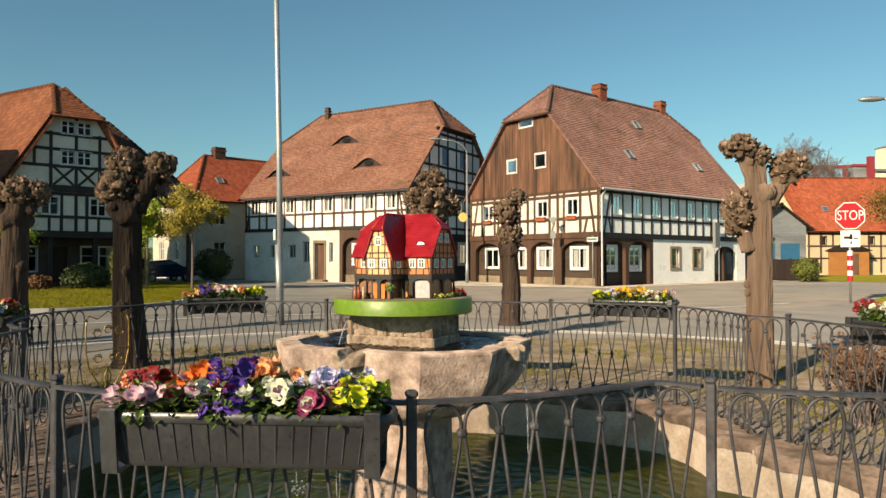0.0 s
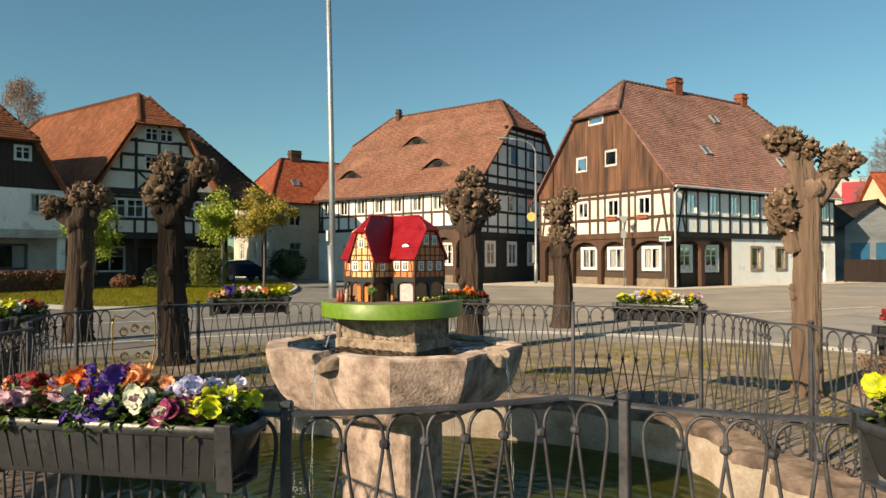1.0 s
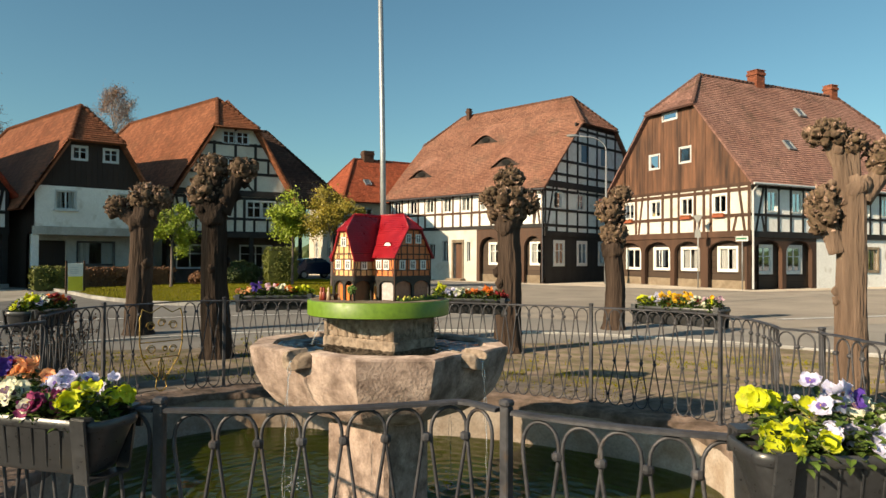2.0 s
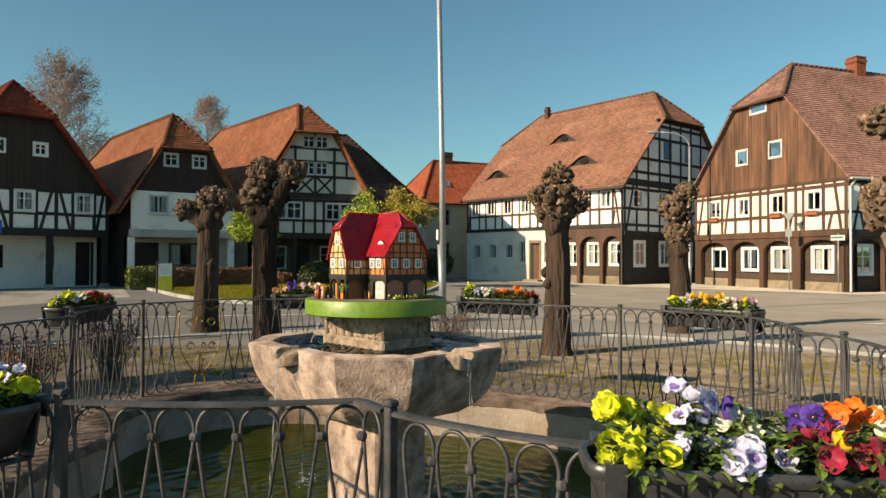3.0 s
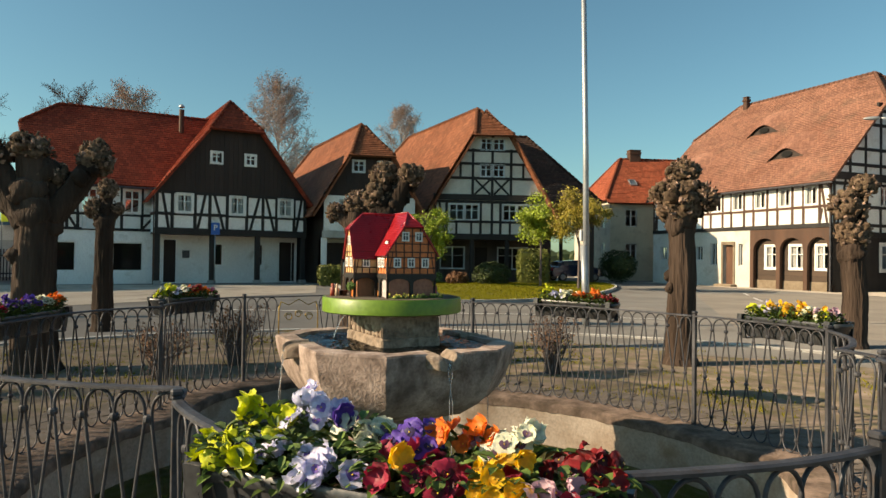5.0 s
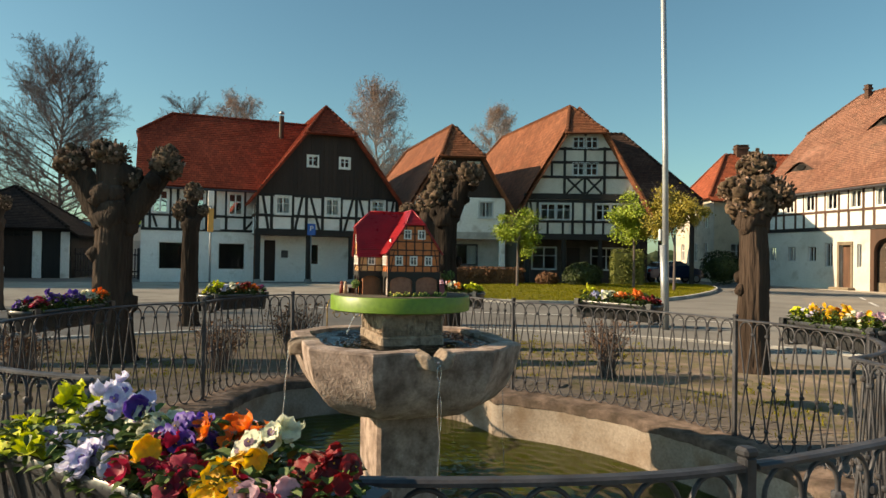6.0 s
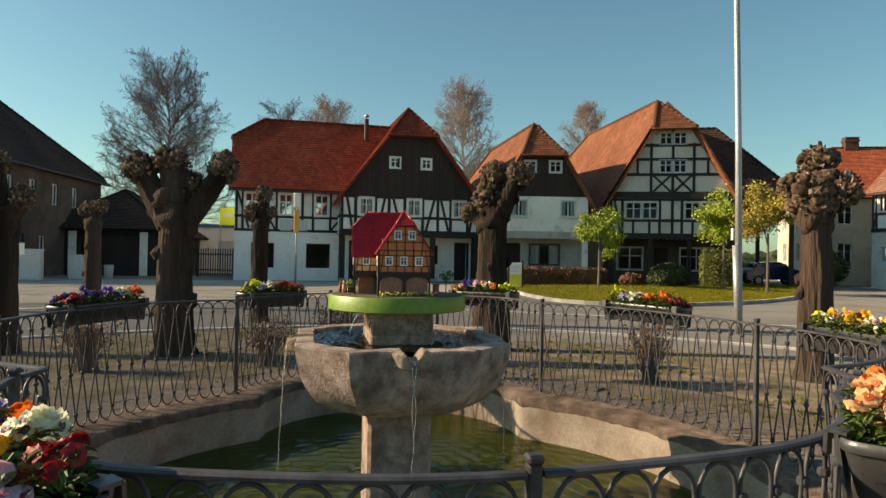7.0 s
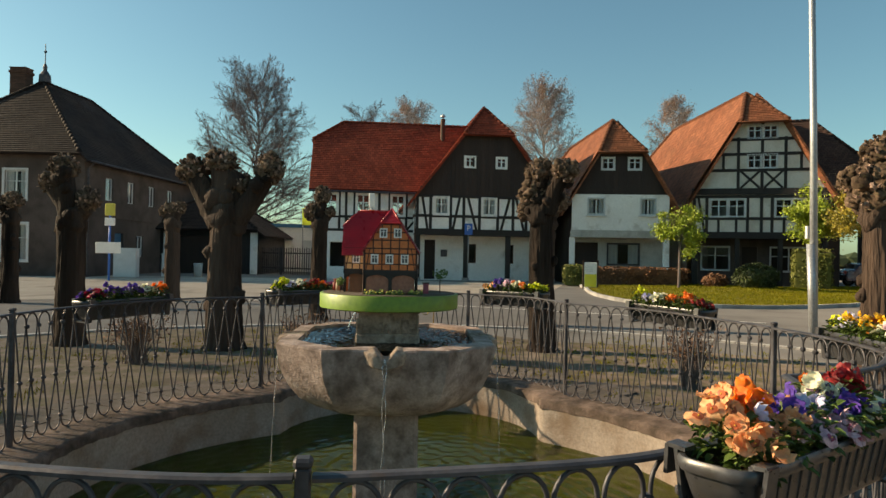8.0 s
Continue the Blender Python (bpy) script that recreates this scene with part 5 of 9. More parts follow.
def low_shop():
    root, W = start_house("low_building", (-45.5, 12.0), (-43.5, 19.5), "low white flat-roofed building behind a dark fence")
    L = 6
    front, right, back, left = sides(root, W, L)
    holes = [(3.2, 0.02, 5.9, 2.3)]
    wall(front, "front_wall", rect(0, W, 0, 3.2), holes, PLASTER_WHITE)
    part("roller_door", made_block(3.22, 5.88, 0.02, 2.28, 0.1, 0.14, front.m), PAINT_GREY, root)
    for s, w in ((right, L), (left, L), (back, W)):
        wall(s, "side_wall", rect(0, w, 0, 3.2), [], PLASTER_WHITE)
    part("flat_roof", made_block(-0.3, W + 0.3, -0.3, L + 0.3, 3.2, 3.45), PANE_BLUE, root)
    banner = thing("banner", ground_pose(-39.2, 14.6, 0, 71), "lime-yellow advertising banner with grey bars", "banner")
    lime = plain("lime_banner", (0.55, 0.62, 0.03), 0.5)
    part("sheet", made_block(-0.6, 0.6, -0.02, 0.0, 3.2, 4.3), lime, banner)
    part("print_bar", made_block(-0.4, 0.3, -0.03, -0.02, 3.75, 3.95), PAINT_GREY, banner)
    for x in (-0.55, 0.55):
        part("pole", made_tube([(x, 0.03, 0), (x, 0.03, 4.3)], 0.03, 8), GALVANISED, banner)


for build in (boarded_house, long_house, red_house, cross_gable_house, small_gable_house, tall_gable_house, grey_house, roadside_house, low_shop):
    build()


# ---- pool kerb, water ----
def kerb():
    bm = bmesh.new()
    n = 600
    lines = [(-0.31, -0.02), (-0.31, 0.045), (-0.27, 0.065), (0.08, 0.07), (0.12, 0.05), (0.12, 0.0)]
    loops = []
    for out, z in lines:
        loops.append([bm.verts.new(p + Vector((0, 0, z + (0.016 * noise.noise(p * 3.1) + 0.012 * noise.noise(p * 11 + Vector((0, 0, out * 9))) + 0.006 * noise.noise(p * 29 + Vector((0, 0, out * 31)))))) + Vector((noise.noise(p * 5), noise.noise(p * 5 + Vector((9, 0, 0))), 0)) * 0.012) for p in ring(out, n)])
    for a, b in zip(loops, loops[1:]):
        for k in range(n):
            j = (k + 1) % n
            bm.faces.new((a[k], a[j], b[j], b[k]))
    bmesh.ops.recalc_face_normals(bm, faces=bm.faces)
    tagged(part("pool_kerb", bm, KERB_STONE, None, "", True), "rough brown stone kerb round the pool", "kerb", kind="structure")


def water_material(name, tint, ripple, size, mud, cloudy, ior=1.33):
    m = bpy.data.materials.new(name)
    m.use_nodes = True
    n, l = m.node_tree.nodes, m.node_tree.links
    n.remove(n["Principled BSDF"])
    geo = n.new("ShaderNodeNewGeometry")
    nz, nz2, bp = n.new("ShaderNodeTexNoise"), n.new("ShaderNodeTexNoise"), n.new("ShaderNodeBump")
    nz.inputs["Scale"].default_value, nz.inputs["Detail"].default_value = size, 3.0
    nz2.inputs["Scale"].default_value = 0.7
    mul = n.new("ShaderNodeMath")
    mul.operation = "MULTIPLY"
    l.new(geo.outputs["Position"], nz.inputs["Vector"])
    l.new(geo.outputs["Position"], nz2.inputs["Vector"])
    l.new(nz.outputs["Fac"], mul.inputs[0])
    l.new(nz2.outputs["Fac"], mul.inputs[1])
    bp.inputs["Strength"].default_value, bp.inputs["Distance"].default_value = ripple, 0.2 / size
    l.new(mul.outputs[0], bp.inputs["Height"])
    t, g, f, x = (n.new("ShaderNode" + k) for k in ("BsdfTransparent", "BsdfGlossy", "Fresnel", "MixShader"))
    t.inputs["Color"].default_value = (*tint, 1)
    g.inputs["Roughness"].default_value = 0.02
    f.inputs["IOR"].default_value = ior
    l.new(bp.outputs["Normal"], g.inputs["Normal"])
    l.new(bp.outputs["Normal"], f.inputs["Normal"])
    d, murk = n.new("ShaderNodeBsdfDiffuse"), n.new("ShaderNodeMixShader")
    d.inputs["Color"].default_value = (*mud, 1)
    murk.inputs[0].default_value = cloudy
    l.new(t.outputs[0], murk.inputs[1])
    l.new(d.outputs[0], murk.inputs[2])
    l.new(f.outputs[0], x.inputs[0])
    l.new(murk.outputs[0], x.inputs[1])
    l.new(g.outputs[0], x.inputs[2])
    l.new(x.outputs[0], n["Material Output"].inputs["Surface"])
    return m


WATER_LEVEL = -0.36
POOL_WATER = water_material("green_pool_water", (0.46, 0.56, 0.22), 0.5, 30.0, (0.12, 0.14, 0.012), 0.28)
BOWL_WATER = water_material("clear_bowl_water", (0.13, 0.13, 0.11), 0.5, 60.0, (0.03, 0.035, 0.035), 0.15)
STREAM = water_material("falling_water", (0.92, 0.96, 1.0), 1.0, 60.0, (0.80, 0.85, 0.90), 0.22)
kerb()


def rippled(outline, centre, level, rows, sources, height, wave):
    """A water sheet inside an outline: rings from where the jets fall, over small crossing waves."""
    bm = bmesh.new()
    n = len(outline)
    loops = []
    for j in range(1, rows + 1):
        loop = []
        for p in outline:
            q = centre.lerp(p, j / rows)
            z = 0.0
            for c, strong in sources:
                d = (q - c).length
                z += strong * math.sin(6.283 * d / wave) / (1 + d / (wave * 5))
            z += 0.9 * noise.noise(q / wave * 0.9) + 0.5 * noise.noise(q / wave * 1.9 + Vector((7, 3, 0)))
            loop.append(bm.verts.new((q.x, q.y, level + height * z * (0.0 if j == rows else 1.0))))
        loops.append(loop)
    mid = bm.verts.new((centre.x, centre.y, level))
    for k in range(n):
        bm.faces.new((mid, loops[0][k], loops[0][(k + 1) % n]))
    for a, b in zip(loops, loops[1:]):
        for k in range(n):
            bm.faces.new((a[k], b[k], b[(k + 1) % n], a[(k + 1) % n]))
    return bm


FX, FY, FTURN = 0.0975, 6.67, -20
falls = [pose(FX, FY, 0, 0, 0, FTURN) @ (Matrix.Rotation(radians(90 * k), 3, "Z") @ Vector((0.98 if k % 2 == 0 else 0.855, 0, 0))) for k in range(4)]
bm = rippled(ring(-0.29, 420), Vector((CX, CY, 0)), WATER_LEVEL, 110, [(c, 1.2) for c in falls], 0.0055, 0.15)
tagged(part("water", bm, POOL_WATER, smooth=True), "dark green rippled pool water", "water", kind="structure")

# ---- the fountain ----

def fountain():
    root = thing("fountain", pose(FX, FY, 0, 0, 0, FTURN), "pale sandstone fountain with oblong octagonal bowl and four spouts", "fountain")
    part("column", made_block(-0.30, 0.30, -0.225, 0.225, -1.0, 0.5, None, 0.025), SANDSTONE_BOWL, root, "square sandstone column")
    # bowl: an oblong octagon, bellied below, hollow above; its four long sides have a notch for the spout
    corners = [(0.857, -0.396), (0.857, 0.396), (0.523, 0.73), (-0.523, 0.73), (-0.857, 0.396), (-0.857, -0.396), (-0.523, -0.73), (0.523, -0.73)]
    outer = [(0.33, 0.42), (0.50, 0.435), (0.67, 0.48), (0.80, 0.55), (0.89, 0.635), (0.95, 0.74), (0.982, 0.84), (0.996, 0.90), (1.0, 0.925), (0.99, 0.938)]
    inner = [(0.835, 0.94), (0.815, 0.90), (0.75, 0.80), (0.55, 0.72)]
    steps = 22
    bm = bmesh.new()
    loops = []
    for f, z in outer + inner:
        loop = []
        for side in range(8):
            p, q = Vector((*corners[side], 0)), Vector((*corners[(side + 1) % 8], 0))
            for k in range(steps):
                w = p.lerp(q, k / steps)
                off = abs(k / steps - 0.5) * (q - p).length
                w *= f
                w.z = z
                if side % 2 == 0 and z > 0.83:
                    w.z = min(z, max(0.845, 0.862 + (z - 0.94) * 0.3) + 0.085 * min(1.0, off / 0.085)) if off < 0.09 else z
                w.z -= 0.014
                w += Vector((noise.noise(w * 7), noise.noise(w * 7 + Vector((3, 0, 0))), noise.noise(w * 9 + Vector((0, 5, 0))))) * 0.007
                loop.append(bm.verts.new(w))
        loops.append(loop)
    n = 8 * steps
    for a, b in zip(loops, loops[1:]):
        for k in range(n):
            bm.faces.new((a[k], a[(k + 1) % n], b[(k + 1) % n], b[k]))
    bm.faces.new(loops[0][::-1])
    bm.faces.new(loops[-1])
    bowl = part("bowl", bm, SANDSTONE_BOWL, root, "octagonal sandstone bowl with water stains", True)
    bowl.data.set_sharp_from_angle(angle=radians(26))
    for k in range(4):
        dist = 0.857 if k % 2 == 0 else 0.73
        m = Matrix.Rotation(radians(90 * k), 4, "Z") @ Matrix.Translation((dist, 0, 0))
        bm = bmesh.new()
        # a V-shaped stone lip jutting out of the notch
        rows = []
        for out, wide, drop in ((-0.13, 1.0, 0.0), (0.0, 1.0, 0.004), (0.045, 0.8, 0.012), (0.07, 0.6, 0.03)):
            prof = [(-0.135, 0.918), (-0.07, 0.936), (-0.018, 0.872), (0.018, 0.872), (0.07, 0.936), (0.135, 0.918), (0.115, 0.835), (0.0, 0.815), (-0.115, 0.835)]
            rows.append([bm.verts.new(m @ Vector((out + 0.006 * noise.noise(Vector((x * 9, out * 9, k))), x * wide, z - drop * (1.0 if z > 0.9 else 0.3)))) for x, z in prof])
        for a, b in zip(rows, rows[1:]):
            for i in range(9):
                j = (i + 1) % 9
                bm.faces.new((a[i], b[i], b[j], a[j]))
        bm.faces.new(rows[0])
        bm.faces.new(rows[-1][::-1])
        bmesh.ops.recalc_face_normals(bm, faces=bm.faces)
        bmesh.ops.bevel(bm, geom=list(bm.edges), offset=0.006, segments=1, affect="EDGES")
        part("spout", bm, SANDSTONE_DARK, bowl)
        for j in range(2):
            pts, rad = [], []
            for i in range(26):
                t = i / 25 * 0.5
                x = 0.06 + 0.13 * t + 0.004 * math.sin(i * 1.7 + j * 2)
                pts.append(m @ Vector((x, 0.014 * (j - 0.5) + 0.006 * math.sin(i * 0.9 + j * 3), 0.872 - 4.9 * t * t)))
                rad.append(max(0.0009, (0.0058 - 0.002 * t) * (1.0 - min(1.0, t * 3.2) * abs(math.sin(i * 1.9 + j * 1.3 + k)))))
            part("water_jet", made_tube(pts, rad, 6), STREAM, root, "", True)
        bm = bmesh.new()
        base = m @ Vector((0.125, 0, WATER_LEVEL + 0.01))
        for j in range(40):
            u = Vector((random.gauss(0, 0.05), random.gauss(0, 0.05), abs(random.gauss(0, 0.05))))
            bmesh.ops.create_icosphere(bm, subdivisions=1, radius=random.uniform(0.003, 0.010), matrix=Matrix.Translation(base + u))
        splash = part("splash", bm, STREAM, root, "", True)
        splash["kind"] = "stuff"
    edge = []
    for p, q in zip(corners, corners[1:] + corners[:1]):
        edge += [Vector((*p, 0)).lerp(Vector((*q, 0)), k / 30) * 0.834 for k in range(30)]
    bm = rippled(edge, Vector((0, 0, 0)), 0.902, 44, [(Vector((-0.37, -0.33, 0)), 1.6), (Vector((0.5, 0.1, 0)), 1.1), (Vector((0.1, -0.5, 0)), 0.9)], 0.0052, 0.06)
    part("bowl_water", bm, BOWL_WATER, root, "rippled water in the bowl", True)
    # carved pedestal in two courses with shallow reliefs
    hu, hv = 0.357, 0.223
    ped = part("pedestal", made_block(-hu, hu, -hv, hv, 0.72, 0.965, None, 0.012), SANDSTONE_DARK, root, "carved sandstone pedestal")
    part("carved_course", made_block(-hu + 0.022, hu - 0.022, -hv + 0.022, hv - 0.022, 0.965, 1.125, None, 0.006), SANDSTONE_DARK, ped)
    part("cornice", made_block(-hu, hu, -hv, hv, 1.108, 1.127, None, 0.005), SANDSTONE_DARK, ped)
    rnd = random.Random(5)
    for face in range(4):
        half, dist = (hv, hu) if face % 2 == 0 else (hu, hv)
        mm = Matrix.Rotation(radians(90 * face), 4, "Z")
        u = -half + 0.004
        while u < half - 0.05:
            w, h = rnd.uniform(0.03, 0.075), rnd.choice((0.05, 0.08, 0.11, 0.143))
            bm = bmesh.new()
            # a worn carved figure: a body with a limb across it
            deep = rnd.uniform(0.004, 0.014)
            block(bm, dist - 0.026, dist - deep, u, u + w * 0.8, 0.962, 0.962 + h, mm, 0.009)
            block(bm, dist - 0.026, dist - deep - 0.004, u + w * rnd.uniform(-0.2, 0.2), u + w * rnd.uniform(1.0, 1.5), 0.962 + h * rnd.uniform(0.2, 0.4), 0.962 + h * rnd.uniform(0.55, 0.8), mm, 0.007)
            part("relief", bm, SANDSTONE_DARK, ped)
            u += w + rnd.uniform(0.012, 0.034)
    part("trickle", made_tube([Vector((-0.31 - 0.006 * k, -0.222 - 0.02 * k, 1.09 - 0.0062 * k * k)) for k in range(7)], [0.006, 0.005, 0.0045, 0.005, 0.004, 0.005, 0.006], 6), STREAM, ped, "", True)
    return root


fountain()

# ---- green round board with the model house ----
GREEN_PAINT = material("green_painted_board", (0.115, 0.205, 0.014), (0.14, 0.24, 0.022), 0.4, 30, 0.45, 0.08, stain=(0.10, 0.20, 0.02), stain_amount=0.1)
board = thing("round_board", ground_pose(FX, FY, 1.135), "round green painted board on the pedestal carrying a model house", "board")
part("rim", lathe(bmesh.new(), [(0.50, -0.010), (0.508, -0.004), (0.508, 0.09), (0.503, 0.097)], 64), GREEN_PAINT, board, "glossy green edge", True).data.set_sharp_from_angle(angle=radians(40))
part("deck", lathe(bmesh.new(), [(0.485, 0.097), (0.485, 0.101)], 48), GRAVEL, board, "gritty grey-brown top")

TOY_ORANGE = plain("orange_model_panel", (0.64, 0.19, 0.055), 0.6)
TOY_CREAM = plain("peach_model_panel", (0.70, 0.42, 0.19), 0.6)
TOY_RED = tiled("model_red_tiles", (0.36, 0.012, 0.022), (0.45, 0.02, 0.035), 0.02, 0.016, 0.35, 0.75)
TOY_ROOM = plain("model_inner_brown", (0.22, 0.10, 0.05), 0.6)
TOY_BEAM = plain("model_dark_brown", (0.055, 0.02, 0.012), 0.6)
TOY_BLACK = plain("model_black", (0.015, 0.014, 0.014), 0.6)


def toy_beam(side, u0, z0, u1, z1, w, mat=None, proud=0.003):
    ob = timber(side, u0, z0, u1, z1, w, mat or TOY_BEAM, 0, "beam")
    run = Vector((u1 - u0, z1 - z0))
    ob.matrix_basis = side.m @ Matrix.Translation(((u0 + u1) / 2, (z0 + z1) / 2, 0.002 - proud / 2)) @ Matrix.Rotation(math.atan2(run.y, run.x), 4, "Z") @ Matrix.Diagonal((run.length, w, proud + 0.004, 1))


TOY_WINDOW = {}


def toy_window(side, u, z, w=0.054, h=0.066):
    key = (w, h)
    if key not in TOY_WINDOW:
        bm = bmesh.new()
        e = 0.009
        xs = [0, e, w / 2 - 0.0025, w / 2 + 0.0025, w - e, w]
        zs = [0, e, h * 0.6, h * 0.6 + 0.004, h - e, h]
        grid = [[bm.verts.new((x, z, 0.0)) for x in xs] for z in zs]
        for j in range(5):
            for i in range(5):
                if i not in (1, 3) or j not in (1, 3):
                    bm.faces.new((grid[j][i], grid[j][i + 1], grid[j + 1][i + 1], grid[j + 1][i]))
        grown = bmesh.ops.extrude_face_region(bm, geom=list(bm.faces))
        for v in grown["geom"]:
            if isinstance(v, bmesh.types.BMVert):
                v.co.z -= 0.007
        bmesh.ops.recalc_face_normals(bm, faces=bm.faces)
        me = bpy.data.meshes.new("frame")
        bm.to_mesh(me)
        bm.free()
        me.materials.append(PAINT_WHITE)
        bm = made_block(e * 0.8, w - e * 0.8, e * 0.8, h - e * 0.8, -0.003, -0.001)
        pane = bpy.data.meshes.new("pane")
        bm.to_mesh(pane)
        bm.free()
        pane.materials.append(PANE_SKY)
        TOY_WINDOW[key] = (me, pane)
    me, pane = TOY_WINDOW[key]
    ob = new("window", me)
    ob.parent, ob.matrix_basis = side.root, side.m @ Matrix.Translation((u, z, 0))
    p = new("pane", pane)
    p.parent = ob


def toy_body(root, W, L, eave, ridge, hip, panel, front_windows, attic, side_windows, hip_back, hip_run=0.07, floor=0.163):
    front, right, back, left = sides(root, W, L)
    gable_roof(root, W, L, eave, ridge, TOY_RED, (hip, hip_run), hip_back, 0.022, 0.018, 0.016)
    for ob in root.children_recursive:
        if ob.name.startswith("ridge_tiles"):
            bpy.data.objects.remove(ob)
    roof = [o for o in root.children if o.name.startswith("roof")][-1]
    half = W / 2
    bm = bmesh.new()
    k = half - (hip - eave) / (ridge - eave) * half
    ends = [((half, hip_run if hip else -0.018, ridge), (half, L - (hip_back[1] if hip_back[0] else -0.018), ridge)), ((half - k, -0.018, hip), (half, hip_run, ridge)), ((half + k, -0.018, hip), (half, hip_run, ridge))]
    for p, q in ends:
        tube(bm, [Vector(p) + Vector((0, 0, 0.001)), Vector(q) + Vector((0, 0, 0.001))], 0.006, 6)
    part("ridge", bm, TOY_RED, roof, "", True)
    wall(front, "gable_wall", gable_outline(W, floor, eave, ridge - 0.005, hip), [], panel, 0.01)
    wall(back, "back_wall", gable_outline(W, floor, eave, ridge - 0.005, hip_back[0]), [], panel, 0.01)
    wall(right, "side_wall", rect(0, L, floor, eave), [], panel, 0.01)
    wall(left, "side_wall", rect(0, L, floor, eave), [], panel, 0.01)
    b = 0.0085
    rails = (floor + 0.004, floor + 0.048, eave - 0.006)
    for s, w in ((front, W), (right, L), (left, L), (back, W)):
        for z in rails + (floor + 0.12,):
            toy_beam(s, 0, z, w, z, b)
        n = max(3, round(w / 0.058))
        for i in range(n + 1):
            u = 0.004 + (w - 0.008) * i / n
            toy_beam(s, u, floor, u, eave, b)
        toy_beam(s, 0.012, floor, 0.04, eave, 0.006)
        toy_beam(s, w - 0.012, floor, w - 0.04, eave, 0.006)
    span = lambda z: (z - eave) / (ridge - eave) * half
    z = eave + 0.052
    while z < hip:
        toy_beam(front, span(z), z, W - span(z), z, b)
        z += 0.055
    n = max(3, round(W / 0.058))
    for i in range(1, n):
        u = W * i / n
        toy_beam(front, u, eave, u, min(hip, eave + (ridge - eave) * min(u, W - u) / half) - 0.004, b)
    for u in front_windows:
        toy_window(front, u, floor + 0.05)
    for u, z in attic:
        toy_window(front, u, z)
    for u in side_windows[0]:
        toy_window(left, u, floor + 0.05)
    for u in side_windows[1]:
        toy_window(right, u, floor + 0.05)
    # ground floor: dark timber arches on posts, a lit room behind
    for s, w in ((front, W), (left, L), (right, L)):
        toy_beam(s, 0, floor - 0.012, w, floor - 0.012, 0.03, TOY_BLACK, 0.006)
        k = max(2, round(w / 0.15))
        arches = []
        for i in range(k):
            a = w * i / k
            arches.append((a + 0.012, a + w / k - 0.012, floor - 0.065, floor - 0.028))
        arcade(s, 0, w, floor - 0.02, arches, TOY_BLACK, 0.012)
    part("inner_room", made_block(0.035, W - 0.035, 0.035, L - 0.01, 0.0, floor - 0.002), TOY_ROOM, root, "warm brown inner walls")


toy = thing("model_house", pose(0.335, 6.40, 1.236, 0, 0, 68), "model of a timber-framed house with red roof and orange panels", "model house")
TW, TL, TE, TR = 0.365, 0.645, 0.326, 0.602
toy_body(toy, TW, TL, TE, TR, 0.504, TOY_ORANGE, (0.045, 0.148, 0.254), ((0.104, 0.395), (0.203, 0.395)), ((0.06, 0.47, 0.543), (0.08, 0.3)), (0.504, 0.095), 0.095)
wing = new("side_wing")
wing.parent = toy
wing.matrix_basis = Matrix.Translation((-0.165, 0.433, 0)) @ Matrix.Rotation(radians(-90), 4, "Z")
toy_body(wing, 0.212, 0.335, TE, 0.599, 0.488, TOY_CREAM, (0.025, 0.125), ((0.079, 0.37),), ((0.22,), (0.06,)), (0, 0), 0.095)


def toy_dormer(root, m):
    bm = bmesh.new()
    n = 12
    f = [bm.verts.new(m @ Vector((0.035 * math.cos(math.pi * k / n), 0, 0.026 * math.sin(math.pi * k / n)))) for k in range(n + 1)]
    b = [bm.verts.new(m @ Vector((0.045 * math.cos(math.pi * k / n), 0.075, 0.036 * math.sin(math.pi * k / n) - 0.0))) for k in range(n + 1)]
    for k in range(n):
        bm.faces.new((f[k], f[k + 1], b[k + 1], b[k]))
    top = part("dormer", bm, TOY_RED, root, "", True)
    bm = bmesh.new()
    bm.faces.new([bm.verts.new(m @ Vector((0.031 * math.cos(math.pi * k / n), 0.002, 0.022 * math.sin(math.pi * k / n)))) for k in range(n + 1)])
    part("dormer_light", bm, PAINT_WHITE, top)


toy_dormer(toy, Matrix.Translation((0.028, 0.10, 0.378)) @ Matrix.Rotation(radians(-90), 4, "Z"))
part("shop_sign", made_block(-0.002, 0.0, 0.10, 0.17, 0.142, 0.155), PAINT_WHITE, toy, "small white sign board with a grey bar")
part("downpipe", made_tube([(-0.004, -0.004, TE), (-0.004, -0.004, 0.0)], 0.004, 6), TOY_BEAM, toy)
TOY_GLASS = plain("model_red_brown_glass", (0.30, 0.135, 0.10), 0.12)
for x in (0.014, 0.19):
    part("shop_window", made_block(x, x + 0.16, 0.014, 0.018, 0.012, 0.145), TOY_GLASS, toy, "red-brown arched shop window")
part("white_door", made_block(0.014, 0.018, 0.02, 0.135, 0.004, 0.125), plain("model_pale_door", (0.46, 0.43, 0.43), 0.2), toy, "pale glazed arched door")
recess = part("shop_recess", made_block(0.02, 0.024, 0.165, 0.43, 0.0, 0.15), plain("model_cream_room", (0.62, 0.50, 0.34), 0.6), toy, "cream lit shop recess")
for k, (y, w, h, c) in enumerate(((0.18, 0.03, 0.10, (0.55, 0.22, 0.06)), (0.225, 0.02, 0.12, (0.8, 0.78, 0.7)), (0.255, 0.025, 0.07, (0.62, 0.5, 0.05)), (0.31, 0.035, 0.11, (0.12, 0.05, 0.03)), (0.365, 0.02, 0.09, (0.4, 0.08, 0.05)))):
    part("shelf_goods", made_block(0.008, 0.019, y, y + w, 0.004, h), plain("model_goods", c, 0.6), recess)

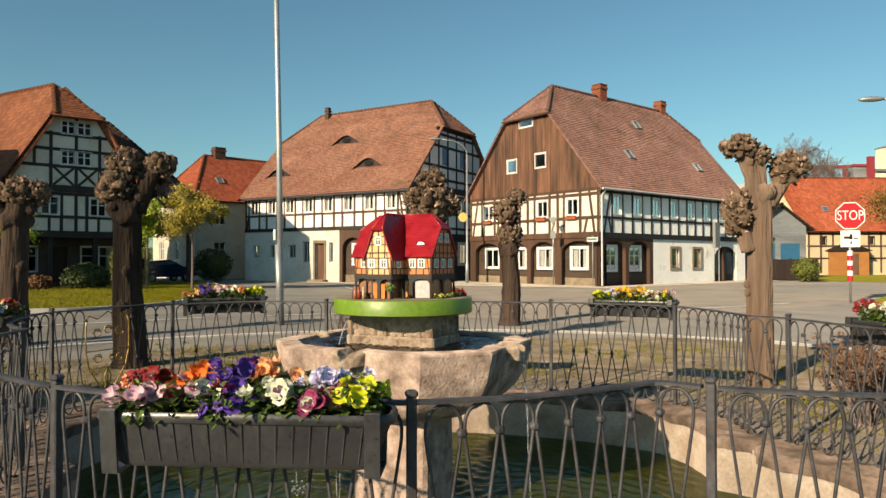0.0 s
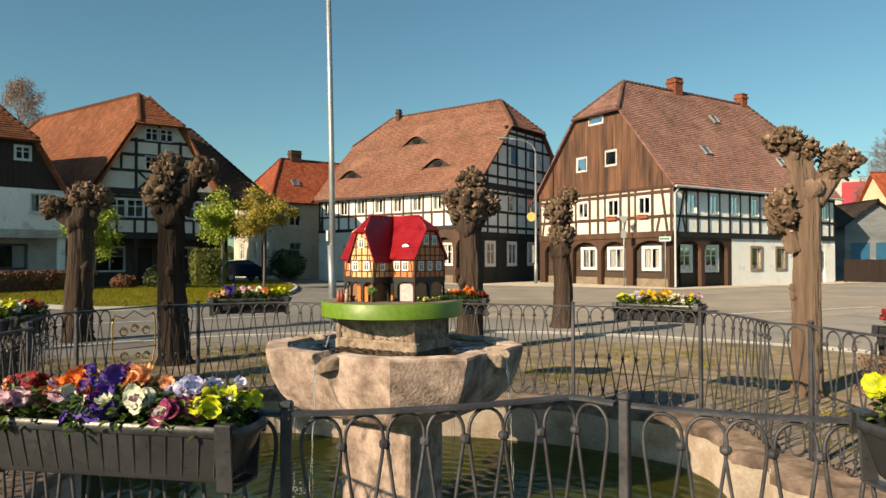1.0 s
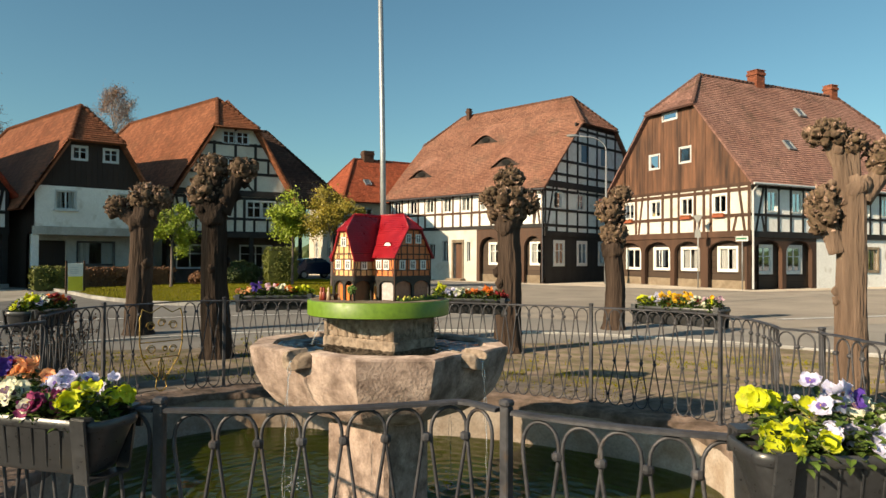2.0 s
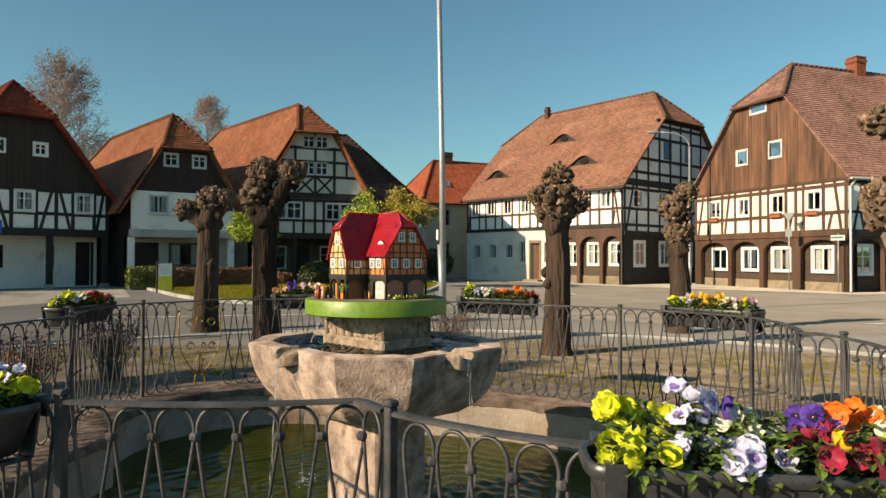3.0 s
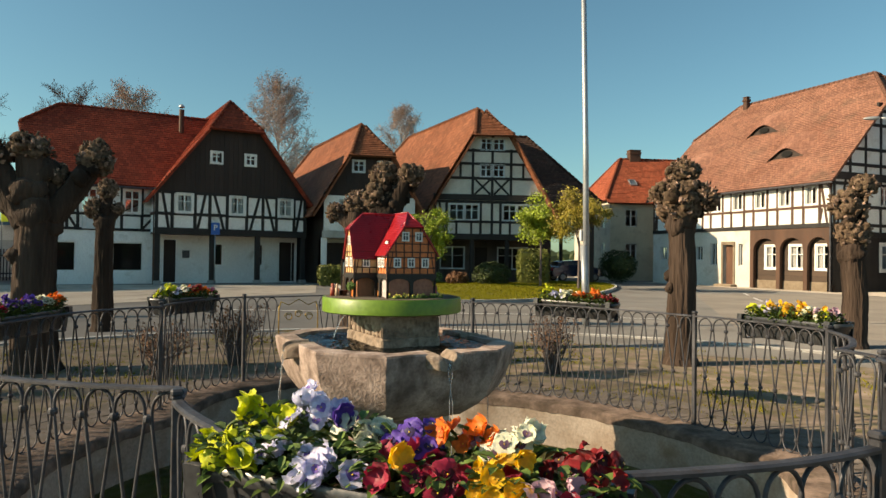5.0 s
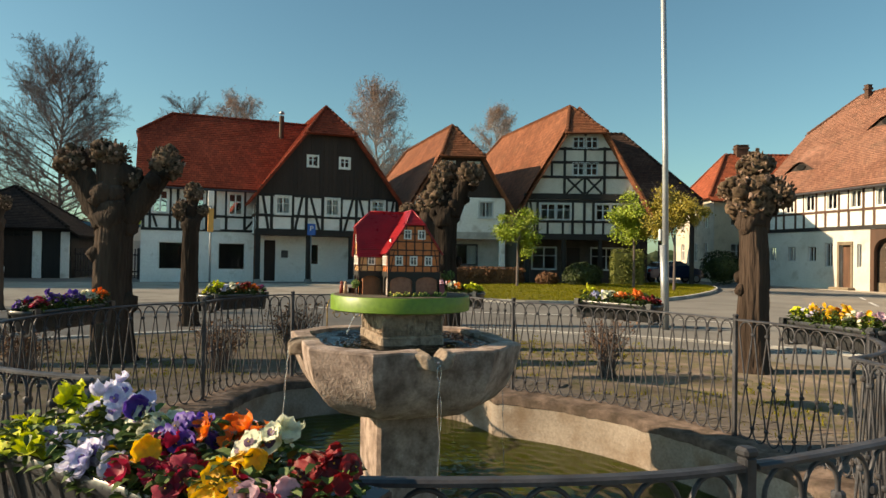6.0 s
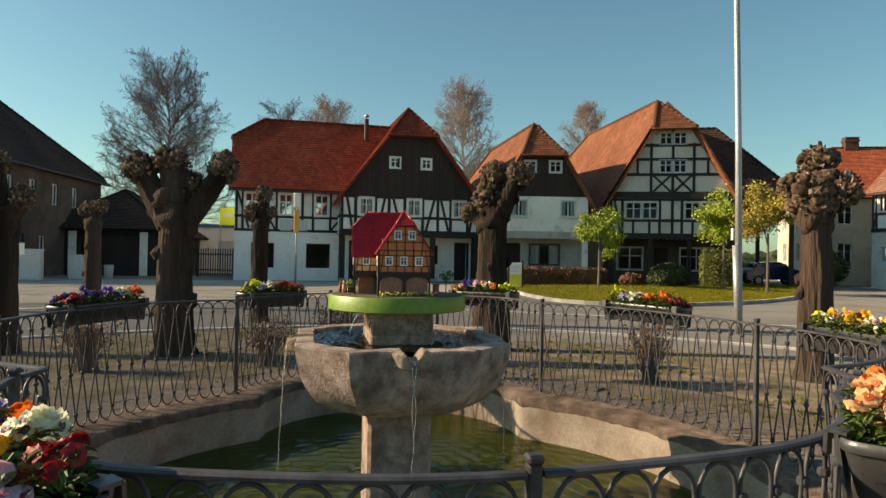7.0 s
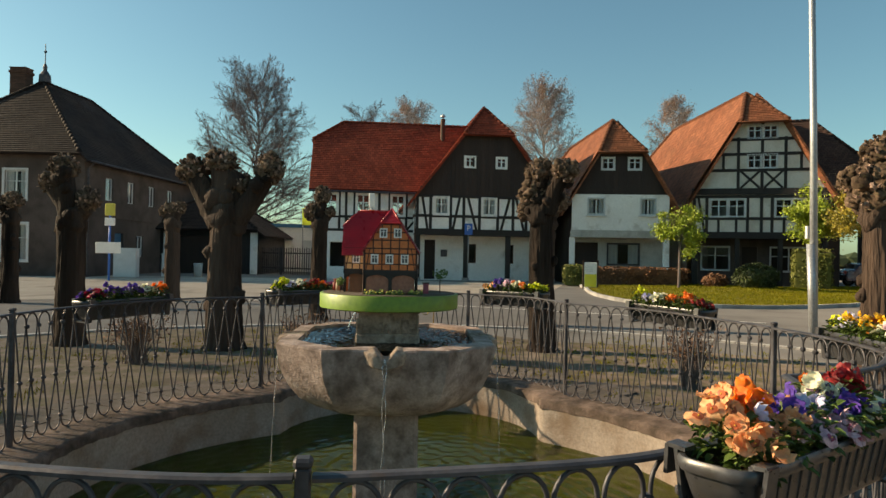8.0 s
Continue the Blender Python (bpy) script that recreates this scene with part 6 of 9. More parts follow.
part("orange_door", made_block(0.055, 0.15, 0.012, 0.016, 0.002, 0.105), plain("model_orange_door", (0.60, 0.17, 0.03), 0.5), toy, "orange panelled model door").matrix_basis = wing.matrix_basis

# small things on the board
MODEL_GREEN = material("model_leaf_green", (0.05, 0.11, 0.02), (0.14, 0.22, 0.04), 0.01, 200, 0.7, 0.3)
MODEL_YELLOW = plain("model_yellow_blossom", (0.75, 0.62, 0.12), 0.6)
rnd = random.Random(3)


def on_board(x, y, z=0.0, turn=0.0):
    return pose(FX, FY, 1.236, 0, 0, -22) @ Matrix.Translation((x, y, z)) @ Matrix.Rotation(radians(turn), 4, "Z")


for x, y, w in ((0.362, -0.09, 0.13), (0.362, 0.06, 0.13), (0.34, 0.2, 0.10)):
    bed = thing("flower_bed", on_board(x, y), "tiny model flower bed with yellow blossoms on the board", "model plants", "model flower beds")
    g, f = bmesh.new(), bmesh.new()
    for k in range(60):
        p = Vector((rnd.uniform(-0.025, 0.025), rnd.uniform(-w / 2, w / 2), rnd.uniform(0.0, 0.022)))
        bmesh.ops.create_icosphere(g, subdivisions=1, radius=rnd.uniform(0.005, 0.010), matrix=Matrix.Translation(p) @ Matrix.Diagonal((1, 1, 0.6, 1)))
        if k % 3 == 0:
            bmesh.ops.create_icosphere(f, subdivisions=1, radius=rnd.uniform(0.004, 0.007), matrix=Matrix.Translation(p + Vector((0, 0, 0.012))))
    part("leaves", g, MODEL_GREEN, bed)
    part("blossoms", f, MODEL_YELLOW, bed)
for x, y, h in ((0.105, -0.352, 0.11), (-0.06, 0.375, 0.19)):
    tree = thing("model_tree", on_board(x, y), "small model tree on the green board", "model tree", "model trees")
    part("trunk", made_tube([(0, 0, 0), (0, 0, h * 0.6)], 0.004, 6), TOY_BEAM, tree)
    g = bmesh.new()
    for k in range(70):
        v = Vector((rnd.gauss(0, 1), rnd.gauss(0, 1), rnd.gauss(0, 1))).normalized() * rnd.uniform(0.5, 1.0)
        bmesh.ops.create_icosphere(g, subdivisions=1, radius=rnd.uniform(0.005, 0.009), matrix=Matrix.Translation((v.x * h * 0.32, v.y * h * 0.32, h * 0.72 + v.z * h * 0.26)))
    part("crown", g, MODEL_GREEN, tree)
for x, y, c in ((-0.14, -0.415, (0.30, 0.10, 0.04)), (-0.105, -0.42, (0.22, 0.03, 0.02)), (-0.17, -0.385, (0.04, 0.04, 0.06)), (-0.085, -0.395, (0.45, 0.33, 0.22))):
    bm = lathe(bmesh.new(), [(0.022, 0.0), (0.018, 0.045), (0.02, 0.07), (0.008, 0.085), (0.014, 0.1), (0.008, 0.118)], 10)
    ob = part("figurine", bm, plain("figurine_paint", c, 0.5), None, "", True)
    ob.matrix_basis = on_board(x, y) @ Matrix.Scale(0.75, 4)
    tagged(ob, "small painted figurine standing on the board", "figurine", "model figurines")
table = thing("model_stall", on_board(-0.10, -0.345, 0, 10), "small dark model market bench on the board", "model bench")
part("top", made_block(-0.035, 0.035, -0.02, 0.02, 0.035, 0.041), TOY_BEAM, table)
for sx in (-0.03, 0.026):
    part("leg", made_block(sx, sx + 0.004, -0.015, 0.015, 0.0, 0.035), TOY_BLACK, table)
pink = thing("model_booth", on_board(0.13, 0.27, 0, 0), "small pink model booth beside the model house", "model booth")
part("body", made_block(-0.03, 0.03, -0.02, 0.02, 0.0, 0.075, None, 0.003), plain("pink_paint", (0.42, 0.10, 0.14), 0.5), pink)
part("counter", made_block(-0.034, 0.034, -0.026, 0.026, 0.075, 0.08), TOY_BEAM, pink)

# ---- forged iron fence round the pool ----
RAIL_Z = 1.035
COLLAR_Z = 0.925
FENCE = thing("iron_fence", Matrix.Identity(4), "dark forged iron fence of arched loops round the pool", "fence")
POSTS = [radians(a) for a in (38.6, 66.5, 91.8, 144.5, 170.5, 192.0, 215.5, 272.4, 302.2, 325.9, 363.0)]
UNIT = {}


def unit_mesh(width):
    """One loop of the fence: a round arch, legs that cross at half height, a round foot."""
    key = round(width, 3)
    if key in UNIT:
        return UNIT[key]
    w = width / 2 - 0.0065
    top = RAIL_Z - 0.012
    pts = [(w * math.cos(math.pi * k / 10), 0, top - 0.072 + 0.072 * math.sin(math.pi * k / 10)) for k in range(11)]
    pts += [(-w, 0, COLLAR_Z), (-w + 0.003, 0, COLLAR_Z - 0.03), (-0.005, 0, 0.53), (-0.005, 0, 0.50), (-w + 0.002, 0, 0.19)]
    pts += [(w * math.cos(math.pi + math.pi * k / 8), 0, 0.16 + 0.085 * math.sin(math.pi + math.pi * k / 8)) for k in range(9)]
    pts += [(w - 0.002, 0, 0.19), (0.005, 0, 0.50), (0.005, 0, 0.53), (w - 0.003, 0, COLLAR_Z - 0.03), (w, 0, COLLAR_Z), (w, 0, top - 0.072)]
    bm = tube(bmesh.new(), pts, 0.0065, 6, False)
    me = bpy.data.meshes.new("bar")
    bm.to_mesh(me)
    bm.free()
    me.materials.append(IRON)
    me.polygons.foreach_set("use_smooth", [True] * len(me.polygons))
    UNIT[key] = me
    return me


COLLAR = bpy.data.meshes.new("collar")
bm = lathe(bmesh.new(), [(0.012, -0.014), (0.018, -0.008), (0.019, 0.0), (0.018, 0.008), (0.012, 0.014)], 8)
bm.to_mesh(COLLAR)
bm.free()
COLLAR.materials.append(IRON)


def along(a0, a1, step=0.01):
    """Points of the fence line between two angles with their running length."""
    n = max(4, int((a1 - a0) / step))
    pts = [plan(a0 + (a1 - a0) * k / n) for k in range(n + 1)]
    run = [0.0]
    for p, q in zip(pts, pts[1:]):
        run.append(run[-1] + (q - p).length)
    return pts, run


def on_line(pts, run, s):
    k = max(i for i in range(len(run)) if run[i] <= s + 1e-9)
    k = min(k, len(run) - 2)
    f = (s - run[k]) / (run[k + 1] - run[k])
    d = (pts[k + 1] - pts[k]).normalized()
    return pts[k].lerp(pts[k + 1], f), math.atan2(d.y, d.x)


def fence_panel(a0, a1, gate=False):
    pts, run = along(a0, a1)
    bm = bmesh.new()
    rows = []
    for k, p in enumerate(pts):
        d = pts[min(k + 1, len(pts) - 1)] - pts[max(k - 1, 0)]
        nrm = Vector((d.y, -d.x, 0)).normalized()
        wav = 0.004 * math.sin(p.x * 3 + p.y * 5)
        rows.append([bm.verts.new(p + nrm * o + Vector((0, 0, RAIL_Z + z + wav))) for o, z in ((-0.021, -0.006), (-0.021, 0.003), (-0.012, 0.008), (0.012, 0.008), (0.021, 0.003), (0.021, -0.006))])
    for a, b in zip(rows, rows[1:]):
        for k in range(6):
            bm.faces.new((a[k], a[(k + 1) % 6], b[(k + 1) % 6], b[k]))
    bm.faces.new(rows[0])
    bm.faces.new(rows[-1][::-1])
    bmesh.ops.recalc_face_normals(bm, faces=bm.faces)
    root = part("panel", bm, IRON, FENCE, "panel with a gilded ornamental shield" if gate else "")
    total = run[-1] - 0.04
    n = max(1, round(total / 0.131))
    w = total / n
    skip = range(n // 2 - 2, n // 2 + 2) if gate else ()
    for k in range(n):
        p, turn = on_line(pts, run, 0.02 + w * (k + 0.5))
        if k in skip:
            continue
        ob = new("bar", unit_mesh(w))
        ob.parent, ob.matrix_basis = root, Matrix.Translation(p) @ Matrix.Rotation(turn, 4, "Z") @ Matrix.Rotation(radians(random.uniform(-0.7, 0.7)), 4, "Y")
        ring_ob = new("collar", COLLAR)
        ring_ob.parent, ring_ob.matrix_basis = root, Matrix.Translation(p + Vector((0, 0, 0.515)))
    for k in range(1, n):
        if gate and k - 1 in skip and k in skip:
            continue
        p, turn = on_line(pts, run, 0.02 + w * k)
        for z in (COLLAR_Z, 0.18):
            ob = new("collar", COLLAR)
            ob.parent, ob.matrix_basis = root, Matrix.Translation(p + Vector((0, 0, z)))
    for s in (0.33, 0.67):
        p, turn = on_line(pts, run, run[-1] * s)
        part("foot", made_tube([p + Vector((0, 0, 0.0)), p + Vector((0, 0, 0.08))], 0.008, 6), IRON, root)
    if gate:
        mid, turn = on_line(pts, run, 0.02 + w * (n // 2))
        m = Matrix.Translation(mid) @ Matrix.Rotation(turn, 4, "Z")
        def gilt(points, r=0.007, name="scroll"):
            part(name, made_tube([m @ Vector((x, 0, z)) for x, z in points], r, 6), GOLD, root, "", True)
        h = w * 1.85
        gilt([(-h * 0.9, 0.97), (-h, 0.88), (-h, 0.6), (-h * 0.85, 0.45), (-h * 0.45, 0.3), (-0.02, 0.2)], 0.008, "shield_edge")
        gilt([(h * 0.9, 0.97), (h, 0.88), (h, 0.6), (h * 0.85, 0.45), (h * 0.45, 0.3), (0.02, 0.2)], 0.008, "shield_edge")
        gilt([(-h * 0.9, 0.97), (-h * 0.5, 0.93), (0, 1.0), (h * 0.5, 0.93), (h * 0.9, 0.97)], 0.006, "shield_top")
        gilt([(-h * 0.98, 0.62), (h * 0.98, 0.62)], 0.006, "cross_bar")
        gilt([(-h * 0.85, 0.45), (h * 0.85, 0.45)], 0.006, "cross_bar")
        def scroll(x, z, r, flip=1, turns=1.4):
            gilt([(x + flip * (r * (1 - 0.5 * k / 20)) * math.cos(2 * math.pi * turns * k / 20), z + (r * (1 - 0.5 * k / 20)) * math.sin(2 * math.pi * turns * k / 20)) for k in range(21)], 0.006)
        for x, z, r, f in ((-0.13, 0.79, 0.05, 1), (0.0, 0.82, 0.045, -1), (0.12, 0.79, 0.05, 1), (-0.13, 0.53, 0.045, -1), (0.11, 0.54, 0.05, 1), (-0.04, 0.54, 0.03, 1)):
            scroll(x, z, r, f)
        for s in (-1, 1):
            gilt([(0, 0.45), (s * 0.035, 0.36), (s * 0.02, 0.28), (s * 0.05, 0.2), (s * 0.06, 0.13), (s * 0.02, 0.09), (0, 0.09)])
        gilt([(0, 0.46), (0, 0.24)])


def fence_post(a):
    p = plan(a)
    d = plan(a + 0.02) - plan(a - 0.02)
    root = part("post", made_block(-0.017, 0.017, -0.017, 0.017, 0.0, 1.055, None, 0.004), IRON, FENCE)
    root.matrix_basis = Matrix.Translation(p) @ Matrix.Rotation(math.atan2(d.y, d.x), 4, "Z")
    part("cap", made_block(-0.021, 0.021, -0.021, 0.021, 1.055, 1.078, None, 0.007), IRON, root)
    part("foot_plate", made_block(-0.03, 0.03, -0.03, 0.03, 0.05, 0.075, None, 0.003), IRON, root)


for k, a in enumerate(POSTS):
    fence_post(a)
    b = POSTS[(k + 1) % len(POSTS)] + (2 * math.pi if k == len(POSTS) - 1 else 0)
    fence_panel(a + 0.006, b - 0.006, gate=(k == 4))

# ---- flower boxes with pansies on the fence ----
BOX_PLASTIC = material("dark_grey_plastic", (0.030, 0.031, 0.035), (0.052, 0.054, 0.060), 0.2, 60, 0.36, 0.1, spec=0.6, stain=(0.045, 0.042, 0.036), stain_amount=0.12)
SOIL = material("potting_soil", (0.02, 0.013, 0.008), (0.05, 0.033, 0.02), 0.05, 90, 0.95, 1.0)


def petal_paint(name, colour, deep):
    """Petals: velvety, light shines through a little, deeper towards the heart."""
    m = material(name, deep, colour, size=0.025, fine=90, rough=0.6, bump=0.2)
    n, l = m.node_tree.nodes, m.node_tree.links
    b = n["Principled BSDF"]
    b.inputs["Sheen Weight"].default_value = 0.2
    thin, mix = n.new("ShaderNodeBsdfTranslucent"), n.new("ShaderNodeMixShader")
    l.new(b.inputs["Base Color"].links[0].from_socket, thin.inputs["Color"])
    mix.inputs[0].default_value = 0.3
    l.new(b.outputs[0], mix.inputs[1])
    l.new(thin.outputs[0], mix.inputs[2])
    l.new(mix.outputs[0], n["Material Output"].inputs["Surface"])
    return m


# petal, deeper petal, blotch round the eye
PANSY = {
    "lime": ((0.66, 0.68, 0.012), (0.50, 0.55, 0.008), None),
    "yellow": ((0.85, 0.56, 0.01), (0.78, 0.42, 0.01), None),
    "orange": ((0.85, 0.24, 0.015), (0.72, 0.14, 0.01), None),
    "peach": ((0.86, 0.52, 0.27), (0.80, 0.34, 0.14), (0.45, 0.10, 0.03)),
    "purple": ((0.12, 0.05, 0.43), (0.06, 0.02, 0.27), (0.02, 0.005, 0.08)),
    "magenta": ((0.42, 0.06, 0.20), (0.27, 0.02, 0.12), (0.05, 0.0, 0.03)),
    "crimson": ((0.42, 0.01, 0.06), (0.24, 0.004, 0.03), (0.07, 0.0, 0.01)),
    "red": ((0.34, 0.008, 0.012), (0.17, 0.004, 0.008), (0.05, 0.0, 0.005)),
    "lavender": ((0.76, 0.76, 0.90), (0.56, 0.55, 0.82), (0.20, 0.12, 0.45)),
    "white": ((0.80, 0.80, 0.68), (0.70, 0.71, 0.50), (0.12, 0.06, 0.12)),
    "pink": ((0.72, 0.52, 0.60), (0.62, 0.38, 0.48), (0.32, 0.06, 0.16)),
}
EYE = plain("pansy_eye", (0.8, 0.55, 0.03), 0.6)
LEAF = material("pansy_leaf", (0.035, 0.065, 0.010), (0.095, 0.145, 0.022), 0.04, 80, 0.6, 0.3, per_island=0.35)
PANSY_MESH, LEAF_MESH = {}, []


def petal(bm, rnd, angle, length, width, lift, slot, cup=0.3, grid=(6, 6)):
    """One ruffled petal, pointing along angle in the plane of the flower's face (z is ahead)."""
    c, s = math.cos(angle), math.sin(angle)
    rows, wave, turn = [], rnd.uniform(0, 6.28), rnd.uniform(-0.25, 0.25)
    for i in range(grid[0] + 1):
        t = i / grid[0]
        w = width * math.sin(math.pi * (0.10 + 0.62 * t)) ** 0.75
        row = []
        for k in range(grid[1] + 1):
            q = -1 + 2 * k / grid[1]
            x, y = length * t * (1 - 0.34 * q * q * t) * (1 + 0.05 * math.sin(6 * q + wave) * t), q * w
            ruffle = length * t * t * (0.11 * math.sin(q * 4.6 + wave) + 0.05 * math.sin(q * 9 + wave * 2))
            z = lift + length * (cup * t * t * (0.6 + 0.5 * q * q) + turn * q * t) + ruffle
            row.append(bm.verts.new((x * c - y * s, x * s + y * c, z)))
        rows.append(row)
    for a, b in zip(rows, rows[1:]):
        for k in range(grid[1]):
            f = bm.faces.new((a[k], b[k], b[k + 1], a[k + 1]))
            f.material_index, f.smooth = slot, True


def pansy_meshes(kind):
    """Four flowers of a colour: open, cupped, nodding back and half shut."""
    if kind not in PANSY_MESH:
        colour, deep, blotch = PANSY[kind]
        paints = [petal_paint(kind + "_petal", colour, deep), petal_paint(kind + "_blotch", *((blotch, blotch) if blotch else (deep, [c * 0.8 for c in deep]))), EYE]
        out = []
        for v, cup in enumerate((0.10, 0.42, -0.30, 0.85)):
            rnd = random.Random(kind + str(v))
            bm = bmesh.new()
            for a, l, w, z in ((55, 0.036, 0.027, 0.0), (125, 0.036, 0.027, 0.002), (5, 0.032, 0.024, 0.005), (175, 0.032, 0.024, 0.0065), (-90, 0.034, 0.030, 0.009)):
                petal(bm, rnd, radians(a + rnd.uniform(-7, 7)), l * rnd.uniform(0.92, 1.1), w * rnd.uniform(0.9, 1.1), z, 0, cup + rnd.uniform(-0.12, 0.12))
            if v < 3:
                for a in (5, 175, -90):
                    petal(bm, rnd, radians(a), 0.017, 0.010, 0.0115, 1, cup * 0.4, (3, 2))
                bmesh.ops.create_icosphere(bm, subdivisions=1, radius=0.0024, matrix=Matrix.Translation((0, -0.001, 0.0125)))
            for f in bm.faces:
                if len(f.verts) == 3:
                    f.material_index = 2
            me = bpy.data.meshes.new("flower")
            bm.to_mesh(me)
            bm.free()
            for m in paints:
                me.materials.append(m)
            out.append(me)
        PANSY_MESH[kind] = out
    return PANSY_MESH[kind]


def leaf_clump(seed):
    rnd = random.Random(seed)
    bm = bmesh.new()
    for k in range(110):
        a, up = rnd.uniform(0, 2 * math.pi), rnd.uniform(-0.3, 1.0)
        r = rnd.uniform(0.01, 0.075)
        o = Vector((r * math.cos(a), r * math.sin(a) * 0.8, rnd.uniform(-0.015, 0.105 - 0.5 * r)))
        d = Vector((math.cos(a), math.sin(a), up)).normalized()
        side = d.cross(Vector((0, 0, 1))).normalized()
        l, w = rnd.uniform(0.022, 0.045), rnd.uniform(0.007, 0.013)
        n = side.cross(d)
        droop = Vector((0, 0, -l * 0.25))
        p = [o, o + d * l * 0.35 + side * w + n * 0.004, o + d * l * 0.75 + side * w * 0.9 + n * 0.003 + droop * 0.4, o + d * l + droop,
             o + d * l * 0.75 - side * w * 0.9 + n * 0.003 + droop * 0.4, o + d * l * 0.35 - side * w + n * 0.004, o + d * l * 0.5 - n * 0.003]
        v = [bm.verts.new(x) for x in p]
        for i in range(6):
            bm.faces.new((v[i], v[(i + 1) % 6], v[6]))
    me = bpy.data.meshes.new("foliage")
    bm.to_mesh(me)
    bm.free()
    me.materials.append(LEAF)
    return me


LEAF_MESH = [leaf_clump(k) for k in range(4)]


def planter_mesh_parts(length):
    """Trapezoid trough with a ribbed face, a rolled lip and soil."""
    h, wt, wb = 0.172, 0.1, 0.07
    bm = bmesh.new()

    def ring_at(z, w, l, corner):
        pts = []
        for cx, cy, a0 in ((l - corner, w - corner, 0), (-l + corner, w - corner, 90), (-l + corner, -w + corner, 180), (l - corner, -w + corner, 270)):
            for k in range(4):
                a = radians(a0 + 30 * k)
                pts.append((cx + corner * math.cos(a), cy + corner * math.sin(a)))
        return [bm.verts.new((x, y, z)) for x, y in pts]

    L = length / 2
    prof = [(-h, wb - 0.01, L - 0.075, 0.03), (-h + 0.012, wb, L - 0.06, 0.035), (-0.034, wt - 0.008, L - 0.012, 0.05), (-0.032, wt - 0.001, L - 0.003, 0.055), (-0.022, wt + 0.004, L + 0.003, 0.06), (-0.008, wt + 0.004, L + 0.003, 0.06), (0.0, wt - 0.001, L - 0.003, 0.055), (-0.002, wt - 0.012, L - 0.015, 0.05), (-0.04, wt - 0.014, L - 0.018, 0.04)]
    loops = [ring_at(*p) for p in prof]
    n = len(loops[0])
    for a, b in zip(loops, loops[1:]):
        for k in range(n):
            bm.faces.new((a[k], a[(k + 1) % n], b[(k + 1) % n], b[k]))
    bm.faces.new(loops[0][::-1])
    body = bm
    ribs = []
    count = 15
    for k in range(count):
        x = -L + 0.09 + (length - 0.18) * k / (count - 1)
        for s in (-1, 1):
            r = bmesh.new()
            pts = [Vector((x * 0.96, s * (wb + 0.001), -h + 0.02)), Vector((x, s * (wt - 0.006), -0.035))]
            tube(r, pts, 0.0034, 5)
            ribs.append(r)
    soil = bmesh.new()
    soil.faces.new([soil.verts.new((x, y, -0.03)) for x, y in ((L - 0.02, wt - 0.02), (-L + 0.02, wt - 0.02), (-L + 0.02, -wt + 0.02), (L - 0.02, -wt + 0.02))])
    return body, ribs, soil


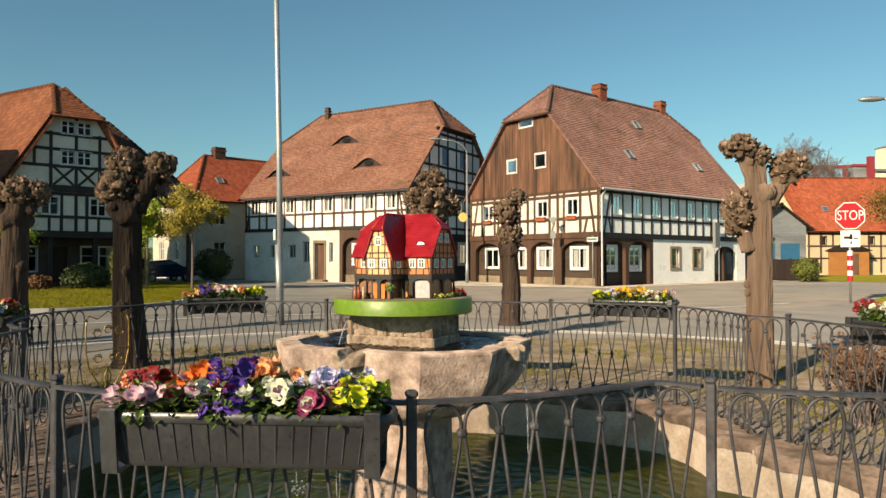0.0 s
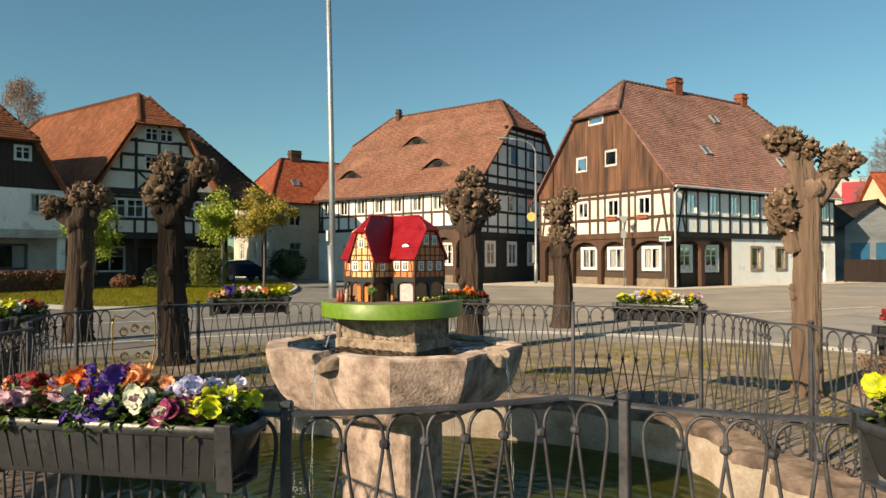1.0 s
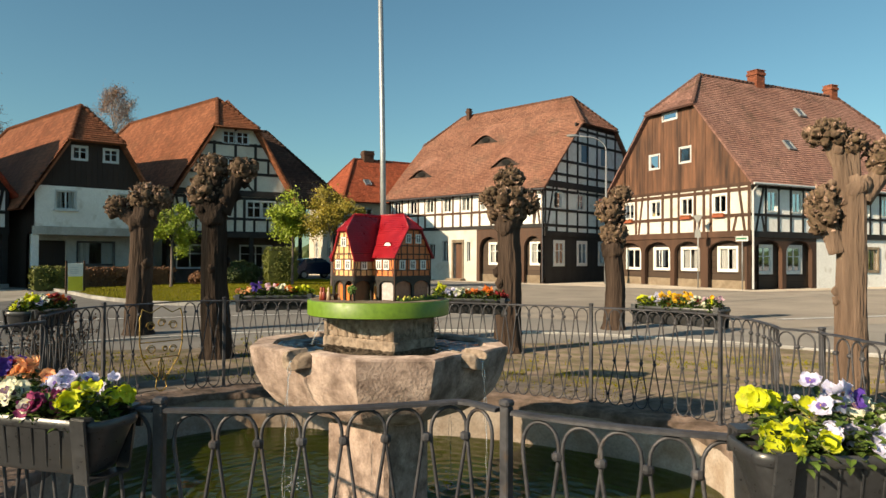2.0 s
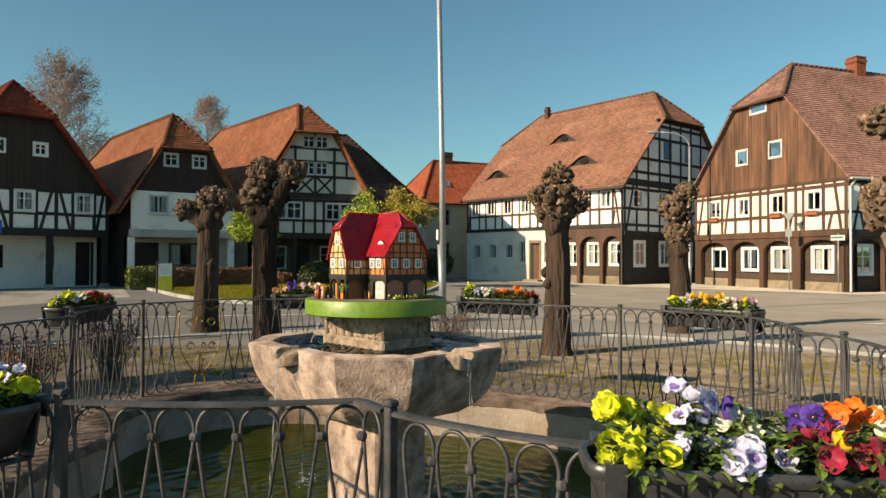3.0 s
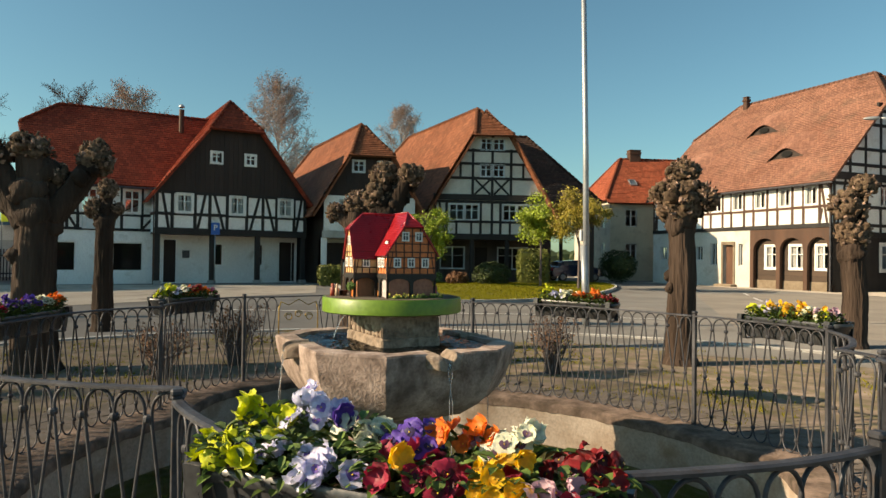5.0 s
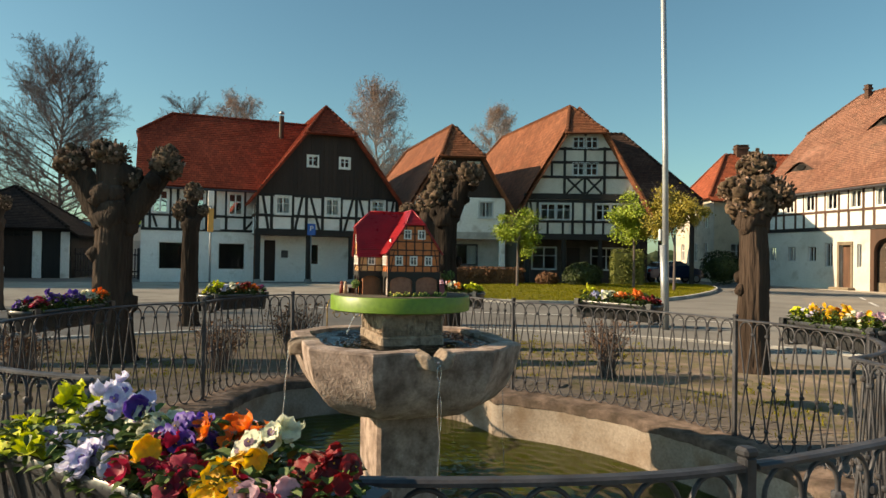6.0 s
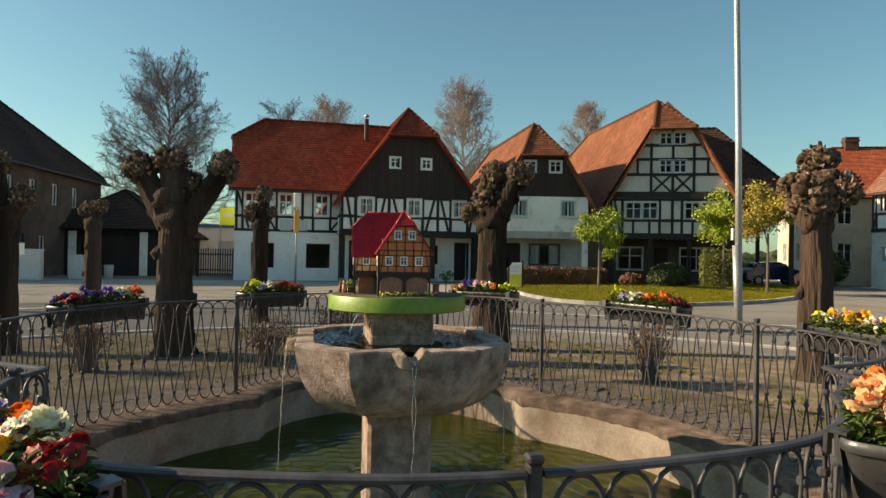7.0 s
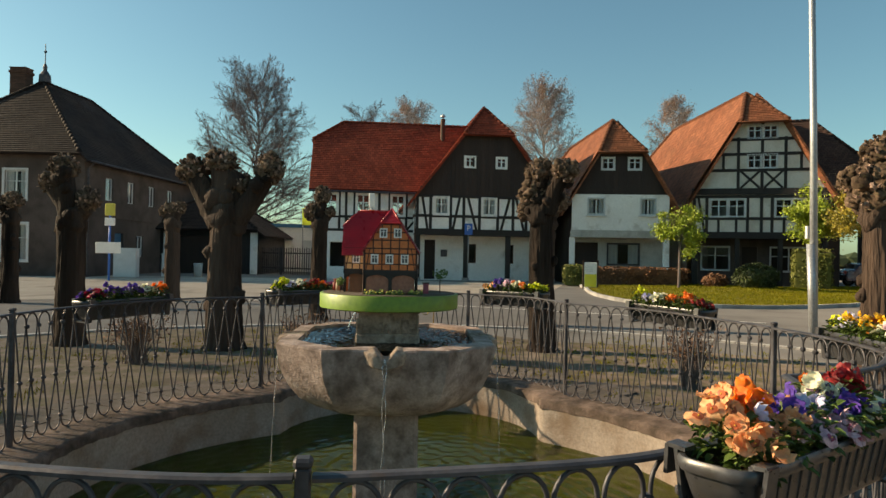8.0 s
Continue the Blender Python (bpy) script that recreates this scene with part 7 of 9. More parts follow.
def flower_box(x, y, z, turn, kinds_front, kinds_back, seed, length=0.94):
    """The face towards -y is the outer one. Two rows of plants, by colour from left to right."""
    rnd = random.Random(seed)
    m = pose(x, y, z, rnd.uniform(-1.5, 1.5), rnd.uniform(-1, 1), turn)
    root = thing("flower_box", m, "dark grey ribbed plastic flower box hung on the iron fence", "flower box", "flower boxes on the fence")
    body, ribs, soil = planter_mesh_parts(length)
    trough = part("trough", body, BOX_PLASTIC, root, "", True)
    trough.data.set_sharp_from_angle(angle=radians(40))
    for r in ribs:
        part("rib", r, BOX_PLASTIC, trough)
    part("soil", soil, SOIL, root, "dark potting soil")
    for s in (-1, 1):
        bx = s * (length / 2 - 0.06)
        bm = bmesh.new()
        for a, b in (((bx, -0.118, 0.008), (bx, -0.09, -0.184)), ((bx, -0.09, -0.184), (bx, 0.08, -0.186)), ((bx, -0.118, 0.008), (bx, -0.082, 0.006)), ((bx, -0.082, 0.006), (bx, -0.078, -0.03)), ((bx, 0.08, 0.008), (bx, 0.13, 0.012)), ((bx, 0.13, 0.012), (bx, 0.134, -0.06)), ((bx, 0.08, -0.186), (bx, 0.106, 0.006))):
            a, b = Vector(a), Vector(b)
            side = Vector((0.024, 0, 0))
            up = (b - a).normalized().cross(Vector((1, 0, 0))) * 0.005
            vs = [bm.verts.new(p) for p in (a - side - up, a + side - up, a + side + up, a - side + up, b - side - up, b + side - up, b + side + up, b - side + up)]
            for q in ((0, 1, 2, 3), (4, 7, 6, 5), (0, 4, 5, 1), (1, 5, 6, 2), (2, 6, 7, 3), (3, 7, 4, 0)):
                bm.faces.new([vs[i] for i in q])
        part("bracket", bm, BOX_PLASTIC, root, "broad dark hanger")
    for row, kinds in ((-0.045, kinds_front), (0.045, kinds_back)):
        for k, kind in enumerate(kinds):
            px = -length / 2 + 0.06 + (length - 0.12) * (k + 0.5) / len(kinds) + rnd.uniform(-0.015, 0.015)
            plant = thing("pansy", m @ pose(px, row + rnd.uniform(-0.012, 0.012), -0.02, 0, 0, rnd.uniform(0, 360)), f"{kind} pansy plant in the flower box", "flower", f"{kind} pansies")
            fl = new("foliage", LEAF_MESH[rnd.randrange(4)])
            fl.parent = plant
            fl["kind"] = "stuff"
            tall = rnd.uniform(0.085, 0.14) if row > 0 else rnd.uniform(0.045, 0.09)
            fl.scale = (1.0, 1.0, 0.75 + tall * 4.5)
            spin = plant.matrix_basis.to_3x3().inverted() @ m.to_3x3()
            for j in range(rnd.choice((10, 11, 12, 13))):
                a = rnd.uniform(0, 2 * math.pi)
                r = 0.085 * math.sqrt(rnd.random())
                here = Vector((r * math.cos(a), r * math.sin(a) * 0.75, tall * rnd.uniform(0.7, 1.15) - r * 0.45 + 0.02))
                # faces look outwards from the mound, to the light
                ahead = Vector((0.6 * math.cos(a) + rnd.gauss(0, 0.4), -0.55 + 0.4 * math.sin(a) + rnd.gauss(0, 0.45), rnd.uniform(0.05, 0.9))).normalized()
                q = (spin @ ahead).to_track_quat("Z", "Y") @ Euler((0, 0, rnd.gauss(0, 0.4))).to_quaternion()
                f = new("flower", rnd.choice(pansy_meshes(kind if rnd.random() < 0.93 else rnd.choice(kinds))))
                f.parent = plant
                f.matrix_basis = Matrix.LocRotScale(spin @ here, q, Vector((1, 1, 1)) * rnd.uniform(0.58, 0.95))


def box_on_fence(angle, z=1.045, spin=0.0, off=0.135, **kw):
    """Hangs a box outside the fence at an angle of the plan."""
    p, o = plan(radians(angle)), plan(radians(angle), 0.125)
    out = (o - p).normalized()
    d = plan(radians(angle + 3)) - plan(radians(angle - 3))
    nrm = Vector((d.y, -d.x, 0)).normalized()
    place = p + nrm * off
    flower_box(place.x, place.y, z, math.degrees(math.atan2(d.y, d.x)) + spin, **kw)


box_on_fence(292, spin=7, length=0.92, kinds_front=("pink", "pink", "purple", "white", "magenta", "lime"), kinds_back=("red", "orange", "purple", "peach", "lavender", "lime"), seed=1)
box_on_fence(342.1, z=1.055, spin=-7, off=0.12, length=1.0, kinds_front=("lime", "lavender", "lavender", "crimson", "crimson", "yellow", "pink"), kinds_back=("lime", "lavender", "white", "purple", "orange", "white", "red"), seed=2)
box_on_fence(383.9, z=1.065, spin=-10, off=0.19, kinds_front=("peach", "peach", "pink", "pink", "purple", "white"), kinds_back=("peach", "orange", "purple", "lavender", "white", "red"), seed=3)
box_on_fence(121, z=1.085, kinds_front=("red", "orange", "red", "lavender", "lime", "lime"), kinds_back=("red", "orange", "orange", "white", "lavender", "lime"), seed=4)
box_on_fence(75.5, z=1.075, kinds_front=("pink", "crimson", "yellow", "orange", "lavender", "lime"), kinds_back=("pink", "white", "yellow", "yellow", "lavender", "lime"), seed=5)
box_on_fence(162, z=1.085, kinds_front=("lime", "red", "white", "purple", "purple", "white"), kinds_back=("lime", "orange", "white", "pink", "purple", "peach"), seed=6)
box_on_fence(203, z=1.07, kinds_front=("red", "orange", "orange", "red", "lavender", "lime"), kinds_back=("magenta", "orange", "red", "white", "lavender", "lime"), seed=7)
box_on_fence(244.5, z=1.07, kinds_front=("orange", "white", "lavender", "purple", "purple", "purple"), kinds_back=("orange", "white", "purple", "purple", "purple", "crimson"), seed=8)


# ---- pollarded lindens ----
def lump(bm, centre, radius, seed, squash=1.0, sub=2):
    """A knotted ball of wood."""
    off = Vector((seed * 3.7, seed * 1.3, seed * 5.1))
    res = bmesh.ops.create_icosphere(bm, subdivisions=sub, radius=1.0)
    for v in res["verts"]:
        d = v.co.normalized()
        r = radius * (1 + 0.38 * noise.noise(d * 1.7 + off) + 0.24 * noise.noise(d * 4.5 + off) + 0.1 * noise.noise(d * 10 + off))
        v.co = Vector(centre) + Vector((d.x * r, d.y * r, d.z * r * squash))
        for f in v.link_faces:
            f.smooth = True


def bark_tube(bm, points, radii, seed, sides=72):
    """A limb with furrowed bark."""
    points = [Vector(p) for p in points]
    fine, rad = [], []
    for i in range(len(points) - 1):
        n = max(2, int((points[i + 1] - points[i]).length / 0.045))
        for k in range(n):
            fine.append(points[i].lerp(points[i + 1], k / n))
            rad.append(radii[i] + (radii[i + 1] - radii[i]) * k / n)
    fine.append(points[-1])
    rad.append(radii[-1])
    rings = []
    side, up = ring_frame((fine[1] - fine[0]).normalized())
    for i, p in enumerate(fine):
        way = (fine[min(i + 1, len(fine) - 1)] - fine[max(i - 1, 0)]).normalized()
        side = (side - way * side.dot(way)).normalized()
        up = side.cross(way)
        row = []
        for k in range(sides):
            a = 2 * math.pi * k / sides
            c = side * math.cos(a) + up * math.sin(a)
            q = Vector((math.cos(a) * 2.2, math.sin(a) * 2.2, i * 0.035 + seed * 7))
            furrow = 0.04 * noise.noise(Vector((math.cos(a) * 6, math.sin(a) * 6, i * 0.03 + seed))) - 0.04 + 0.15 * abs(noise.noise(Vector((math.cos(a) * 15, math.sin(a) * 15, i * 0.09 + seed)))) + 0.07 * abs(noise.noise(Vector((math.cos(a) * 30, math.sin(a) * 30, i * 0.22 + seed))))
            row.append(bm.verts.new(p + c * rad[i] * (1 + 0.11 * noise.noise(q) + furrow)))
        rings.append(row)
    for a, b in zip(rings, rings[1:]):
        for k in range(sides):
            f = bm.faces.new((a[k], a[(k + 1) % sides], b[(k + 1) % sides], b[k]))
            f.smooth = True
    bm.faces.new(rings[0][::-1])
    bm.faces.new(rings[-1])


def head(root, centre, size, seed, count=34, tall=1.0):
    """A knotted pollard head: a gnarled core with many fused knobs, hollows and cut stubs."""
    rnd = random.Random(seed)
    bm = bmesh.new()
    c = Vector(centre)
    lump(bm, c, size * 0.78, seed, tall, 3)
    for k in range(count):
        d = Vector((rnd.gauss(0, 1), rnd.gauss(0, 1), rnd.gauss(0.15, 0.9) * tall)).normalized()
        r = size * rnd.uniform(0.14, 0.34)
        lump(bm, c + Vector((d.x, d.y, d.z * tall)) * size * rnd.uniform(0.55, 0.88), r, seed + k * 0.37, rnd.uniform(0.7, 1.3), 2)
    cut = bmesh.new()
    for k in range(count * 3):
        d = Vector((rnd.gauss(0, 1), rnd.gauss(0, 1), rnd.gauss(0.35, 0.9))).normalized()
        p = c + Vector((d.x, d.y, d.z * tall)) * size * rnd.uniform(0.8, 1.05)
        way = (d + Vector((0, 0, 0.6))).normalized()
        far = size * rnd.uniform(0.04, 0.14)
        tube(cut if k % 3 == 0 else bm, [p - way * size * 0.1, p + way * far * 0.5, p + way * far], [size * 0.075, size * 0.06, size * rnd.uniform(0.03, 0.06)], 6, True, 0.2)
    for v in [*bm.verts, *cut.verts]:
        q = v.co * 16 + Vector((seed, 0, 0))
        v.co += noise.noise_vector(q) * size * 0.10 + noise.noise_vector(q * 2.7) * size * 0.05
    knot = part("knotted_head", bm, KNOB, root)
    part("cut_wood", cut, CUT_WOOD, knot, "pale pinkish cut shoots")["kind"] = "stuff"


def pollard(x, y, r, trunk, limbs, seed, turn=0.0, burls=4, bark=BARK):
    """trunk: points; limbs: lists of points with the head's size at the end."""
    root = thing("pollard_linden", ground_pose(x, y, 0, turn), f"bare pollarded linden with furrowed {'sunlit tan' if bark == BARK_SUNLIT else 'dark brown'} trunk and knotted heads", "tree", "pollarded lindens round the pool")
    rnd = random.Random(seed)
    bm = bmesh.new()
    n = len(trunk)
    bark_tube(bm, [(trunk[0][0], trunk[0][1], -0.06), (trunk[0][0], trunk[0][1], 0.12), *trunk[1:]], [r * 1.45, r * 1.12] + [r * (1.0 - 0.12 * k / n) for k in range(1, n)], seed)
    lump(bm, Vector(trunk[-1]), r * 1.12, seed, 1.15, 3)
    part("trunk", bm, bark, root, "", False)
    for k in range(burls):
        bm = bmesh.new()
        a, z = rnd.uniform(0, 6.28), rnd.uniform(0.15, trunk[-1][2] * 0.9)
        base = Vector(trunk[0]).lerp(Vector(trunk[-1]), z / trunk[-1][2])
        lump(bm, base + Vector((math.cos(a) * r * 0.95, math.sin(a) * r * 0.95, z - base.z)), r * rnd.uniform(0.25, 0.45), seed + k, 1.2)
        part("burl", bm, bark, root)
    for k, (pts, thick, size, tall) in enumerate(limbs):
        bm = bmesh.new()
        bark_tube(bm, pts, [thick * (1 - 0.1 * i) for i in range(len(pts))], seed + k * 2.3, 28)
        for i in range(5):
            t = rnd.uniform(0.3, 1.0)
            p = Vector(pts[0]).lerp(Vector(pts[-1]), t)
            d = Vector((rnd.gauss(0, 1), rnd.gauss(0, 1), rnd.gauss(0, 0.5))).normalized()
            lump(bm, p + d * thick * 0.8, thick * rnd.uniform(0.4, 0.7), seed + i * 1.7)
        part("limb", bm, bark, root)
        head(root, pts[-1], size, seed * 13 + k, tall=tall)
    return root


# local x of each tree runs to the right of the place from which it is mostly seen
# this trunk stands in the sun; its paler bark colour carries that light
pollard(3.85, 10.2, 0.138, [(0, 0, 0), (0.0, 0, 1.2), (0.02, 0, 2.25)], [
    ([(-0.05, 0, 2.1), (-0.08, 0, 2.5), (-0.22, 0.03, 2.85)], 0.1, 0.2, 0.8), ([(0.0, 0.02, 2.3), (0.0, 0.03, 2.72)], 0.1, 0.17, 1.1),
    ([(0.1, 0, 2.15), (0.28, 0, 2.42), (0.36, 0, 2.6)], 0.1, 0.23, 0.9), ([(-0.12, 0, 1.6), (-0.25, 0.02, 2.05)], 0.09, 0.2, 1.5)], 11, 10, 5, BARK_SUNLIT)
pollard(-0.45, 12.95, 0.19, [(0, 0, 0), (0.02, 0, 1.2), (0.0, 0, 2.1)], [
    ([(0, 0, 2.0), (-0.02, 0, 2.4)], 0.2, 0.36, 1.0), ([(0.05, 0, 2.1), (0.28, 0.05, 2.45)], 0.13, 0.22, 1.1), ([(0, 0, 2.3), (0.02, 0, 2.8)], 0.15, 0.24, 1.0), ([(-0.1, 0, 2.1), (-0.26, 0, 2.5)], 0.12, 0.2, 1.0)], 12, 20)
pollard(0.85, 17.3, 0.2, [(0, 0, 0), (0.04, 0, 0.9), (-0.02, 0, 1.7)], [
    ([(0, 0, 1.6), (0.0, 0, 2.05)], 0.17, 0.28, 1.1), ([(0, 0, 2.0), (-0.08, 0, 2.55)], 0.15, 0.34, 0.9), ([(0.05, 0, 2.1), (0.15, 0, 2.9)], 0.12, 0.25, 0.9)], 13, 20, 7)
pollard(-4.45, 10.8, 0.19, [(0, 0, 0), (-0.05, 0, 1.2), (-0.05, 0, 2.2)], [
    ([(-0.08, 0, 2.1), (-0.2, 0, 2.5)], 0.17, 0.27, 1.0), ([(-0.02, 0, 2.2), (-0.1, 0, 2.85)], 0.14, 0.24, 1.0), ([(0.05, 0, 2.2), (0.2, 0, 2.6), (0.38, 0, 2.85)], 0.14, 0.22, 1.0)], 14, 25)
pollard(-7.9, 12.9, 0.22, [(0, 0, 0), (0.03, 0, 1.2), (0.05, 0, 2.2)], [
    ([(0.05, 0, 2.1), (0.1, 0, 2.7)], 0.2, 0.3, 1.0), ([(-0.05, 0, 2.2), (-0.4, 0, 2.5)], 0.15, 0.25, 0.9), ([(0.15, 0, 2.3), (0.4, 0, 2.7)], 0.14, 0.24, 1.0)], 15, 25)
pollard(-10.2, 8.5, 0.17, [(0, 0, 0), (0, 0, 1.3), (0, 0, 2.1)], [
    ([(0, 0, 2.0), (-0.2, 0, 2.4)], 0.11, 0.19, 1.2), ([(0, 0, 2.1), (0.05, 0, 2.75)], 0.12, 0.2, 1.3), ([(0.05, 0, 2.1), (0.25, 0, 2.4)], 0.09, 0.13, 1.0)], 16, 55)
pollard(-6.0, 6.1, 0.25, [(0, 0, 0), (-0.03, 0, 1.1), (0.0, 0, 2.0)], [
    ([(-0.1, 0, 1.9), (-0.35, 0, 2.35), (-0.55, 0, 2.72)], 0.19, 0.24, 1.0), ([(0, 0, 2.0), (-0.05, 0, 2.45), (-0.1, 0, 2.85)], 0.22, 0.26, 0.8),
    ([(0.05, 0.02, 2.0), (0.12, 0.1, 2.5)], 0.2, 0.25, 0.9), ([(0.12, 0, 1.95), (0.42, 0, 2.35), (0.66, 0, 2.75)], 0.17, 0.23, 1.1)], 17, 62, 6)
pollard(-7.05, 3.9, 0.2, [(0, 0, 0), (0, 0, 1.2), (0, 0, 1.9)], [
    ([(0, 0, 1.8), (-0.12, 0, 2.4), (-0.15, 0, 2.75)], 0.17, 0.22, 1.0), ([(0, 0, 2.0), (-0.35, 0, 2.5)], 0.12, 0.17, 1.0), ([(0.05, 0, 1.9), (0.25, 0, 2.25)], 0.13, 0.18, 1.2)], 18, 68)
pollard(-16.2, 5.6, 0.2, [(0, 0, 0), (0, 0, 1.3), (0, 0, 2.2)], [
    ([(0, 0, 2.1), (0.0, 0, 2.65)], 0.14, 0.24, 0.9), ([(0, 0, 2.2), (0.2, 0, 2.7)], 0.12, 0.2, 1.0), ([(0, 0, 2.2), (-0.22, 0, 2.6)], 0.12, 0.2, 1.0)], 19, 62)
pollard(-16.2, 1.6, 0.2, [(0, 0, 0), (0, 0, 1.3), (0, 0, 2.2)], [
    ([(0, 0, 2.1), (0.05, 0, 2.7)], 0.15, 0.26, 1.0), ([(0, 0, 2.2), (-0.25, 0, 2.65)], 0.12, 0.2, 1.0)], 20, 62)


# ---- bare trees behind the roofs ----
TWIG = material("bare_twigs", (0.13, 0.105, 0.10), (0.22, 0.18, 0.17), 2.0, 10, 0.9, 0.2)
BIRCH = material("birch_bark", (0.45, 0.42, 0.38), (0.62, 0.59, 0.54), 0.5, 8, 0.8, 0.2, stain=(0.05, 0.045, 0.04), stain_amount=0.3)
BIRCH_TWIG = material("pale_birch_twigs", (0.38, 0.31, 0.28), (0.52, 0.45, 0.41), 2.0, 10, 0.9, 0.2)
BUD = material("orange_brown_buds", (0.32, 0.19, 0.12), (0.46, 0.29, 0.19), 1.0, 30, 0.8, 0.1, per_island=0.4)


def branches(bm, start, way, length, radius, level, rnd, tips, droop=0.0, kids=(4, 4, 4, 4, 3)):
    """Grows a limb and its children; tips gathers the twigs' ends."""
    n = 3 if level < 3 else 2
    pts, d = [Vector(start)], Vector(way).normalized()
    for k in range(n):
        d = (d + Vector((rnd.gauss(0, 0.1), rnd.gauss(0, 0.1), rnd.gauss(0.02, 0.08) - droop * level * 0.12))).normalized()
        pts.append(pts[-1] + d * length / n)
    tube(bm, pts, [radius * (1 - 0.65 * k / n) for k in range(n + 1)], 7 if level == 0 else (5 if level == 1 else 3), False)
    if level == 4:
        tips.append(pts[-1])
        return
    count = kids[level]
    for k in range(count):
        t = (0.25 if level == 0 else 0.2) + (0.75 if level == 0 else 0.8) * (k + rnd.random() * 0.6) / count
        i = min(int(t * n), n - 1)
        at = pts[i].lerp(pts[i + 1], t * n - i)
        axis = d.cross(Vector((rnd.gauss(0, 1), rnd.gauss(0, 1), rnd.gauss(0, 1)))).normalized()
        turn = Matrix.Rotation(radians(rnd.uniform(28, 58)), 3, axis)
        branches(bm, at, turn @ d, length * rnd.uniform(0.5, 0.68) * (1.15 - 0.35 * t), radius * 0.5, level + 1, rnd, tips, droop, kids)
    branches(bm, pts[-1], d, length * 0.55, radius * 0.35, level + 1, rnd, tips, droop, kids)


def bare_tree(x, y, height, spread, seed, birch=False, low=0.22, limbs=40):
    """A leafless tree: one leader, limbs rising from it in an oval crown, twigs on twigs."""
    rnd = random.Random(seed)
    root = thing("bare_tree", ground_pose(x, y), "leafless birch with hazy orange-brown twigs" if birch else "tall leafless tree with fine spreading twigs", "tree")
    lead = [Vector((0.15 * noise.noise(Vector((seed, k * 0.4, 0))) * k * 0.3, 0.15 * noise.noise(Vector((0, k * 0.4, seed))) * k * 0.3, height * k / 12)) for k in range(13)]
    thick = [height * 0.013 * (1 - 0.93 * (k / 12) ** 0.8) for k in range(13)]
    part("trunk", made_tube([(0, 0, -0.2)] + lead[1:], [height * 0.017] + thick[1:], 8), BIRCH if birch else TWIG, root)
    bm, tips = bmesh.new(), []

    def twig(start, way, length, radius, level):
        pts, d = [start], way.normalized()
        n = (5, 4, 3, 2)[level]
        for k in range(n):
            bend = Vector((rnd.gauss(0, 0.10), rnd.gauss(0, 0.10), 0.035 if level < 2 else 0.01))
            if birch and level > 1:
                bend.z -= 0.22
            d = (d + bend).normalized()
            pts.append(pts[-1] + d * length / n)
        tube(bm, pts, [max(0.007, radius * (1 - 0.7 * k / n)) for k in range(n + 1)], (5, 4, 3, 3)[level], False)
        if level == 3:
            tips.append(pts[-1])
            return
        count = (11, 7, 5)[level]
        for k in range(count):
            t = 0.18 + 0.8 * (k + rnd.random() * 0.7) / count
            i = min(int(t * n), n - 1)
            at = pts[i].lerp(pts[i + 1], min(1.0, t * n - i))
            axis = d.cross(Vector((rnd.gauss(0, 1), rnd.gauss(0, 1), rnd.gauss(0, 1)))).normalized()
            twig(at, Matrix.Rotation(radians(rnd.uniform(28, 52)), 3, axis) @ d, length * rnd.uniform(0.36, 0.5) * (1.15 - 0.5 * t), radius * 0.45, level + 1)

    for k in range(limbs):
        t = low + (0.97 - low) * (k + rnd.random() * 0.6) / limbs
        j = min(int(t * 12), 11)
        at = lead[j].lerp(lead[j + 1], t * 12 - j)
        a = k * 2.4 + rnd.gauss(0, 0.3)
        u = (t - low) / (1 - low)
        if birch:
            reach, rise = spread * (0.82 + 0.18 * math.sin(u * 3)) * math.sqrt(max(0.03, 1 - u ** 2.4)) * rnd.uniform(0.8, 1.1), 0.6 + 0.8 * u
        else:
            reach, rise = spread * max(0.3, 1 - u ** 2.2) ** 0.5 * rnd.uniform(0.95, 1.04), 0.35 + 0.7 * u
        twig(at, Vector((math.cos(a), math.sin(a), rise)), reach * 1.15, height * 0.0055 * (1 - 0.6 * u), 0)
    part("crown", bm, BIRCH_TWIG if birch else TWIG, root)["kind"] = "stuff"
    if birch:
        bm = bmesh.new()
        for p in tips[::2]:
            for k in range(2):
                q = p + Vector((rnd.gauss(0, 0.2), rnd.gauss(0, 0.2), rnd.gauss(-0.1, 0.25)))
                u, w = Vector((rnd.gauss(0, 1), rnd.gauss(0, 1), rnd.gauss(0, 1))).normalized() * 0.09, Vector((rnd.gauss(0, 1), rnd.gauss(0, 1), rnd.gauss(0, 1))).normalized() * 0.09
                bm.faces.new([bm.verts.new(v) for v in (q, q + u, q + u + w)])
        part("bud", bm, BUD, root)["kind"] = "stuff"


bare_tree(-56.5, 13.4, 16.2, 5.1, 41, False, 0.2, 66)
bare_tree(-51.0, 39.4, 17.6, 4.3, 42, True, 0.3, 42)
bare_tree(-55.9, 27.5, 15.3, 3.9, 43, True, 0.3, 34)
bare_tree(-59.0, 24.0, 14.8, 4.0, 46, False, 0.3, 26)
bare_tree(-46.2, 50.7, 16.6, 3.2, 44, True, 0.35, 32)
bare_tree(35.6, 88.0, 14.2, 4.6, 45, False, 0.25, 56)
bare_tree(40.9, 93.2, 12.8, 4.4, 48, False, 0.25, 50)


# ---- young trees and hedges on the green ----
SPRING_LEAF = material("fresh_yellow_green_leaf", (0.17, 0.24, 0.012), (0.29, 0.36, 0.025), 0.5, 20, 0.6, 0.1, per_island=0.35)
AUTUMN_LEAF = material("orange_brown_shrub_leaf", (0.09, 0.08, 0.012), (0.22, 0.12, 0.02), 0.4, 20, 0.6, 0.1, per_island=0.45)
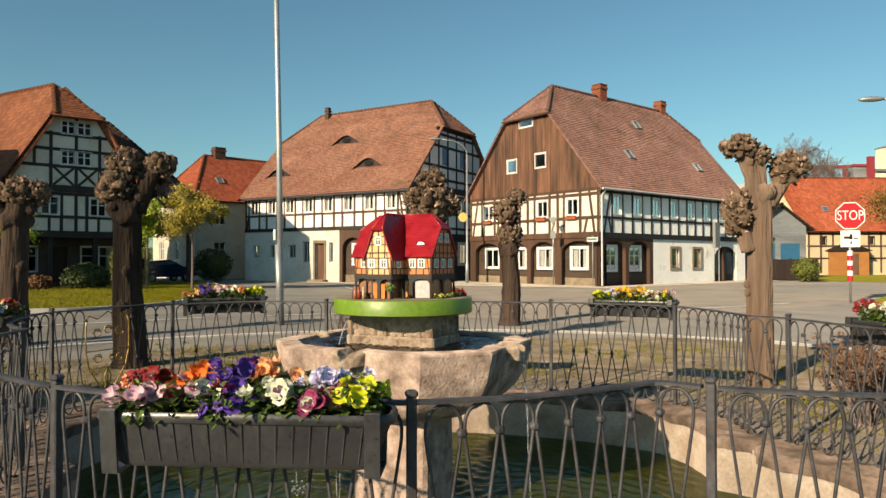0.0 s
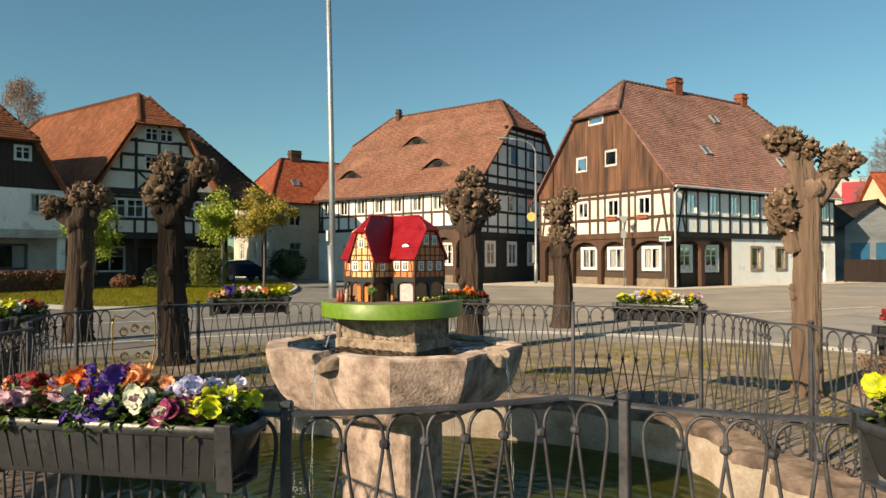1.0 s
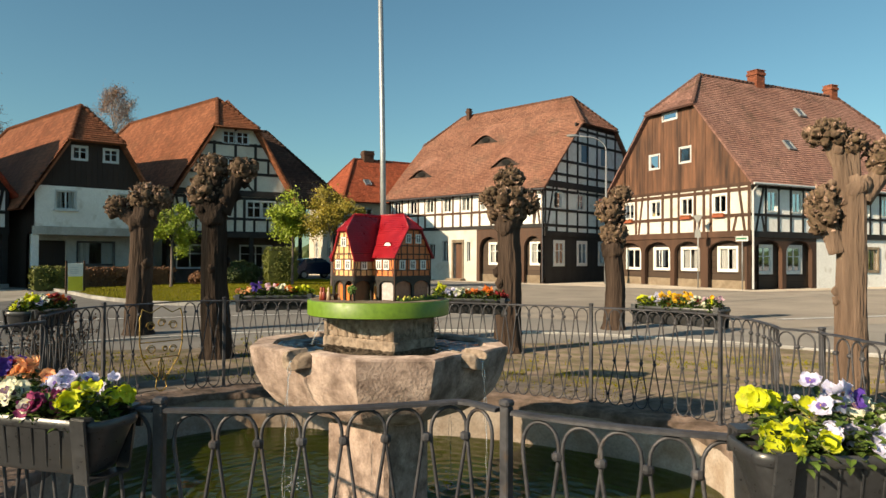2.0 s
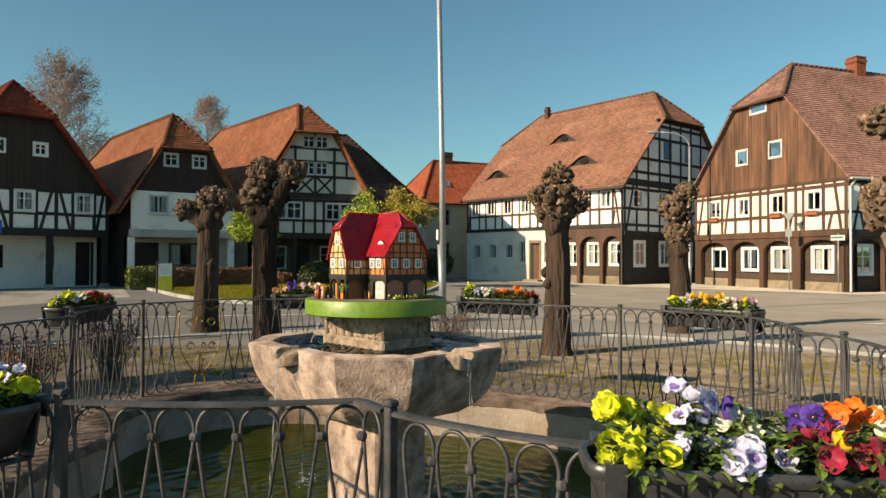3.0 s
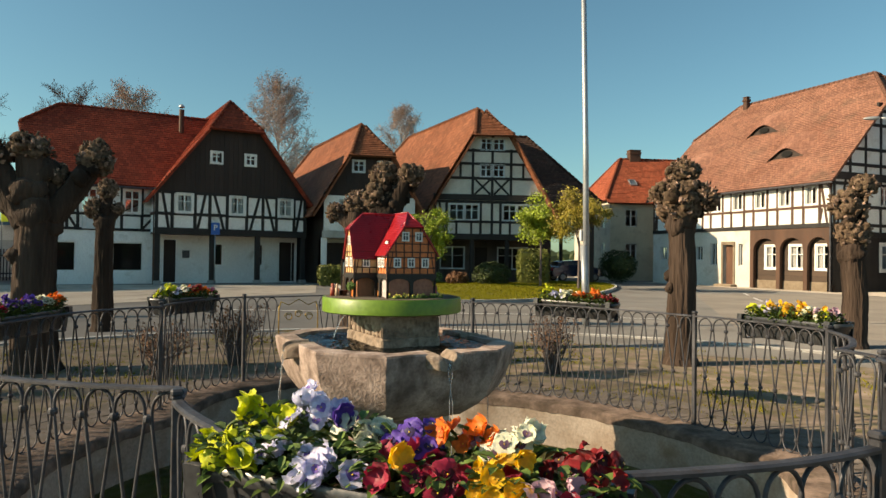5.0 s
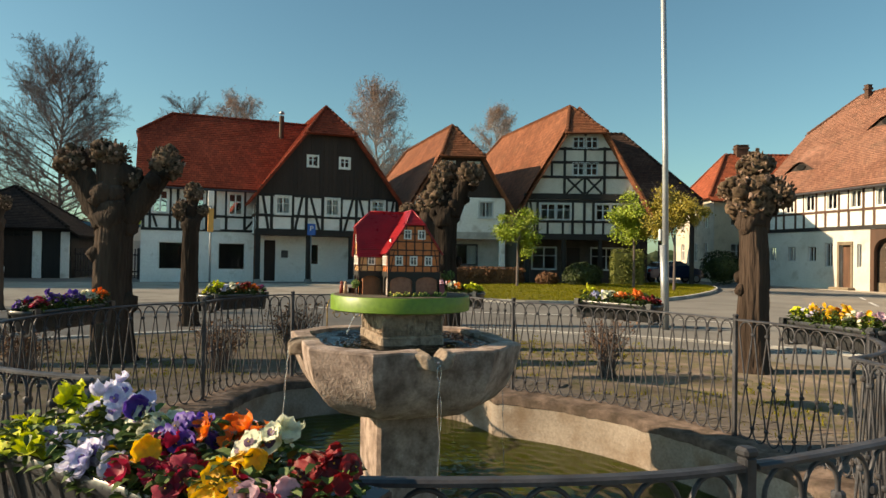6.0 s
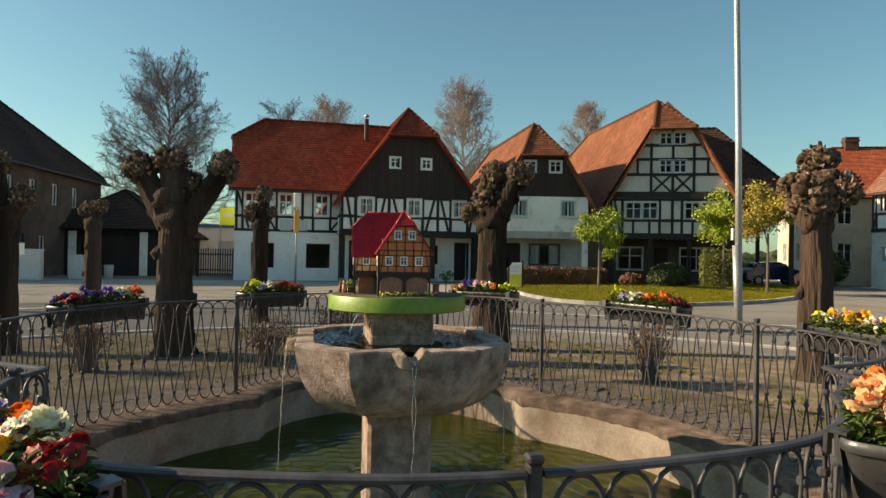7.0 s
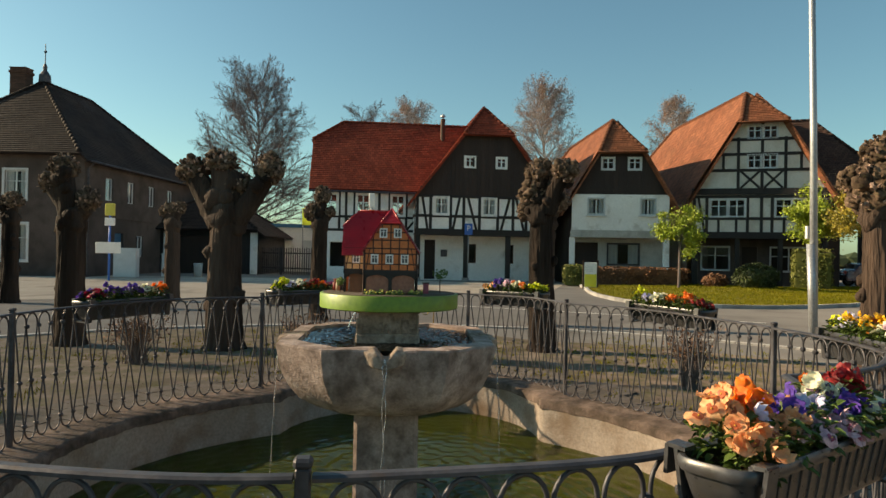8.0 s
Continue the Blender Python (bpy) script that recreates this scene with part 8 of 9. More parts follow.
BRONZE_LEAF = material("bronze_young_leaf", (0.22, 0.19, 0.02), (0.36, 0.28, 0.035), 0.5, 20, 0.6, 0.1, per_island=0.4)
HEDGE_GREEN = material("dark_hedge_leaf", (0.02, 0.034, 0.008), (0.048, 0.07, 0.014), 0.3, 30, 0.7, 0.2, per_island=0.4)
HEDGE_BROWN = material("red_brown_hedge_leaf", (0.10, 0.045, 0.02), (0.17, 0.08, 0.035), 0.3, 30, 0.7, 0.2, per_island=0.4)
HEDGE_YELLOW = material("yellow_green_hedge_leaf", (0.07, 0.085, 0.012), (0.125, 0.14, 0.02), 0.3, 30, 0.7, 0.2, per_island=0.4)


def scatter_leaves(bm, rnd, place, size, count):
    for k in range(count):
        p = place()
        u = Vector((rnd.gauss(0, 1), rnd.gauss(0, 1), rnd.gauss(0, 1))).normalized()
        w = u.cross(Vector((rnd.gauss(0, 1), rnd.gauss(0, 1), rnd.gauss(0, 1)))).normalized()
        s = size * rnd.uniform(0.6, 1.3)
        bm.faces.new([bm.verts.new(v) for v in (p - u * s, p + w * s * 0.5, p + u * s, p - w * s * 0.5)])


def young_tree(x, y, height, spread, mat, seed, count=2600):
    rnd = random.Random(seed)
    root = thing("young_tree", ground_pose(x, y, 0.08), "full shrubby tree with olive and orange leaves by the road" if mat == AUTUMN_LEAF else "slim young tree with fresh yellow-green leaves on the green", "tree", "" if mat == AUTUMN_LEAF else "young trees on the green")
    part("trunk", made_tube([(0, 0, -0.1), (0.02, 0, height * 0.3), (0, 0.02, height * 0.55)], [0.07, 0.055, 0.045], 8), TWIG, root)
    bm, tips = bmesh.new(), []
    branches(bm, (0, 0, height * 0.45), (0, 0, 1), height * 0.36, 0.04, 0, rnd, tips, 0.0, (6, 4, 3, 3, 3))
    part("branchwork", bm, TWIG, root)["kind"] = "stuff"
    blobs = [(Vector((rnd.gauss(0, 0.42) * spread, rnd.gauss(0, 0.42) * spread, height * 0.73 + rnd.gauss(0, 0.105) * height)), rnd.uniform(0.2, 0.4) * spread) for k in range(34)]
    bm = bmesh.new()

    def place():
        c, r = rnd.choice(blobs)
        return c + Vector((rnd.gauss(0, 0.5), rnd.gauss(0, 0.5), rnd.gauss(0, 0.4))) * r

    scatter_leaves(bm, rnd, place, 0.06, count)
    part("crown", bm, mat, root)["kind"] = "stuff"


young_tree(-19.7, 27.5, 3.7, 1.15, SPRING_LEAF, 51, 7000)
young_tree(-16.0, 31.8, 4.7, 1.25, SPRING_LEAF, 52, 12000)
young_tree(-13.9, 32.0, 4.8, 1.4, BRONZE_LEAF, 53, 13000)
young_tree(19.6, 33.6, 4.6, 2.2, AUTUMN_LEAF, 54, 24000)


def bush(x, y, sx, sy, h, mat, seed, label, turn=0.0, count=2600, box=False):
    rnd = random.Random(seed)
    root = thing("bush", ground_pose(x, y, 0.06, turn), label, "bush")
    bm = bmesh.new()

    def place():
        if box:
            p = Vector((rnd.uniform(-1, 1), rnd.uniform(-1, 1), rnd.uniform(-0.9, 1)))
            k = max(range(3), key=lambda i: abs(p[i]))
            p[k] = math.copysign(rnd.uniform(0.9, 1.04), p[k])
            p = Vector((p.x * (1 + 0.08 * noise.noise(p * 2 + Vector((seed, 0, 0)))), p.y, p.z))
        else:
            p = Vector((rnd.gauss(0, 1), rnd.gauss(0, 1), rnd.gauss(0, 1))).normalized()
            p *= rnd.uniform(0.8, 1.0) * (1 + 0.18 * noise.noise(p * 2.3 + Vector((seed, 0, 0))))
        return Vector((p.x * sx, p.y * sy, h / 2 + p.z * h / 2))

    scatter_leaves(bm, rnd, place, 0.07, count)
    part("foliage", bm, mat, root)["kind"] = "stuff"
    core = bmesh.new()
    if box:
        block(core, -sx * 0.9, sx * 0.9, -sy * 0.85, sy * 0.85, 0, h * 0.92)
    else:
        lump(core, (0, 0, h * 0.48), 1.0, seed)
        for v in core.verts:
            v.co = Vector((v.co.x * sx * 0.72, v.co.y * sy * 0.72, max(0, h * 0.48 + (v.co.z - h * 0.48) * h * 0.36)))
    part("twig_core", core, mat, root)


bush(-18.5, 31.0, 1.0, 0.9, 1.3, HEDGE_GREEN, 61, "clipped round dark green bush on the lawn", 40)
bush(-20.2, 30.2, 0.6, 0.6, 0.75, HEDGE_BROWN, 62, "small red-brown bush on the lawn", 40, 1200)
bush(-18.6, 34.8, 0.85, 0.8, 2.0, HEDGE_YELLOW, 63, "tall clipped yellow-green hedge block", 45, 2400, True)
bush(-22.9, 27.6, 2.4, 0.55, 0.95, HEDGE_BROWN, 64, "low clipped red-brown hedge", 58, 3200, True)
bush(-24.2, 25.0, 0.7, 0.55, 1.0, HEDGE_YELLOW, 65, "low yellow-green hedge end", 58, 1300, True)
bush(-18.7, 44.8, 1.3, 1.0, 2.2, HEDGE_GREEN, 66, "dark green shrubs beside the cream house", 40, 3000)
bush(-46.5, 21.0, 3.0, 2.0, 3.2, HEDGE_GREEN, 67, "dark shrubs behind the low building", 0, 3000)
bush(-52.0, 12.0, 5.0, 3.0, 4.6, HEDGE_GREEN, 68, "dark shrubs far behind the garage", 20, 3500)
bush(-62.0, 12.0, 9.0, 2.5, 5.0, HEDGE_BROWN, 71, "brown leafless thicket behind the garage", 75, 6500)
bush(-60.0, 24.0, 7.0, 2.5, 4.2, HEDGE_BROWN, 72, "brown leafless thicket behind the low building", 70, 5000)
bush(19.5, 47.0, 0.9, 0.7, 1.5, HEDGE_YELLOW, 69, "green shrub by the wooden fence", 0, 1300)


def dry_shrub(x, y, h, spread, seed, leafy):
    rnd = random.Random(seed)
    root = thing("rose_shrub", ground_pose(x, y), "thorny bare rose shrub with few reddish leaves", "shrub", "rose shrubs outside the fence")
    bm, ends = bmesh.new(), []
    for k in range(110):
        a, s = rnd.uniform(0, 6.28), rnd.uniform(0.1, 1.0)
        top = Vector((math.cos(a) * spread * s, math.sin(a) * spread * s, h * rnd.uniform(0.5, 1.0)))
        mid = top * 0.5 + Vector((rnd.gauss(0, 0.05), rnd.gauss(0, 0.05), h * 0.12))
        tube(bm, [(rnd.gauss(0, 0.06), rnd.gauss(0, 0.06), -0.02), mid, top], [0.006, 0.004, 0.002], 4, False)
        ends += [mid.lerp(top, rnd.random()) for i in range(4)]
    part("stem", bm, TWIG, root)["kind"] = "stuff"
    bm = bmesh.new()
    scatter_leaves(bm, rnd, lambda: rnd.choice(ends) + Vector((rnd.gauss(0, 0.03), rnd.gauss(0, 0.03), rnd.gauss(0, 0.03))), 0.02, leafy)
    part("foliage", bm, HEDGE_BROWN, root)["kind"] = "stuff"


for k, (x, y, h, s, n) in enumerate(((4.1, 8.3, 0.8, 0.5, 1800), (4.75, 7.5, 0.7, 0.5, 1600), (4.5, 9.1, 0.7, 0.45, 1300), (-4.7, 8.2, 0.85, 0.55, 1500), (-1.3, 10.9, 0.85, 0.45, 700), (-4.9, 4.9, 0.75, 0.5, 1100), (-4.4, 7.0, 0.7, 0.45, 1000), (-2.6, 3.2, 0.55, 0.35, 250))):
    dry_shrub(x, y, h, s, 70 + k, n)


# ---- square: green, kerbs, paving, road paint ----
GREEN_LINE = round_line([(-12.6, 19.6), (-10.7, 21.6), (-10.35, 24.6), (-11.0, 28.3), (-13.0, 33.8), (-15.6, 38.8), (-18.5, 42.2), (-21.3, 41.8), (-20.6, 38.5), (-22.6, 34.6), (-25.6, 30.5), (-25.4, 26.3), (-21.0, 23.2), (-16.5, 20.6)], 6)


def green_island():
    outline = GREEN_LINE
    area = sum(a[0] * b[1] - b[0] * a[1] for a, b in zip(outline, outline[1:] + outline[:1]))
    if area < 0:
        outline = outline[::-1]
    cx, cy = sum(p[0] for p in outline) / len(outline), sum(p[1] for p in outline) / len(outline)
    inset = lambda p, d: (p[0] + (cx - p[0]) * d / math.hypot(cx - p[0], cy - p[1]), p[1] + (cy - p[1]) * d / math.hypot(cx - p[0], cy - p[1]))
    inner = [inset(p, 0.14) for p in outline]
    bm = bmesh.new()
    vs = [bm.verts.new((x, y, 0.085)) for x, y in inner]
    mid = bm.verts.new((cx, cy, 0.22))
    for k in range(len(vs)):
        bm.faces.new((vs[k], vs[(k + 1) % len(vs)], mid))
    tagged(part("lawn", bm, SOIL_GRASS), "sunlit spring lawn on the traffic island", "lawn", kind="structure")
    kerb_root = thing("kerb", Matrix.Identity(4), "pale granite kerb round the green", "kerb", kind="structure")
    n = len(outline)
    for k in range(n):
        p, q, r, s = outline[k], outline[(k + 1) % n], inner[(k + 1) % n], inner[k]
        bm = bmesh.new()
        shrink = lambda a, b: (a[0] + (b[0] - a[0]) * 0.008, a[1] + (b[1] - a[1]) * 0.008)
        prism(bm, [shrink(p, q), shrink(q, p), shrink(r, s), shrink(s, r)], -0.02, 0.12 + random.uniform(-0.006, 0.006))
        part("kerb_stone", bm, GRANITE, kerb_root)
    # grass blades near the kerb and over the island, uncountable
    rnd = random.Random(8)
    bm = bmesh.new()
    tri = [(inner[k], inner[(k + 1) % n]) for k in range(n)]
    for k in range(42000):
        a, b = rnd.choice(tri)
        u, v = math.sqrt(rnd.random()), rnd.random()
        x = cx + u * ((a[0] - cx) + v * (b[0] - a[0]))
        y = cy + u * ((a[1] - cy) + v * (b[1] - a[1]))
        z = 0.22 + (0.085 - 0.22) * u
        t = rnd.uniform(0, 6.28)
        w, h = 0.01, rnd.uniform(0.03, 0.075)
        d = Vector((math.cos(t), math.sin(t), 0))
        bm.faces.new([bm.verts.new(p) for p in (Vector((x, y, z)) - d * w, Vector((x, y, z)) + d * w, Vector((x + rnd.gauss(0, 0.03), y + rnd.gauss(0, 0.03), z + h)))])
    ob = part("grass", bm, GRASS)
    tagged(ob, "short bright spring grass on the green", "grass", kind="stuff")


GRASS = material("spring_grass_blade", (0.155, 0.152, 0.004), (0.225, 0.20, 0.008), 1.6, 10, 0.85, 0.0, per_island=0.25)
green_island()

# thin grass tufts and small stones on the dirt round the pool
rnd = random.Random(21)
bm, st = bmesh.new(), bmesh.new()
for k in range(3600):
    a, r = rnd.uniform(0, 2 * math.pi), rnd.uniform(0.45, 5.4)
    p = plan(a, r)
    if noise.noise(p * 0.55 + Vector((4, 2, 0))) + 0.25 * noise.noise(p * 2.2) < 0.02:
        continue
    for j in range(9):
        q = p + Vector((rnd.gauss(0, 0.05), rnd.gauss(0, 0.05), 0.004))
        t = rnd.uniform(0, 6.28)
        d = Vector((math.cos(t), math.sin(t), 0)) * 0.007
        bm.faces.new([bm.verts.new(v) for v in (q - d, q + d, q + Vector((rnd.gauss(0, 0.02), rnd.gauss(0, 0.02), rnd.uniform(0.02, 0.06))))])
tagged(part("grass_tufts", bm, GRASS), "thin grass tufts on the dirt round the pool", "grass", kind="stuff")
for k in range(2600):
    p = plan(rnd.uniform(0, 2 * math.pi), rnd.uniform(0.2, 4.5))
    m = Matrix.Translation((p.x, p.y, 0.008)) @ Euler((rnd.random(), rnd.random(), rnd.random() * 6)).to_matrix().to_4x4() @ Matrix.Diagonal((*[rnd.uniform(0.004, 0.012) for i in range(3)], 1))
    bmesh.ops.create_icosphere(st, subdivisions=1, radius=1.0, matrix=m) if k % 2 == 0 else block(st, -0.6, 0.6, -0.6, 0.6, -0.5, 0.5, m)
tagged(part("gravel_stones", st, GRAVEL), "loose small stones on the dirt", "gravel", kind="stuff")

# a pale edging strip between dirt and road
strip = thing("edging", Matrix.Identity(4), "pale worn edging stones between dirt and road", "kerb", kind="structure")
bm_line = [(CX + 9.35 * math.cos(radians(a)), CY + 9.35 * math.sin(radians(a))) for a in range(20, 232, 3)]
for p, q in zip(bm_line, bm_line[1:]):
    d = Vector((q[0] - p[0], q[1] - p[1], 0))
    m = Matrix.Translation((p[0], p[1], 0)) @ Matrix.Rotation(math.atan2(d.y, d.x), 4, "Z")
    part("edging_stone", made_block(0.01, d.length - 0.01, -0.09, 0.09, -0.03, 0.035 + random.uniform(-0.006, 0.006), m), GRANITE, strip)

flat("forecourt", [(-17, -12), (-17.5, 10), (-19.5, 20.5), (-25.5, 25.0), (-26.5, 25.4), (-29.5, 18), (-32.5, 13), (-36, 3), (-34, -10)], 0.007, ROAD_PALE, "pale sunlit forecourt paving before the houses", "pavement")
flat("pavement_north", [(-6.5, 41.0), (5.9, 36.8), (19, 49.3), (17, 51.2), (5.7, 38.8), (-1.9, 46.4), (-1, 53), (-5.2, 42.6), (-18, 48.6), (-19, 47.5)], 0.02, ROAD_PALE, "pale pavement along the house fronts", "pavement")
flat("crossing", [(-2.0, 19.5), (4.0, 18.5), (16, 29), (26, 44), (19, 48), (6.0, 36.6), (-5, 40), (-9, 34)], 0.005, ROAD_WORN, "sunlit pale road surface of the crossing", "road")
flat("verge", [(13.0, 26.2), (15.5, 30.0), (22, 31.5), (60, 34), (60, 24), (22, 20), (13.2, 22.5)], 0.03, SOIL_GRASS, "worn grass verge before the side road", "grass verge")
flat("far_verge", [(20.5, 49.2), (24.5, 46.3), (60, 52), (60, 80), (34, 78), (22, 56)], 0.012, SOIL_GRASS, "rough grass before the yellow house", "grass verge")
flat("side_road", [(11.5, 32.2), (60, 36.5), (60, 48), (14.5, 41.5)], 0.009, ASPHALT, "dark asphalt side road", "road")


def road_line(x0, y0, x1, y1, w=0.12):
    d = Vector((x1 - x0, y1 - y0)).normalized()
    n = Vector((-d.y, d.x)) * w / 2
    flat("road_marking", [(x0 + n.x, y0 + n.y), (x0 - n.x, y0 - n.y), (x1 - n.x, y1 - n.y), (x1 + n.x, y1 + n.y)], 0.013, LINE_WHITE, "worn white road line", "road marking")


road_line(4.6, 21.3, 10.2, 25.6, 0.25)
road_line(-6.2, 33.4, -5.0, 30.8)
road_line(-7.9, 37.2, -7.0, 35.2)
road_line(-13.5, 13.0, -7.0, 18.6)
road_line(-5.6, 19.3, -3.2, 20.4)
road_line(-16.5, 9.5, -15.2, 3.0)

# ---- street furniture ----
pole = thing("flag_pole", ground_pose(-4.42, 16.84), "tall pale grey metal pole beside the road", "pole")
part("shaft", made_tube([(0.03, 0.05, -0.05), (0.0, 0.0, 4.0), (-0.1, -0.18, 12.0)], [0.075, 0.065, 0.05], 14), GALVANISED, pole, "", True)
part("sleeve", made_tube([(0.03, 0.05, 0.0), (-0.01, -0.02, 1.85)], [0.082, 0.08], 14), GALVANISED, pole, "", True)
part("switch_box", made_block(-0.12, -0.06, -0.05, 0.05, 1.95, 2.2, None, 0.008), PAINT_GREY, pole)


def street_lamp(x, y, h, reach, turn, label):
    root = thing("street_lamp", ground_pose(x, y, 0, turn), label, "street lamp", "street lamps")
    part("mast", made_tube([(0, 0, -0.05), (0, 0, 1.2), (0, 0, 1.25), (0, 0, h - 0.9)], [0.11, 0.11, 0.075, 0.06], 12), GALVANISED, root, "", True)
    pts = [(0, 0, h - 0.9)] + [(-reach * 0.72 * (1 - math.cos(k / 8 * math.pi / 2)), 0, h - 0.9 + 0.85 * math.sin(k / 8 * math.pi / 2)) for k in range(1, 9)] + [(-reach, 0, h)]
    arm = part("arm", made_tube(pts, 0.04, 10), GALVANISED, root, "", True)
    bm = bmesh.new()
    bmesh.ops.create_uvsphere(bm, u_segments=16, v_segments=8, radius=1.0, matrix=Matrix.Translation((-reach - 0.3, 0, h)) @ Matrix.Diagonal((0.42, 0.14, 0.09, 1)))
    lamp = part("lamp_head", bm, GALVANISED, arm, "", True)
    return root


lamp = street_lamp(-1.86, 43.9, 8.9, 1.7, 20, "tall grey street lamp with curved arm before the houses")
part("round_sign", lathe(bmesh.new(), [(0.02, -0.02), (0.29, -0.015), (0.29, 0.015), (0.02, 0.02)], 20, pose(-0.28, -0.05, 4.1, 90, 0, 0)), plain("pale_yellow_disc", (0.75, 0.55, 0.18), 0.5), lamp)
street_lamp(14.2, 25.2, 6.75, 1.2, -5, "grey street lamp with flat head by the road")


def sign_plate(root, name, outline, depth, z, mat, y=-0.04):
    return part(name, prism(bmesh.new(), outline, 0.0, depth, Matrix.Translation((0, y, z)) @ Matrix.Rotation(radians(90), 4, "X")), mat, root)


def lettering(root, text, size, at, turn_x, mat, name="lettering"):
    cu = bpy.data.curves.new(name, "FONT")
    cu.body, cu.size, cu.align_x, cu.align_y, cu.extrude = text, size, "CENTER", "CENTER", 0.002
    tmp = bpy.data.objects.new(name, cu)
    scene.collection.objects.link(tmp)
    me = bpy.data.meshes.new_from_object(tmp.evaluated_get(bpy.context.evaluated_depsgraph_get()))
    bpy.data.objects.remove(tmp)
    me.materials.clear()
    me.materials.append(mat)
    ob = new(name, me)
    ob.parent = root
    ob.matrix_basis = Matrix.Translation(at) @ Matrix.Rotation(radians(turn_x), 4, "X")
    return ob


SIGN_RED = plain("sign_red", (0.42, 0.012, 0.02), 0.4)
SIGN_BLUE = plain("sign_blue", (0.012, 0.10, 0.42), 0.4)
BLACK = plain("sign_black", (0.015, 0.015, 0.015), 0.5)
octagon = lambda r: [(r * math.cos(radians(22.5 + 45 * k)), r * math.sin(radians(22.5 + 45 * k))) for k in range(8)]
stop = thing("stop_sign", ground_pose(12.3, 26.0, 0, -8), "red octagonal stop sign on a grey post", "traffic sign")
part("post", made_tube([(0, 0, -0.1), (0, 0, 3.35)], 0.038, 10), GALVANISED, stop, "", True)
sign_plate(stop, "border", octagon(0.49), 0.012, 2.95, PAINT_WHITE)
face = sign_plate(stop, "face", octagon(0.455), 0.006, 2.95, SIGN_RED, -0.052)
lettering(stop, "STOP", 0.37, (0, -0.064, 2.95), 90, PAINT_WHITE).scale = (0.92, 1.25, 1)
plate = sign_plate(stop, "supplement", [(-0.3, -0.28), (0.3, -0.28), (0.3, 0.28), (-0.3, 0.28)], 0.012, 2.17, PAINT_WHITE)
for a in ((-0.2, 0.05, 0.0, 0.08), (-0.02, 0.06, -0.02, 0.15), (0.1, 0.22, -0.01, 0.03), (0.0, 0.04, -0.18, -0.08)):
    part("road_symbol", made_block(a[0], a[1], -0.062, -0.054, 2.17 + a[2], 2.17 + a[3]), BLACK, plate)
for k in range(6):
    part("stripe", made_tube([(0, 0, 0.75 + 0.17 * k), (0, 0, 0.92 + 0.17 * k)], 0.085, 12), SIGN_RED if k % 2 == 0 else PAINT_WHITE, stop)

PLAIN_METAL = plain("dull_sign_back", (0.20, 0.21, 0.21), 0.6)
give = thing("yield_sign", ground_pose(3.2, 40.0, 0, -20), "small triangular sign seen from behind on a thin post", "traffic sign")
part("post", made_tube([(0, 0, -0.1), (0, 0, 3.9)], 0.03, 8), GALVANISED, give, "", True)
sign_plate(give, "triangle", [(0, -0.22), (0.27, 0.22), (-0.27, 0.22)], 0.01, 3.6, PLAIN_METAL)
sign_plate(give, "plate", [(-0.15, -0.2), (0.15, -0.2), (0.15, 0.2), (-0.15, 0.2)], 0.01, 2.85, PLAIN_METAL)
street_plate = thing("street_sign", ground_pose(5.2, 38.6, 0, -20), "small green-white street plate on the house corner post", "sign")
part("post", made_tube([(0, 0, 0), (0, 0, 2.75)], 0.025, 8), GALVANISED, street_plate, "", True)
part("plate", made_block(-0.3, 0.28, -0.03, -0.01, 2.42, 2.66), PAINT_GREY, street_plate)
part("name_bar", made_block(-0.28, 0.22, -0.036, -0.03, 2.5, 2.6), plain("sign_green", (0.02, 0.16, 0.08), 0.5), street_plate)
box = thing("meter_cabinet", ground_pose(13.9, 46.6, 0, 45), "grey sheet-metal sign case on a bracket by the white wall", "sign case")
part("case", made_block(-0.3, 0.3, -0.1, 0.1, 2.2, 3.8, None, 0.02), PLAIN_METAL, box)
for x in (-0.3, 0.3):
    part("leg", made_tube([(x, 0, 0), (x, 0, 2.3)], 0.03, 8), GALVANISED, box)

park = thing("parking_sign", ground_pose(-29.14, 21.16, 0, 74.3), "small blue parking sign on a thin post before the porch", "traffic sign")
part("post", made_tube([(0, 0, -0.1), (0, 0, 3.2)], 0.03, 8), GALVANISED, park, "", True)
sign_plate(park, "plate", [(-0.22, -0.31), (0.22, -0.31), (0.22, 0.31), (-0.22, 0.31)], 0.012, 2.9, SIGN_BLUE)
lettering(park, "P", 0.42, (0, -0.056, 2.94), 90, PAINT_WHITE)

info = thing("info_stele", ground_pose(-21.27, 23.71, 0, 55), "yellow and white information board between dark posts", "information board")
part("board", made_block(-0.28, 0.28, -0.03, 0.03, 0.1, 1.25, None, 0.01), PAINT_WHITE, info)
part("yellow_panel", made_block(-0.27, 0.27, -0.036, -0.03, 0.12, 0.7), plain("yellow_print", (0.72, 0.64, 0.05), 0.5), info)
for k in range(4):
    part("text_bar", made_block(-0.2, 0.1 + 0.03 * (k % 2), -0.036, -0.031, 0.82 + 0.08 * k, 0.85 + 0.08 * k), PAINT_GREY, info)
for x in (-0.33, 0.33):
    part("side_post", made_block(x - 0.035, x + 0.035, -0.035, 0.035, 0.0, 1.35, None, 0.008), TIMBER_BROWN, info)

bus = thing("bus_stop_sign", ground_pose(-29.3, 3.3, 0, 66), "blue bus stop post with yellow head and white timetable", "bus stop")
part("post", made_tube([(0, 0, 0), (0, 0, 3.3)], 0.05, 10), SIGN_BLUE, bus, "", True)
